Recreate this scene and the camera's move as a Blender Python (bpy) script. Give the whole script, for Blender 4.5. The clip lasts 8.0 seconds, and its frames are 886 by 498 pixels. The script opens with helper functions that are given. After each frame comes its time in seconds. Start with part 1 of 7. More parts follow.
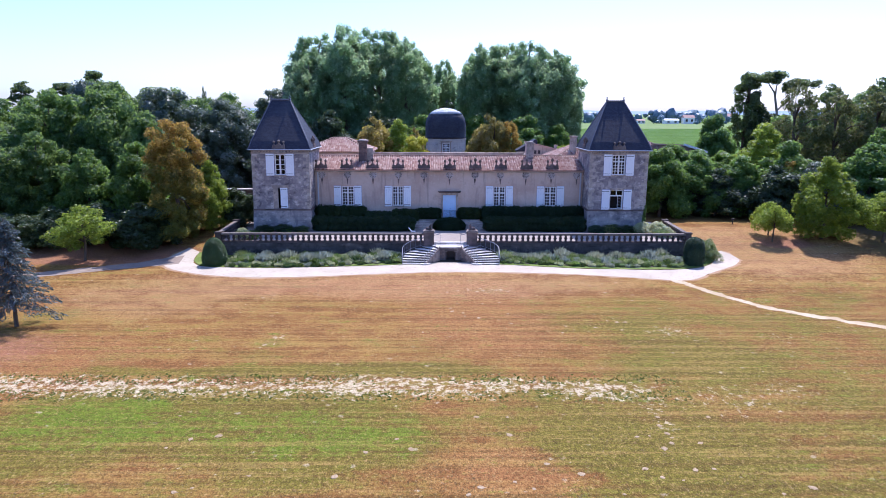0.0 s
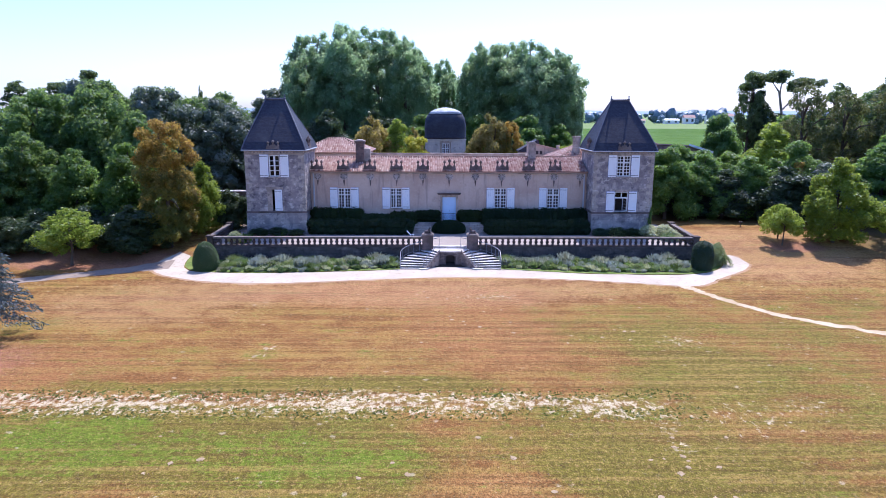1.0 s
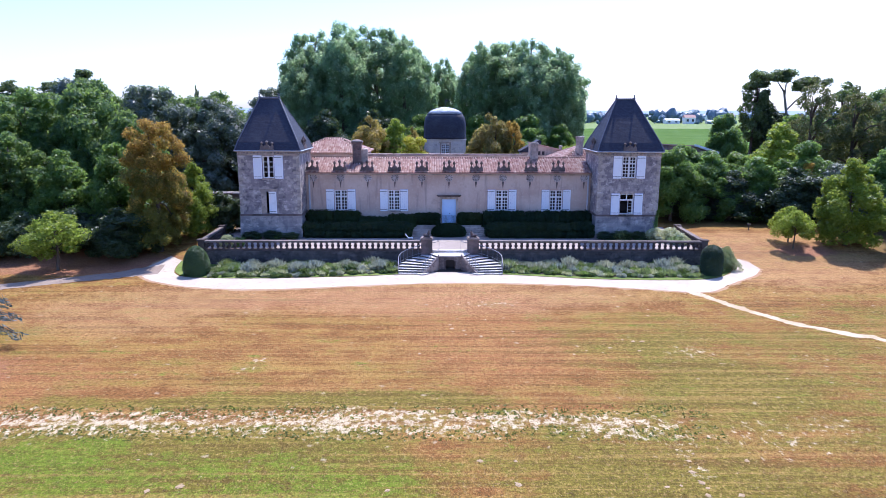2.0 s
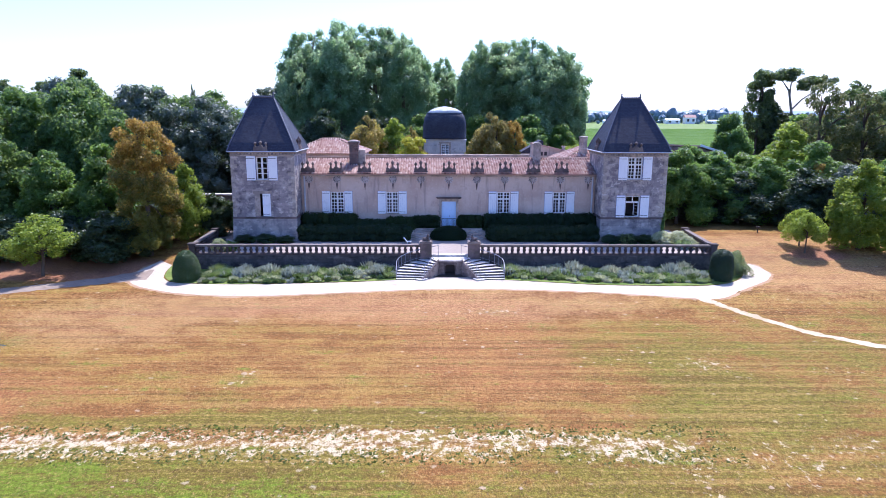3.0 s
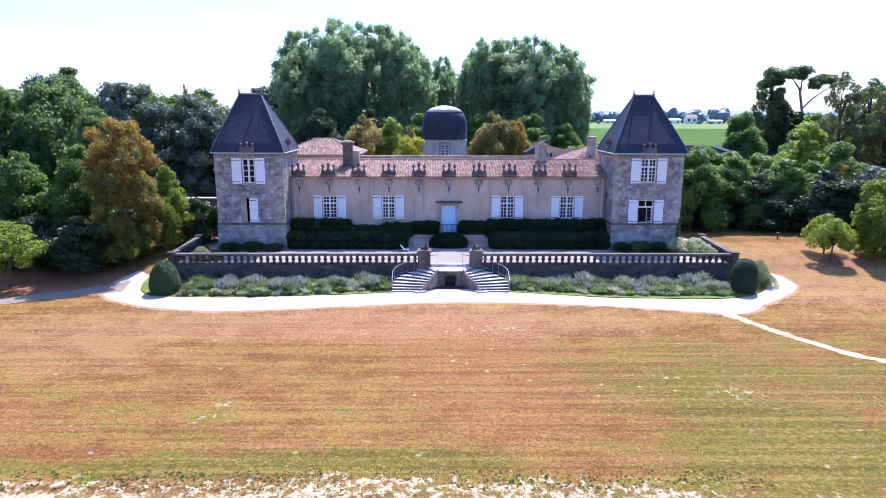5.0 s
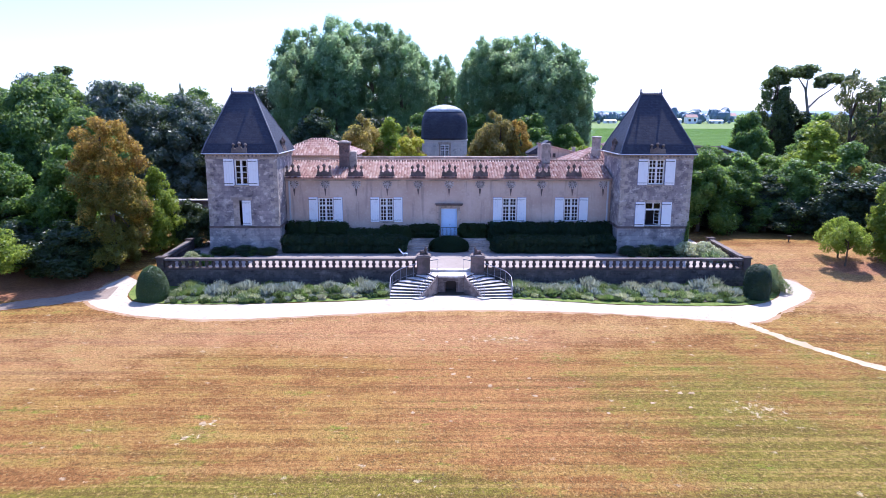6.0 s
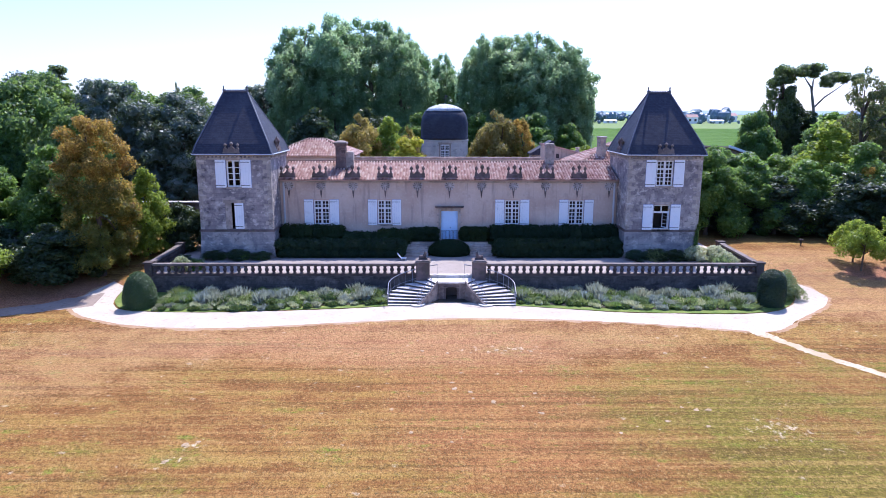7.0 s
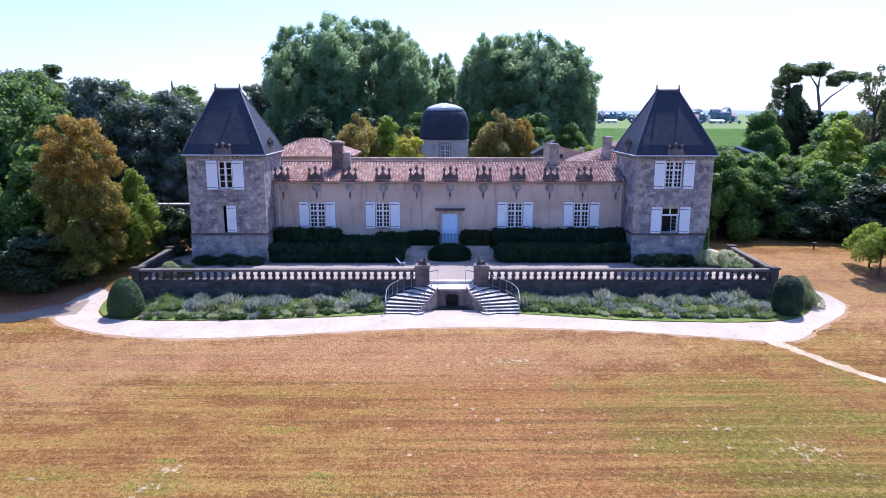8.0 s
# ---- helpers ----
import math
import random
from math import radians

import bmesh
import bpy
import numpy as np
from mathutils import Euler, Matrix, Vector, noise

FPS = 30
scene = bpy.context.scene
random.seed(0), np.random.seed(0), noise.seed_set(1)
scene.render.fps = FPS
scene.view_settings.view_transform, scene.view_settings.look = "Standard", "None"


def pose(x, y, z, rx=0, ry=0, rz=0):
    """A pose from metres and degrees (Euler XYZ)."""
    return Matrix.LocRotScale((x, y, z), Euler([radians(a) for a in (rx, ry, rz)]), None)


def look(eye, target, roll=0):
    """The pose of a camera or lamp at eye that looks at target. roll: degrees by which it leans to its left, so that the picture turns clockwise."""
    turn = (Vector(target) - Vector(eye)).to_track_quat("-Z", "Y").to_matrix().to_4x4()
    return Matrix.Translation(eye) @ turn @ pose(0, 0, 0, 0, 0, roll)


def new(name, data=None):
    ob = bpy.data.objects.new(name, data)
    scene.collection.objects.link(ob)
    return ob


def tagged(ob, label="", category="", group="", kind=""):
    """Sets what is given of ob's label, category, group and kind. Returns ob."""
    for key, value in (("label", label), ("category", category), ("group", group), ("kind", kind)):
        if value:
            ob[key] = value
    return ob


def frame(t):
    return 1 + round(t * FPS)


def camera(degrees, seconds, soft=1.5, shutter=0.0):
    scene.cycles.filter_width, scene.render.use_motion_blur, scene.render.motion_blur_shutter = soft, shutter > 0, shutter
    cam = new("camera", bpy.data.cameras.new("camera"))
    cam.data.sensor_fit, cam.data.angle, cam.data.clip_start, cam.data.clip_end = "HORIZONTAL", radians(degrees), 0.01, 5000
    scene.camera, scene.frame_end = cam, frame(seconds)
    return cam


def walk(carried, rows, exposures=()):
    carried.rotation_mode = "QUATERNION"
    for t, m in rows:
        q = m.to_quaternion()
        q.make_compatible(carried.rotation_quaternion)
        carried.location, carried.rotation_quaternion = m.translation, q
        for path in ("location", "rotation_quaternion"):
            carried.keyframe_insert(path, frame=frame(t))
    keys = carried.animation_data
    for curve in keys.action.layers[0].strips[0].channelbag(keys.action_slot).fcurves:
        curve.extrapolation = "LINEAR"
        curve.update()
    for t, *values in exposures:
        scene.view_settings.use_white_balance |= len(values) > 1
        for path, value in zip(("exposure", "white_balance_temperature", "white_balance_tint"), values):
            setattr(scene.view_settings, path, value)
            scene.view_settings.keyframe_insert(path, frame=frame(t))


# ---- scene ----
cam = camera(67.6, 8.0, soft=0.65)
walk(cam, [
    (0.0, look((-1.511, -73.518, 14.695), (-0.900, -14.775, 2.492), 0.232)),
    (0.5, look((-1.481, -72.421, 14.667), (-0.863, -13.678, 2.465), 0.227)),
    (1.0, look((-1.454, -71.324, 14.638), (-0.828, -12.581, 2.437), 0.222)),
    (1.5, look((-1.430, -70.229, 14.608), (-0.796, -11.486, 2.408), 0.216)),
    (2.0, look((-1.408, -69.134, 14.576), (-0.767, -10.391, 2.378), 0.211)),
    (2.5, look((-1.388, -68.040, 14.544), (-0.740, -9.296, 2.347), 0.206)),
    (3.0, look((-1.371, -66.947, 14.510), (-0.716, -8.203, 2.314), 0.200)),
    (3.5, look((-1.357, -65.854, 14.475), (-0.694, -7.110, 2.281), 0.195)),
    (4.0, look((-1.345, -64.763, 14.438), (-0.674, -6.018, 2.246), 0.190)),
    (4.5, look((-1.336, -63.672, 14.401), (-0.658, -4.927, 2.210), 0.184)),
    (5.0, look((-1.329, -62.581, 14.363), (-0.643, -3.837, 2.173), 0.179)),
    (5.5, look((-1.325, -61.492, 14.323), (-0.631, -2.747, 2.134), 0.174)),
    (6.0, look((-1.323, -60.403, 14.282), (-0.622, -1.658, 2.095), 0.168)),
    (6.5, look((-1.324, -59.315, 14.240), (-0.616, -0.570, 2.054), 0.163)),
    (7.0, look((-1.327, -58.228, 14.197), (-0.611, 0.518, 2.012), 0.158)),
    (7.5, look((-1.333, -57.141, 14.153), (-0.610, 1.604, 1.969), 0.152)),
    (8.0, look((-1.341, -56.055, 14.107), (-0.611, 2.690, 1.925), 0.147)),
], exposures=[(0.0, 0.64, 4830, 30), (3.0, 0.90, 4830, 30), (4.5, 0.94, 4830, 30), (6.5, 0.88, 4830, 30), (8.0, 0.67, 4830, 30)])

# ---- light: a high summer sun behind the house, a little to its east ----
SUN_AZ, SUN_EL = radians(21.0), radians(57.4)
SUN_WAY = Vector((math.sin(SUN_AZ) * math.cos(SUN_EL), math.cos(SUN_AZ) * math.cos(SUN_EL), math.sin(SUN_EL)))
world = bpy.data.worlds.new("sky")
scene.world = world
world.use_nodes = True
sky = world.node_tree.nodes.new("ShaderNodeTexSky")
sky.sky_type, sky.sun_disc, sky.sun_elevation, sky.sun_rotation = "NISHITA", False, SUN_EL, SUN_AZ
sky.dust_density, sky.air_density, sky.ozone_density = 1.2, 1.1, 3.8
world.node_tree.nodes["Background"].inputs["Strength"].default_value = 0.145
world.node_tree.links.new(sky.outputs[0], world.node_tree.nodes["Background"].inputs["Color"])
sun = new("sun", bpy.data.lights.new("sun", "SUN"))
sun.data.energy, sun.data.angle, sun.data.color = 5.0, radians(0.53), (1.0, 0.87, 0.59)
sun.matrix_world = look(SUN_WAY * 200, (0, 0, 0))


# ---- node helpers ----
class Mat:
    def __init__(self, name, rough=0.8, spec=0.3, metal=0.0):
        self.m = bpy.data.materials.new(name)
        self.m.use_nodes = True
        self.t = self.m.node_tree
        self.p = self.t.nodes["Principled BSDF"]
        self.p.inputs["Roughness"].default_value = rough
        self.p.inputs["Specular IOR Level"].default_value = spec
        self.p.inputs["Metallic"].default_value = metal
        self.geo = None

    def node(self, kind):
        return self.t.nodes.new(kind)

    def put(self, socket, value):
        if isinstance(value, bpy.types.NodeSocket):
            self.t.links.new(value, socket)
        elif isinstance(value, (tuple, list)) and len(value) == 3 and socket.type == "RGBA":
            socket.default_value = (*value, 1)
        else:
            socket.default_value = value

    def geometry(self, what="Position"):
        if self.geo is None:
            self.geo = self.node("ShaderNodeNewGeometry")
        return self.geo.outputs[what]

    def stretch(self, x, y, z, shift=(0, 0, 0)):
        n = self.node("ShaderNodeMapping")
        self.put(n.inputs["Vector"], self.geometry())
        n.inputs["Scale"].default_value = (x, y, z)
        n.inputs["Location"].default_value = shift
        return n.outputs[0]

    def wallway(self, scale=1.0):
        """Along a wall, and up it."""
        s = self.node("ShaderNodeSeparateXYZ")
        self.put(s.inputs[0], self.geometry())
        c = self.node("ShaderNodeCombineXYZ")
        self.put(c.inputs[0], self.math("MULTIPLY", self.math("ADD", s.outputs[0], s.outputs[1]), scale))
        self.put(c.inputs[1], self.math("MULTIPLY", s.outputs[2], scale))
        return c.outputs[0]

    def axis(self, n):
        s = self.node("ShaderNodeSeparateXYZ")
        self.put(s.inputs[0], self.geometry())
        return s.outputs[n]

    def noise(self, scale, detail=3.0, rough=0.55, vec=None, what=0):
        n = self.node("ShaderNodeTexNoise")
        self.put(n.inputs["Vector"], vec or self.geometry())
        n.inputs["Scale"].default_value, n.inputs["Detail"].default_value, n.inputs["Roughness"].default_value = scale, detail, rough
        return n.outputs[what]

    def voronoi(self, scale, vec=None, feature="F1"):
        n = self.node("ShaderNodeTexVoronoi")
        n.feature = feature
        self.put(n.inputs["Vector"], vec or self.geometry())
        n.inputs["Scale"].default_value = scale
        return n.outputs["Distance"]

    def math(self, op, a, b=0.0, clamp=False):
        n = self.node("ShaderNodeMath")
        n.operation, n.use_clamp = op, clamp
        self.put(n.inputs[0], a)
        self.put(n.inputs[1], b)
        return n.outputs[0]

    def span(self, v, a, b, smooth=True):
        """0 at a, 1 at b."""
        n = self.node("ShaderNodeMapRange")
        n.interpolation_type = "SMOOTHSTEP" if smooth else "LINEAR"
        self.put(n.inputs[0], v)
        flip = a > b
        n.inputs[1].default_value, n.inputs[2].default_value = min(a, b), max(a, b)
        n.inputs[3].default_value, n.inputs[4].default_value = (1, 0) if flip else (0, 1)
        return n.outputs[0]

    def mix(self, fac, a, b, how="MIX"):
        n = self.node("ShaderNodeMix")
        n.data_type, n.blend_type = "RGBA", how
        self.put(n.inputs[0], fac)
        self.put(n.inputs[6], a)
        self.put(n.inputs[7], b)
        return n.outputs[2]

    def blob(self, x, y, rx, ry):
        """1 at a place on the ground, falling to 0 at the radii."""
        s = self.node("ShaderNodeSeparateXYZ")
        self.put(s.inputs[0], self.geometry())
        dx = self.math("DIVIDE", self.math("SUBTRACT", s.outputs[0], x), rx)
        dy = self.math("DIVIDE", self.math("SUBTRACT", s.outputs[1], y), ry)
        d = self.math("ADD", self.math("MULTIPLY", dx, dx), self.math("MULTIPLY", dy, dy))
        return self.span(d, 1.0, 0.0)

    def bump(self, height, strength, dist=0.02):
        n = self.node("ShaderNodeBump")
        n.inputs["Strength"].default_value, n.inputs["Distance"].default_value = strength, dist
        self.put(n.inputs["Height"], height)
        self.put(self.p.inputs["Normal"], n.outputs[0])

    def color(self, c):
        self.put(self.p.inputs["Base Color"], c)
        return self.m

    def chance(self, own="island"):
        if own == "island":
            return self.geometry("Random Per Island")
        return self.node("ShaderNodeObjectInfo").outputs["Random"]


# ---- materials ----
def make_plaster():
    m = Mat("cream_plaster", 0.9, 0.2)
    blotch = m.noise(0.8, 7, 0.68)
    big, fine = m.noise(0.35, 5), m.noise(5.0, 5)
    streak = m.noise(1.0, 4, vec=m.stretch(2.2, 2.2, 0.22))
    c = m.mix(m.span(big, 0.35, 0.68), (0.47, 0.345, 0.265), (0.58, 0.46, 0.365))
    c = m.mix(m.math("MULTIPLY", m.span(streak, 0.54, 0.72), 0.6), c, (0.27, 0.21, 0.18))
    c = m.mix(m.math("MULTIPLY", m.span(fine, 0.5, 0.75), 0.3), c, (0.70, 0.60, 0.48))
    c = m.mix(m.math("MULTIPLY", m.span(blotch, 0.55, 0.66), 0.45), c, (0.36, 0.27, 0.22))
    c = m.mix(m.math("MULTIPLY", m.span(blotch, 0.45, 0.34), 0.4), c, (0.60, 0.48, 0.37))
    m.bump(fine, 0.25, 0.02)
    return m.color(c)


def make_ashlar(name, warm, cold, mortar, dark, w=0.78, h=0.34, stain=0.6, pale=1.0):
    m = Mat(name, 0.9, 0.2)
    b = m.node("ShaderNodeTexBrick")
    m.put(b.inputs["Vector"], m.wallway())
    m.put(b.inputs["Color1"], warm)
    m.put(b.inputs["Color2"], cold)
    m.put(b.inputs["Mortar"], mortar)
    b.inputs["Scale"].default_value, b.inputs["Mortar Size"].default_value = 1.0, 0.014
    b.inputs["Brick Width"].default_value, b.inputs["Row Height"].default_value = w, h
    b.inputs["Mortar Smooth"].default_value = 0.4
    stains, fine = m.noise(0.55, 6, 0.65), m.noise(3.2, 5, 0.65)
    drip = m.noise(1.0, 4, vec=m.stretch(1.6, 1.6, 0.35))
    pits = m.noise(1.0, 5, 0.72, vec=m.stretch(1.3, 1.3, 2.0))
    c = m.mix(m.math("MULTIPLY", m.span(stains, 0.42, 0.60), stain), b.outputs["Color"], dark)
    c = m.mix(m.math("MULTIPLY", m.span(drip, 0.52, 0.68), 0.5), c, dark)
    c = m.mix(m.math("MULTIPLY", m.span(m.noise(0.9, 7, 0.7), 0.52, 0.60), 0.55 * pale), c, (0.50, 0.43, 0.36))
    c = m.mix(m.math("MULTIPLY", m.span(pits, 0.54, 0.66), 0.75 * pale), c, (0.60, 0.53, 0.46))
    c = m.mix(m.math("MULTIPLY", m.span(pits, 0.46, 0.34), 0.65), c, tuple(0.55 * v for v in dark))
    m.bump(m.math("ADD", m.math("MULTIPLY", b.outputs["Fac"], -0.8), fine), 0.5, 0.03)
    return m.color(c)


def make_slate():
    m = Mat("blue_slate", 0.6, 0.25)
    b = m.node("ShaderNodeTexBrick")
    m.put(b.inputs["Vector"], m.wallway())
    m.put(b.inputs["Color1"], (0.026, 0.027, 0.040))
    m.put(b.inputs["Color2"], (0.040, 0.041, 0.056))
    m.put(b.inputs["Mortar"], (0.018, 0.018, 0.026))
    b.inputs["Scale"].default_value, b.inputs["Mortar Size"].default_value = 1.0, 0.008
    b.inputs["Brick Width"].default_value, b.inputs["Row Height"].default_value = 0.24, 0.14
    stain = m.noise(0.5, 5)
    c = m.mix(m.math("MULTIPLY", m.span(stain, 0.5, 0.7), 0.4), b.outputs["Color"], (0.072, 0.072, 0.080))
    m.put(m.p.inputs["Roughness"], m.math("ADD", 0.54, m.math("MULTIPLY", m.noise(2.0), 0.2)))
    m.bump(m.math("ADD", m.math("MULTIPLY", b.outputs["Fac"], -1.0), m.noise(4.0, 2)), 0.3, 0.02)
    return m.color(c)


def make_tile(name="terracotta_tile"):
    m = Mat(name, 0.92, 0.1)
    r = m.chance()
    c = m.mix(m.span(r, 0.0, 0.5, False), (0.29, 0.160, 0.125), (0.44, 0.29, 0.235))
    c = m.mix(m.span(r, 0.6, 0.9), c, (0.53, 0.40, 0.33))
    c = m.mix(m.math("MULTIPLY", m.span(m.noise(0.7, 5), 0.5, 0.75), 0.35), c, (0.24, 0.16, 0.13))
    m.bump(m.noise(9.0, 3), 0.2, 0.02)
    return m.color(c)


def make_oldstone(name, light, dark, moss=(0.10, 0.10, 0.06)):
    m = Mat(name, 0.92, 0.2)
    c = m.mix(m.span(m.noise(0.9, 6, 0.65), 0.38, 0.62), light, dark)
    c = m.mix(m.math("MULTIPLY", m.span(m.noise(3.5, 5, 0.6), 0.52, 0.68), 0.6), c, moss)
    m.bump(m.noise(7.0, 6), 0.5, 0.03)
    return m.color(c)


def make_paint(name, c, wear=(0.45, 0.43, 0.40), rough=0.5):
    m = Mat(name, rough, 0.35)
    k = m.mix(m.math("MULTIPLY", m.span(m.noise(2.3, 6), 0.52, 0.72), 0.45), c, wear)
    m.bump(m.noise(14.0, 3), 0.15, 0.01)
    return m.color(k)


def make_gravel(name, a, b, c2):
    m = Mat(name, 0.95, 0.2)
    k = m.mix(m.span(m.noise(0.45, 5), 0.36, 0.64), a, b)
    k = m.mix(m.math("MULTIPLY", m.span(m.noise(2.6, 6, 0.65), 0.54, 0.68), 0.7), k, c2)
    k = m.mix(m.math("MULTIPLY", m.span(m.noise(22.0, 2), 0.45, 0.7), 0.4), k, c2)
    m.bump(m.noise(24.0, 3), 0.5, 0.02)
    return m.color(k)


def make_leaf(name, dark, light, tip, glow=0.45, gloss=0.3, glow_color=(0.36, 0.50, 0.10), vary=0.8):
    """A leaf that lets some light through; each leaf has its own shade."""
    m = Mat(name, 0.48, gloss)
    r, o = m.chance(), m.chance("object")
    patch = m.span(m.noise(0.28, 3), 0.36, 0.64)
    c = m.mix(m.math("MULTIPLY", m.math("ADD", r, patch), 0.5), dark, light)
    c = m.mix(m.span(r, 0.78, 1.0), c, tip)
    c = m.mix(m.math("MULTIPLY", o, 0.4), c, tuple(0.7 * v for v in dark))
    o = m.math("FRACT", m.math("MULTIPLY", o, 7.31))
    c = m.mix(m.math("MULTIPLY", m.span(o, 0.55, 1.0), vary), c, (1.20, 1.08, 0.75), "MULTIPLY")
    c = m.mix(m.math("MULTIPLY", m.span(o, 0.45, 0.0), vary), c, (0.78, 0.92, 1.25), "MULTIPLY")
    m.color(c)
    tr = m.node("ShaderNodeBsdfTranslucent")
    m.put(tr.inputs["Color"], m.mix(0.6, c, glow_color))
    mx = m.node("ShaderNodeMixShader")
    mx.inputs[0].default_value = glow
    m.t.links.new(m.p.outputs[0], mx.inputs[1])
    m.t.links.new(tr.outputs[0], mx.inputs[2])
    m.t.links.new(mx.outputs[0], m.t.nodes["Material Output"].inputs["Surface"])
    return m.m


def make_scorched(name):
    """Chestnut leaves: rusty and golden in the upper crown, still green low down and inside."""
    m = Mat(name, 0.5, 0.3)
    r = m.chance()
    at = m.node("ShaderNodeTexCoord").outputs["Object"]
    s = m.node("ShaderNodeSeparateXYZ")
    m.put(s.inputs[0], at)
    burnt = m.math("ADD", m.math("DIVIDE", s.outputs[2], 13.0), m.math("MULTIPLY", m.math("SUBTRACT", m.noise(0.5, 4, 0.6), 0.5), 1.5))
    burnt = m.math("ADD", burnt, m.math("MULTIPLY", m.math("SUBTRACT", r, 0.5), 0.55))
    green = m.mix(r, (0.055, 0.085, 0.022), (0.16, 0.20, 0.040))
    rusty = m.mix(m.span(m.math("FRACT", m.math("MULTIPLY", r, 5.3)), 0.1, 0.95), (0.22, 0.115, 0.024), (0.50, 0.35, 0.060))
    c = m.mix(m.span(burnt, 0.44, 0.82), green, rusty)
    m.color(c)
    tr = m.node("ShaderNodeBsdfTranslucent")
    m.put(tr.inputs["Color"], m.mix(0.5, c, (0.58, 0.42, 0.07)))
    mx = m.node("ShaderNodeMixShader")
    mx.inputs[0].default_value = 0.55
    m.t.links.new(m.p.outputs[0], mx.inputs[1])
    m.t.links.new(tr.outputs[0], mx.inputs[2])
    m.t.links.new(mx.outputs[0], m.t.nodes["Material Output"].inputs["Surface"])
    return m.m


def make_glass():
    m = Mat("window_glass", 0.03, 0.5)
    m.p.inputs["Transmission Weight"].default_value = 1.0
    m.p.inputs["IOR"].default_value = 1.3
    return m.color((0.62, 0.68, 0.72))


def make_lawn():
    m = Mat("dry_mown_lawn", 0.95, 0.1)
    x, y = m.axis(0), m.axis(1)
    wob = m.noise(0.12, 4)
    swath = m.noise(1.0, 4, 0.6, vec=m.stretch(0.045, 0.75, 1.0))
    streak = m.noise(1.0, 5, 0.7, vec=m.stretch(0.30, 1.5, 1.0, (7, 3, 0)))
    fleck = m.noise(1.0, 6, 0.72, vec=m.stretch(5.0, 4.2, 1.0, (3, 8, 0)))
    big, mid, fine, grain = m.noise(0.09, 4), m.noise(0.45, 5, 0.65), m.noise(1.0, 6, 0.7, vec=m.stretch(2.4, 2.6, 1.0)), m.noise(1.0, 4, 0.7, vec=m.stretch(13.0, 8.0, 1.0))
    dry = m.mix(m.span(mid, 0.36, 0.64), (0.215, 0.098, 0.032), (0.315, 0.162, 0.054))
    straw = (0.335, 0.212, 0.058)
    green = m.mix(m.span(fine, 0.32, 0.66), (0.105, 0.112, 0.012), (0.195, 0.178, 0.024))
    c = m.mix(m.span(m.math("ADD", m.math("ADD", swath, m.math("MULTIPLY", m.math("SUBTRACT", mid, 0.5), 0.7)), m.math("MULTIPLY", m.math("SUBTRACT", streak, 0.5), 0.5)), 0.36, 0.66), dry, straw)
    rose = m.math("ADD", m.blob(2.0, -27.0, 8.0, 12.0), m.math("ADD", m.blob(-25.0, -35.0, 8.0, 5.0), m.math("ADD", m.math("MULTIPLY", m.blob(1.4, -48.6, 5.0, 3.6), 0.6), m.blob(-6.0, -20.0, 16.0, 5.0))))
    c = m.mix(m.math("MULTIPLY", m.span(m.math("ADD", rose, m.math("MULTIPLY", m.math("SUBTRACT", mid, 0.5), 2.0)), 0.1, 1.0), 0.55), c, (0.34, 0.150, 0.072))
    # greener to the south and on the east side, browner in the middle
    south = m.math("MULTIPLY", m.span(y, -28.0, -46.0), 0.32)
    east = m.math("MULTIPLY", m.math("MULTIPLY", m.span(m.math("ADD", x, m.math("MULTIPLY", fine, 5.0)), 5.0, 14.0), m.span(y, -14.0, -26.0)), 0.22)
    g = m.math("ADD", m.math("ADD", south, east), m.math("SUBTRACT", m.math("MULTIPLY", big, 1.7), 0.80))
    g = m.math("ADD", g, m.math("MULTIPLY", m.math("SUBTRACT", swath, 0.5), 0.9))
    g = m.math("ADD", g, m.math("MULTIPLY", m.math("SUBTRACT", streak, 0.5), 0.9))
    g = m.math("ADD", g, m.math("MULTIPLY", m.math("SUBTRACT", fine, 0.5), 1.0))
    g = m.math("ADD", g, m.math("MULTIPLY", m.math("SUBTRACT", mid, 0.5), 1.2))
    g = m.math("SUBTRACT", g, m.math("MULTIPLY", m.span(y, -24.0, -12.0), 0.25))
    for bx, by, rx, ry, k in ((-17.8, -44.0, 7.5, 5.4, 0.75), (-8.3, -44.9, 8.5, 5.6, 0.6), (8.5, -47.0, 7.0, 3.6, 0.3), (12.0, -35.0, 9.0, 6.0, 0.2),
                              (1.4, -48.4, 4.6, 3.2, -0.4), (-5.2, -37.2, 9.0, 1.5, 0.45), (-17.0, -37.4, 9.0, 1.3, 0.35), (14.8, -36.0, 7.0, 5.0, 0.25), (6.3, -46.0, 4.0, 3.0, 0.35), (3.0, -30.0, 4.0, 9.0, -0.25), (-27.0, -38.0, 6.0, 6.0, -0.4)):
        g = m.math("ADD", g, m.math("MULTIPLY", m.blob(bx, by, rx, ry), k))
    c = m.mix(m.math("MULTIPLY", m.span(g, 0.10, 0.66), 0.9), c, green)
    lush = m.math("ADD", m.blob(-17.8, -43.7, 6.5, 4.0), m.math("MULTIPLY", m.blob(-7.5, -45.0, 8.0, 3.8), 0.8))
    lush = m.math("ADD", lush, m.math("MULTIPLY", m.math("ADD", m.math("ADD", m.math("SUBTRACT", fine, 0.5), m.math("SUBTRACT", mid, 0.5)), m.math("SUBTRACT", streak, 0.5)), 2.6))
    c = m.mix(m.math("MULTIPLY", m.span(lush, 0.25, 1.25), 0.85), c, (0.115, 0.190, 0.008))
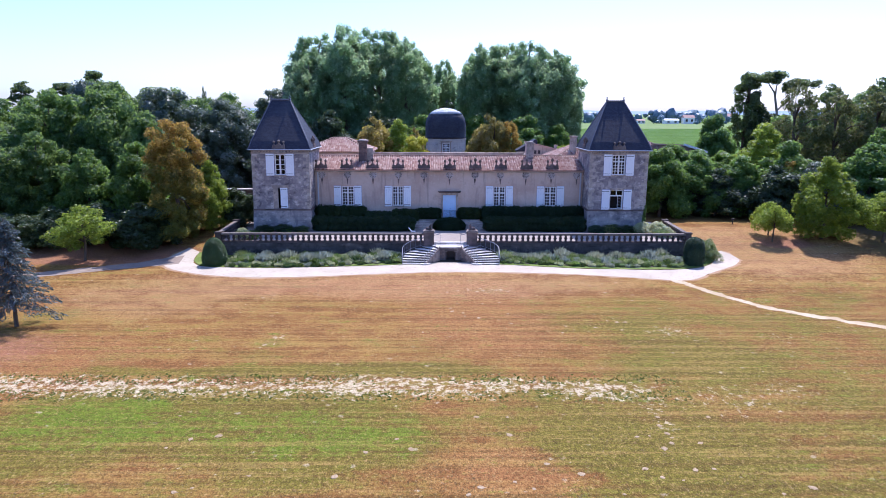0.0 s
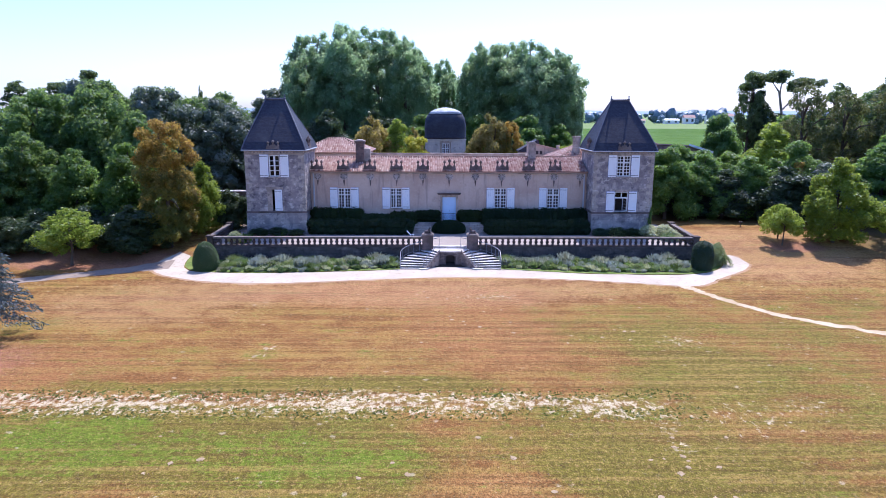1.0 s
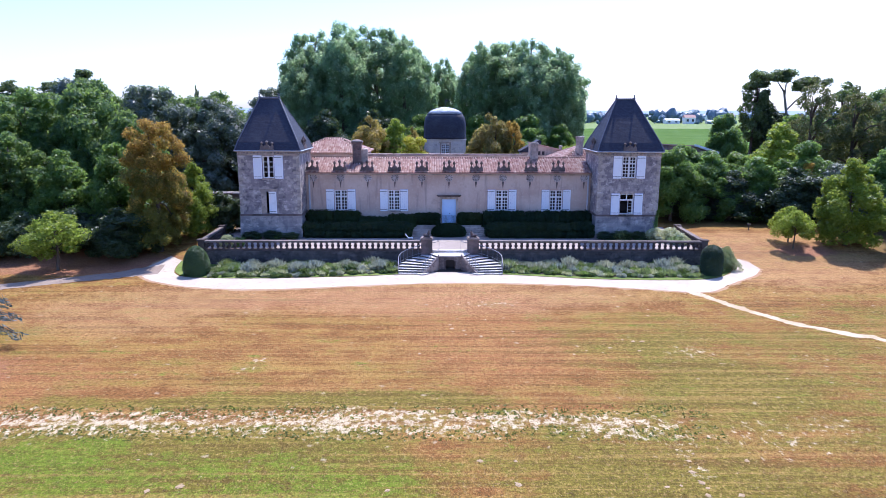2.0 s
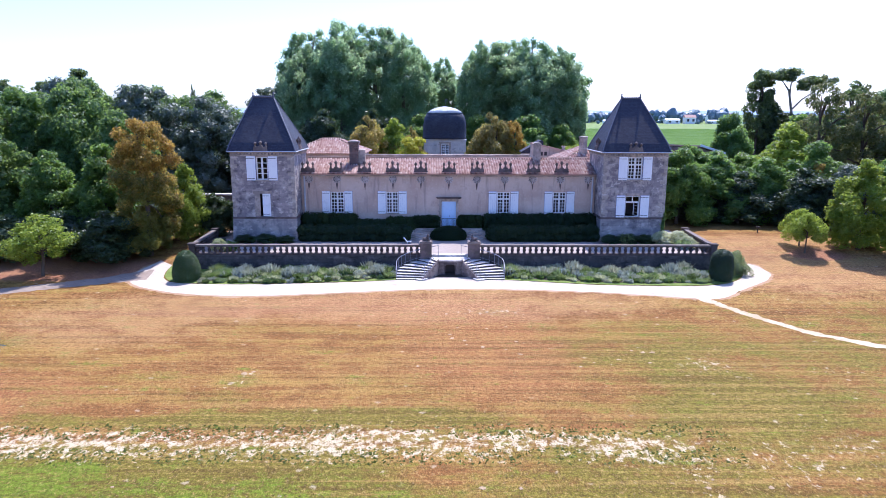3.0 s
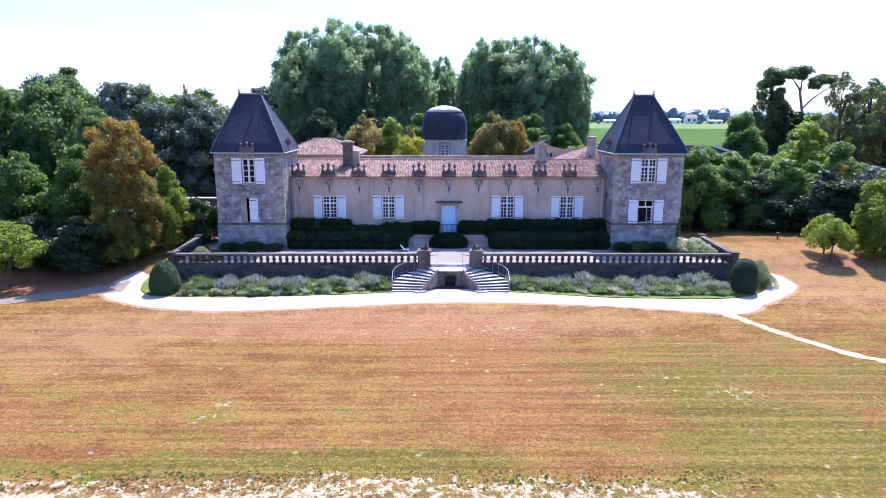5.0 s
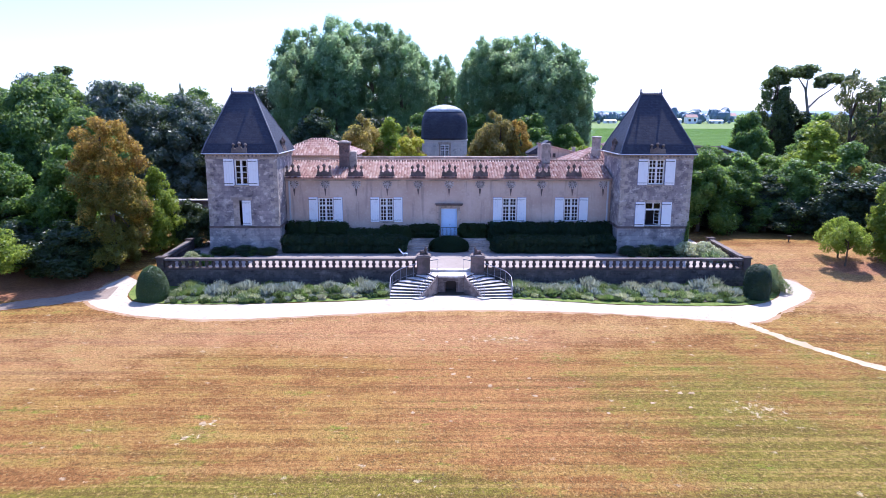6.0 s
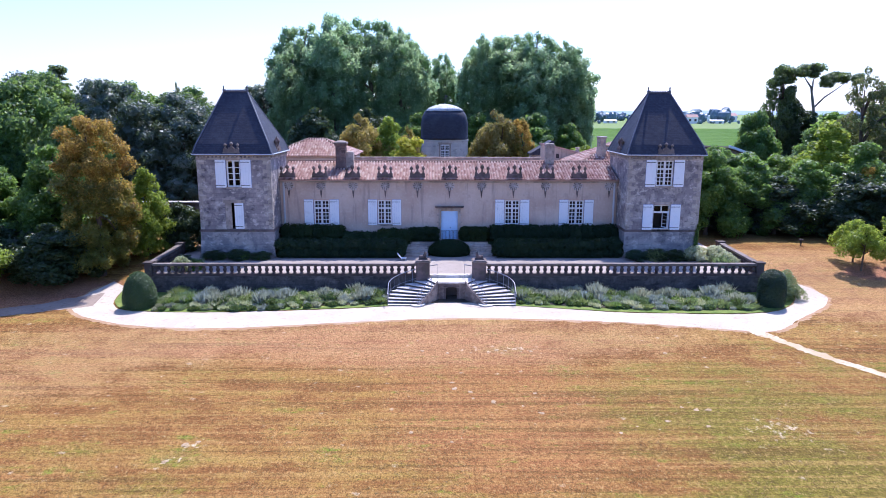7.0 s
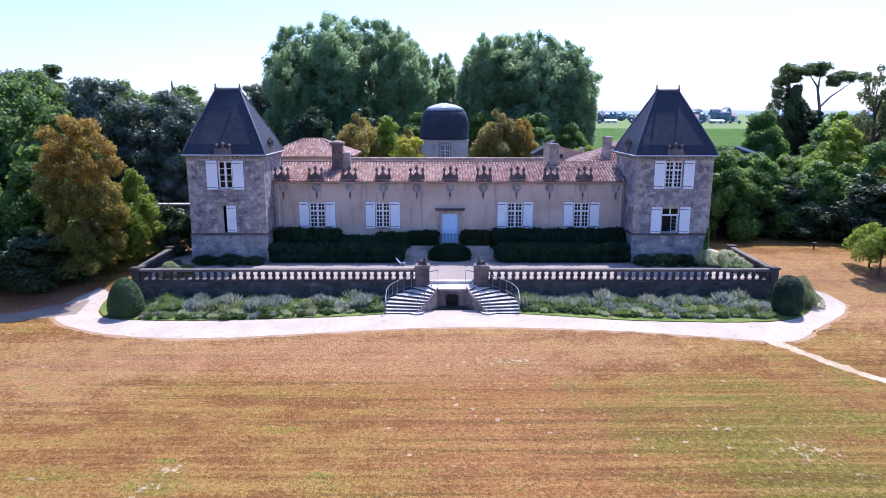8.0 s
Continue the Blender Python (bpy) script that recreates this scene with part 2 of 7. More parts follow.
    # mown lines, flecks of stubble and clippings
    lines = m.noise(1.0, 4, 0.62, vec=m.stretch(0.05, 1.9, 1.0, (1, 5, 0)))
    c = m.mix(m.math("MULTIPLY", m.span(lines, 0.53, 0.61), 0.50), c, (0.115, 0.072, 0.020))
    c = m.mix(m.math("MULTIPLY", m.span(lines, 0.47, 0.38), 0.40), c, (0.42, 0.275, 0.10))
    c = m.mix(m.math("MULTIPLY", m.span(fleck, 0.48, 0.39), 0.52), c, (0.075, 0.042, 0.018))
    c = m.mix(m.math("MULTIPLY", m.span(fleck, 0.54, 0.63), 0.50), c, (0.50, 0.345, 0.15))
    c = m.mix(m.math("MULTIPLY", m.span(fine, 0.50, 0.34), 0.34), c, (0.085, 0.055, 0.020))
    c = m.mix(m.math("MULTIPLY", m.span(fine, 0.54, 0.70), 0.20), c, (0.44, 0.30, 0.13))
    c = m.mix(m.math("MULTIPLY", m.span(lush, 0.35, 1.15), 0.4), c, m.mix(m.span(fine, 0.4, 0.6), (0.085, 0.150, 0.008), (0.165, 0.250, 0.010)))
    # trampled chalky band across the lawn, with gaps
    bend = m.math("ADD", y, m.math("MULTIPLY", m.math("SUBTRACT", wob, 0.5), 1.6))
    bend = m.math("ADD", bend, m.math("MULTIPLY", m.math("MAXIMUM", m.math("SUBTRACT", x, 4.0), 0.0), 0.14))
    off = m.math("ABSOLUTE", m.math("ADD", bend, 39.75))
    band = m.math("MULTIPLY", m.span(off, 2.5, 0.4), m.span(x, 26.0, 2.0))
    rag = m.noise(1.0, 6, 0.72, vec=m.stretch(2.5, 1.9, 1.0))
    gaps = m.noise(0.22, 3)
    for bx, by, rx, ry, k in ((-12.0, -31.6, 1.0, 0.8, 0.62), (-12.4, -33.0, 0.8, 0.5, 0.7), (9.4, -43.0, 1.1, 3.2, 0.62), (13.7, -42.3, 2.6, 1.7, 0.58), (17.4, -40.2, 2.6, 1.7, 0.58),
                              (14.6, -30.5, 2.6, 1.7, 0.58), (1.6, -20.4, 2.3, 0.7, 0.72), (4.2, -20.2, 1.9, 0.6, 0.66), (21.5, -31.4, 2.8, 1.0, 0.6), (2.0, -23.8, 0.9, 0.7, 0.7)):
        band = m.math("MAXIMUM", band, m.math("MULTIPLY", m.blob(bx, by, rx, ry), k))
    scatter = m.math("MULTIPLY", m.math("SUBTRACT", gaps, 0.5), 0.5)
    bare = m.span(m.math("ADD", m.math("ADD", m.math("MULTIPLY", band, 0.44), scatter), m.math("MULTIPLY", m.math("SUBTRACT", rag, 0.5), 2.4)), 0.34, 0.60)
    spots = m.math("ADD", m.voronoi(0.75, vec=m.stretch(1.0, 1.2, 1.0)), m.math("MULTIPLY", m.math("SUBTRACT", rag, 0.5), 0.9))
    bare = m.math("MAXIMUM", bare, m.math("MULTIPLY", m.span(spots, 0.10, 0.0), 0.5))
    c = m.mix(m.math("MULTIPLY", bare, 0.9), c, m.mix(fine, (0.46, 0.385, 0.29), (0.80, 0.73, 0.60)))
    c = m.mix(m.math("MULTIPLY", m.span(grain, 0.51, 0.39), 0.55), c, (0.07, 0.042, 0.018))
    c = m.mix(m.math("MULTIPLY", m.span(grain, 0.56, 0.66), 0.4), c, (0.46, 0.335, 0.13))
    c = m.mix(1.0, c, (0.86, 0.80, 0.63), "MULTIPLY")
    pink = m.math("ADD", m.blob(-2.0, -18.5, 25.0, 6.0), m.math("ADD", m.math("MULTIPLY", m.blob(31.0, -8.0, 14.0, 12.0), 1.2), m.math("MULTIPLY", m.blob(-24.0, -22.0, 12.0, 8.0), 0.8)))
    pink = m.span(m.math("ADD", pink, m.math("MULTIPLY", m.math("ADD", m.math("SUBTRACT", fleck, 0.5), m.math("SUBTRACT", mid, 0.5)), 1.8)), 0.1, 1.1)
    c = m.mix(m.math("MULTIPLY", pink, 0.30), c, m.mix(m.span(grain, 0.38, 0.62), (0.30, 0.145, 0.065), (0.54, 0.335, 0.185)))
    litter = m.math("MAXIMUM", m.blob(-34.0, -9.5, 13.0, 5.0), m.math("MAXIMUM", m.blob(35.0, -5.8, 4.0, 2.2), m.math("MULTIPLY", m.blob(-30.5, -34.0, 8.0, 6.0), 0.6)))
    litter = m.span(m.math("ADD", litter, m.math("MULTIPLY", m.math("SUBTRACT", fine, 0.5), 1.6)), 0.25, 0.8)
    c = m.mix(m.math("MULTIPLY", litter, 0.75), c, m.mix(m.span(grain, 0.4, 0.6), (0.17, 0.075, 0.045), (0.36, 0.17, 0.10)))
    # far fields and woodland floor
    wood = m.math("MAXIMUM", m.span(m.math("ADD", m.math("ABSOLUTE", x), m.math("MULTIPLY", wob, 6.0)), 40.0, 50.0), m.span(y, 3.0, 12.0))
    c = m.mix(m.math("MULTIPLY", wood, m.span(y, -14.0, -4.0)), c, m.mix(mid, (0.12, 0.075, 0.045), (0.085, 0.085, 0.035)))
    c = m.mix(m.span(y, 95.0, 125.0), c, m.mix(m.noise(0.02, 4), (0.12, 0.18, 0.05), (0.20, 0.24, 0.08)))
    m.bump(m.math("ADD", m.math("MULTIPLY", fleck, 0.8), grain), 0.8, 0.06)
    return m.color(c)


PLASTER = make_plaster()
ASHLAR = make_ashlar("pale_ashlar", (0.335, 0.285, 0.265), (0.27, 0.235, 0.225), (0.23, 0.20, 0.195), (0.145, 0.125, 0.135))
PLINTH = make_ashlar("plinth_stone", (0.33, 0.295, 0.27), (0.28, 0.255, 0.24), (0.22, 0.20, 0.19), (0.14, 0.13, 0.14), 1.0, 0.45, 0.6, 0.8)
DOMESTONE = make_ashlar("dome_stone", (0.60, 0.56, 0.50), (0.54, 0.50, 0.45), (0.44, 0.40, 0.36), (0.38, 0.35, 0.33), 0.8, 0.34, 0.4, 0.7)
RUBBLE = make_ashlar("dark_retaining_stone", (0.105, 0.09, 0.08), (0.08, 0.07, 0.062), (0.06, 0.055, 0.05), (0.045, 0.042, 0.04), 0.55, 0.27, 0.6, 0.12)
SLATE = make_slate()
TILE = make_tile()
TRIM = make_oldstone("dressed_stone", (0.46, 0.38, 0.31), (0.29, 0.24, 0.20), (0.16, 0.14, 0.11))
DARKSTONE = make_oldstone("lichened_stone", (0.17, 0.125, 0.115), (0.085, 0.068, 0.062))
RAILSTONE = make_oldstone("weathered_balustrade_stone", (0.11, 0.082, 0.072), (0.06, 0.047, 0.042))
STEPSTONE = make_oldstone("worn_step_stone", (0.60, 0.55, 0.49), (0.48, 0.43, 0.38), (0.26, 0.23, 0.20))
BRICK = make_ashlar("chimney_brick", (0.21, 0.115, 0.09), (0.16, 0.10, 0.08), (0.22, 0.18, 0.16), (0.09, 0.07, 0.065), 0.22, 0.075, 0.6, 0.15)
WHITE = make_paint("white_shutter_paint", (0.80, 0.80, 0.80), (0.62, 0.61, 0.60))
CREAM = make_paint("cream_window_paint", (0.76, 0.75, 0.73), (0.62, 0.60, 0.57))
DOORBLUE = make_paint("pale_blue_door_paint", (0.52, 0.66, 0.84), (0.44, 0.54, 0.68))
DARKWOOD = make_paint("dark_wood", (0.06, 0.045, 0.04), (0.03, 0.025, 0.02), 0.7)
IRON = make_paint("wrought_iron", (0.05, 0.05, 0.055), (0.10, 0.07, 0.05), 0.5)
LEAD = make_paint("lead_flashing", (0.50, 0.51, 0.53), (0.36, 0.36, 0.37), 0.4)
GLASS = make_glass()
GRAVEL = make_gravel("pale_gravel", (0.49, 0.42, 0.325), (0.43, 0.36, 0.27), (0.33, 0.265, 0.185))
# Darker gravel for the side path: the trees' shade is put into its colour.
SIDEGRAVEL = make_gravel("tree_shaded_gravel", (0.28, 0.22, 0.165), (0.22, 0.17, 0.13), (0.16, 0.11, 0.08))
TERRACE = make_gravel("terrace_gravel", (0.335, 0.285, 0.245), (0.295, 0.25, 0.21), (0.23, 0.19, 0.155))
LAWN = make_lawn()
BARK = make_oldstone("bark", (0.13, 0.095, 0.07), (0.07, 0.052, 0.04))
PALEBARK = make_oldstone("plane_bark", (0.30, 0.26, 0.20), (0.17, 0.15, 0.11))
LEAF_OAK = make_leaf("oak_leaf", (0.030, 0.068, 0.022), (0.090, 0.162, 0.044), (0.26, 0.35, 0.09), 0.46, 0.3, (0.40, 0.56, 0.10), 0.6)
LEAF_HOLM = make_leaf("holm_oak_leaf", (0.050, 0.075, 0.045), (0.11, 0.14, 0.090), (0.27, 0.30, 0.23), 0.3, 0.5, (0.26, 0.34, 0.12))
LEAF_PLANE = make_leaf("plane_leaf", (0.078, 0.142, 0.078), (0.265, 0.375, 0.175), (0.57, 0.66, 0.36), 0.62, 0.4, (0.58, 0.74, 0.34), 0.3)
LEAF_LIME = make_leaf("light_leaf", (0.080, 0.130, 0.016), (0.215, 0.295, 0.030), (0.44, 0.49, 0.065), 0.52, 0.3, (0.50, 0.60, 0.06), 0.2)
LEAF_RUST = make_scorched("scorched_chestnut_leaf")
LEAF_BRONZE = make_leaf("bronze_leaf", (0.13, 0.125, 0.04), (0.31, 0.25, 0.08), (0.42, 0.33, 0.11), 0.5, 0.3, (0.52, 0.44, 0.08))
LEAF_OLIVE = make_leaf("olive_bronze_leaf", (0.045, 0.065, 0.028), (0.10, 0.125, 0.045), (0.25, 0.19, 0.075), 0.42, 0.3, (0.36, 0.38, 0.10), 0.5)
LEAF_GOLD = make_leaf("golden_leaf", (0.27, 0.28, 0.022), (0.52, 0.48, 0.035), (0.62, 0.58, 0.07), 0.5, 0.3, (0.76, 0.74, 0.06), 0.1)
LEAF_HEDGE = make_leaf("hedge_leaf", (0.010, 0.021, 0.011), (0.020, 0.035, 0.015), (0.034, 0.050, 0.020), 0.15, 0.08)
LEAF_BOX = make_leaf("box_leaf", (0.045, 0.075, 0.024), (0.090, 0.138, 0.039), (0.128, 0.188, 0.053), 0.2)
LEAF_CEDAR = make_leaf("blue_cedar_needle", (0.052, 0.068, 0.060), (0.105, 0.128, 0.110), (0.20, 0.22, 0.19), 0.3, 0.3, (0.20, 0.24, 0.16))
LEAF_PINE = make_leaf("pine_needle", (0.040, 0.062, 0.036), (0.085, 0.115, 0.05), (0.15, 0.17, 0.07), 0.35)
LEAF_SILVER = make_leaf("silver_leaf", (0.24, 0.255, 0.18), (0.42, 0.43, 0.32), (0.70, 0.69, 0.56), 0.35, 0.3, (0.45, 0.50, 0.34))
LEAF_SAGE = make_leaf("sage_leaf", (0.12, 0.145, 0.07), (0.26, 0.29, 0.15), (0.46, 0.47, 0.30), 0.4)
LEAF_VINE = make_leaf("vine_leaf", (0.20, 0.32, 0.030), (0.34, 0.46, 0.05), (0.42, 0.50, 0.08), 0.5, 0.1)
LEAF_THICKET = make_leaf("thicket_leaf", (0.036, 0.078, 0.024), (0.110, 0.190, 0.045), (0.26, 0.35, 0.09), 0.50, 0.3, (0.42, 0.62, 0.09))
# Aerial haze is put into these far leaves as a blue base colour.
LEAF_FAR = make_leaf("haze_tinted_far_leaf", (0.10, 0.15, 0.19), (0.14, 0.20, 0.235), (0.18, 0.25, 0.26), 0.1)
PETAL = make_leaf("white_petal", (0.20, 0.26, 0.08), (0.82, 0.78, 0.52), (0.90, 0.88, 0.70), 0.35, 0.3, (0.75, 0.75, 0.4), 0.1)
LEAF_DARK = make_leaf("yew_leaf", (0.018, 0.034, 0.016), (0.041, 0.067, 0.025), (0.069, 0.098, 0.034), 0.15)
LEAF_STUBBLE = make_leaf("dry_grass_blade", (0.15, 0.095, 0.03), (0.30, 0.20, 0.07), (0.46, 0.33, 0.14), 0.5, 0.1, (0.50, 0.36, 0.12), 0.0)
LEAF_TUFT = make_leaf("green_tuft_blade", (0.07, 0.09, 0.02), (0.15, 0.17, 0.04), (0.25, 0.25, 0.07), 0.5, 0.1, (0.36, 0.42, 0.10), 0.0)


# ---- mesh helpers ----
class Shape:
    """Collects vertices and faces, in world coordinates, for one mesh."""

    def __init__(self):
        self.v, self.f = [], []

    def add(self, verts, faces):
        n = len(self.v)
        self.v.extend(tuple(p) for p in verts)
        self.f.extend(tuple(i + n for i in face) for face in faces)
        return self

    def box(self, x0, x1, y0, y1, z0, z1, m=None):
        c = [(x, y, z) for z in (z0, z1) for y in (y0, y1) for x in (x0, x1)]
        if m is not None:
            c = [m @ Vector(p) for p in c]
        return self.add(c, [(0, 2, 3, 1), (4, 5, 7, 6), (0, 1, 5, 4), (2, 6, 7, 3), (0, 4, 6, 2), (1, 3, 7, 5)])

    def prism(self, poly, a, b, m=None):
        """A flat outline in x and z, from y = a to y = b."""
        k = len(poly)
        c = [(x, a, z) for x, z in poly] + [(x, b, z) for x, z in poly]
        if m is not None:
            c = [m @ Vector(p) for p in c]
        sides = [(i, i + k, (i + 1) % k + k, (i + 1) % k) for i in range(k)]
        return self.add(c, [tuple(range(k)), tuple(range(2 * k - 1, k - 1, -1))] + sides)

    def slab(self, poly, z0, z1):
        """An outline in x and y, from z0 up to z1."""
        k = len(poly)
        c = [(x, y, z0) for x, y in poly] + [(x, y, z1) for x, y in poly]
        sides = [(i, (i + 1) % k, (i + 1) % k + k, i + k) for i in range(k)]
        return self.add(c, [tuple(range(k - 1, -1, -1)), tuple(range(k, 2 * k))] + sides)

    def lathe(self, profile, n=12, at=(0, 0, 0), square=False, turn=0.0):
        k = 4 if square else n
        grow = math.sqrt(2) if square else 1.0
        start = math.pi / 4 if square else 0.0
        c, f = [], []
        for r, z in profile:
            c += [(at[0] + grow * r * math.cos(start + turn + 2 * math.pi * i / k), at[1] + grow * r * math.sin(start + turn + 2 * math.pi * i / k), at[2] + z) for i in range(k)]
        for j in range(len(profile) - 1):
            f += [(j * k + i, j * k + (i + 1) % k, (j + 1) * k + (i + 1) % k, (j + 1) * k + i) for i in range(k)]
        f += [tuple(range(k - 1, -1, -1)), tuple(range((len(profile) - 1) * k, len(profile) * k))]
        return self.add(c, f)

    def tube(self, pts, radii, n=6):
        pts = [Vector(p) for p in pts]
        radii = [radii] * len(pts) if isinstance(radii, (int, float)) else radii
        c, f = [], []
        for i, p in enumerate(pts):
            d = (pts[min(i + 1, len(pts) - 1)] - pts[max(i - 1, 0)]).normalized()
            a = d.orthogonal().normalized() if abs(d.z) > 0.9 else d.cross(Vector((0, 0, 1))).normalized()
            if abs(d.z) > 0.9:
                a = (Vector((1, 0, 0)) - d * d.x).normalized()
            b = d.cross(a)
            c += [p + radii[i] * (a * math.cos(2 * math.pi * k / n) + b * math.sin(2 * math.pi * k / n)) for k in range(n)]
        for j in range(len(pts) - 1):
            f += [(j * n + k, j * n + (k + 1) % n, (j + 1) * n + (k + 1) % n, (j + 1) * n + k) for k in range(n)]
        f += [tuple(range(n - 1, -1, -1)), tuple(range((len(pts) - 1) * n, len(pts) * n))]
        return self.add(c, f)

    def ball(self, at, r, rings=6, n=10):
        rx, ry, rz = (r, r, r) if isinstance(r, (int, float)) else r
        c = [(at[0], at[1], at[2] - rz)]
        for j in range(1, rings):
            a = math.pi * j / rings - math.pi / 2
            c += [(at[0] + rx * math.cos(a) * math.cos(2 * math.pi * i / n), at[1] + ry * math.cos(a) * math.sin(2 * math.pi * i / n), at[2] + rz * math.sin(a)) for i in range(n)]
        c.append((at[0], at[1], at[2] + rz))
        f = [(0, 1 + (i + 1) % n, 1 + i) for i in range(n)]
        for j in range(rings - 2):
            f += [(1 + j * n + i, 1 + j * n + (i + 1) % n, 1 + (j + 1) * n + (i + 1) % n, 1 + (j + 1) * n + i) for i in range(n)]
        e = len(c) - 1
        f += [(e, e - n + i, e - n + (i + 1) % n) for i in range(n)]
        return self.add(c, f)

    def wall(self, a0, a1, z0, z1, front, back, holes=(), axis="y"):
        """A wall along x (axis y) or along y (axis x), with holes (a0, a1, z0, z1) right through."""
        xs = sorted({a0, a1, *(h[0] for h in holes), *(h[1] for h in holes)})
        zs = sorted({z0, z1, *(h[2] for h in holes), *(h[3] for h in holes)})
        swap = (lambda a, d, z: (a, d, z)) if axis == "y" else (lambda a, d, z: (d, a, z))

        def free(i, j):
            if not (0 <= i < len(xs) - 1 and 0 <= j < len(zs) - 1):
                return True
            x, z = (xs[i] + xs[i + 1]) / 2, (zs[j] + zs[j + 1]) / 2
            return any(h[0] < x < h[1] and h[2] < z < h[3] for h in holes)

        for i in range(len(xs) - 1):
            for j in range(len(zs) - 1):
                if free(i, j):
                    continue
                l, r, b, t = xs[i], xs[i + 1], zs[j], zs[j + 1]
                for d in (front, back):
                    self.add([swap(l, d, b), swap(r, d, b), swap(r, d, t), swap(l, d, t)], [(0, 1, 2, 3)])
                for di, dj, p, q in ((-1, 0, (l, b), (l, t)), (1, 0, (r, b), (r, t)), (0, -1, (l, b), (r, b)), (0, 1, (l, t), (r, t))):
                    if free(i + di, j + dj):
                        self.add([swap(p[0], front, p[1]), swap(q[0], front, q[1]), swap(q[0], back, q[1]), swap(p[0], back, p[1])], [(0, 1, 2, 3)])
        return self

    def mesh(self, name, material, off=(0, 0, 0), smooth=False):
        me = bpy.data.meshes.new(name)
        v = np.array(self.v, float).reshape(-1, 3) - np.array(off, float)
        me.from_pydata(v.tolist(), [], self.f)
        me.materials.append(material)
        if smooth:
            me.polygons.foreach_set("use_smooth", [True] * len(me.polygons))
        me.update()
        return me


BASE = {}


def thing(name, at, label, category, group="", kind=""):
    """An empty at a thing's base; its parts are given in world coordinates."""
    ob = new(name)
    ob.location = at
    ob.empty_display_size = 0.2
    BASE[ob.name] = Vector(at)
    return tagged(ob, label, category, group, kind)


def part(name, shape, material, parent, label="", smooth=False, kind=""):
    off = BASE[parent.name]
    ob = new(name, shape.mesh(name, material, off, smooth))
    ob.parent = parent
    BASE[ob.name] = off
    return tagged(ob, label, "", "", kind)


def piece(name, me, parent, at, rz=0.0, scale=None):
    """One more object on a mesh that alike pieces share."""
    ob = new(name, me)
    ob.parent = parent
    ob.location = Vector(at) - BASE[parent.name]
    ob.rotation_euler = (0, 0, rz)
    if scale:
        ob.scale = scale
    BASE[ob.name] = Vector(at)
    return ob


def solid(name, shape, material, label, category, at=(0, 0, 0), kind="", group="", smooth=False):
    """A thing that is one mesh."""
    ob = new(name, shape.mesh(name, material, at, smooth))
    ob.location = at
    BASE[ob.name] = Vector(at)
    return tagged(ob, label, category, group, kind)


def ease(a):
    a = min(1.0, max(0.0, a))
    return a * a * (3 - 2 * a)


TOP = 2.04  # the terrace


def land(x, y):
    """The height of the ground: level lawn, then a bank up to the terrace."""
    return 0.5 * ease((y + 25) / 12) + 1.48 * ease((y + 12.5) / 12.5)


# ---- ground ----
def axis_steps(*runs):
    out = []
    for a, b, step in runs:
        out += list(np.arange(a, b, step))
    return out + [runs[-1][1]]


def make_ground():
    xs = axis_steps((-4200, -400, 380), (-400, -70, 30), (-70, 70, 2.0), (70, 400, 30), (400, 4200, 380))
    ys = axis_steps((-400, -80, 40), (-80, -28, 2.0), (-28, 2, 0.5), (2, 60, 4), (60, 400, 40), (400, 4600, 300))
    me = bpy.data.meshes.new("ground")
    v = [(x, y, land(x, y)) for y in ys for x in xs]
    w = len(xs)
    f = [(j * w + i, j * w + i + 1, (j + 1) * w + i + 1, (j + 1) * w + i) for j in range(len(ys) - 1) for i in range(w - 1)]
    me.from_pydata(v, [], f)
    me.materials.append(LAWN)
    tagged(new("ground", me), "dry sunburnt mown lawn with green patches and chalky bare strip", "lawn", "", "structure")


def smooth_line(pts, n=8):
    out = []
    P = [Vector((*p, 0)) for p in pts]
    P = [P[0] * 2 - P[1]] + P + [P[-1] * 2 - P[-2]]
    for i in range(1, len(P) - 2):
        for k in range(n):
            t = k / n
            a, b, c, d = P[i - 1:i + 3]
            out.append(0.5 * ((2 * b) + (c - a) * t + (2 * a - 5 * b + 4 * c - d) * t * t + (3 * b - a - 3 * c + d) * t ** 3))
    return out + [P[-2]]


def ribbon(name, edge_a, edge_b, lift, material, label, category, ragged=0.12, cross=6):
    """A sheet on the ground between two edges that have the same number of points."""
    A, B = smooth_line(edge_a, 20), smooth_line(edge_b, 20)
    s = Shape()
    v, w = [], cross + 1
    for i, (a, b) in enumerate(zip(A, B)):
        for q, f, k in ((1, 0.9, 1.0), (2, 3.1, 0.6)):
            a = a + Vector((noise.noise((a.x * f, a.y * f, q)), noise.noise((a.x * f, a.y * f, q + 5)), 0)) * ragged * k
            b = b + Vector((noise.noise((b.x * f, b.y * f, q + 9)), noise.noise((b.x * f, b.y * f, q + 7)), 0)) * ragged * k
        for k in range(w):
            p = a.lerp(b, k / cross)
            v.append((p.x, p.y, land(p.x, p.y) + lift))
    s.add(v, [(i * w + k, i * w + k + 1, (i + 1) * w + k + 1, (i + 1) * w + k) for i in range(len(A) - 1) for k in range(cross)])
    return solid(name, s, material, label, category, kind="structure")


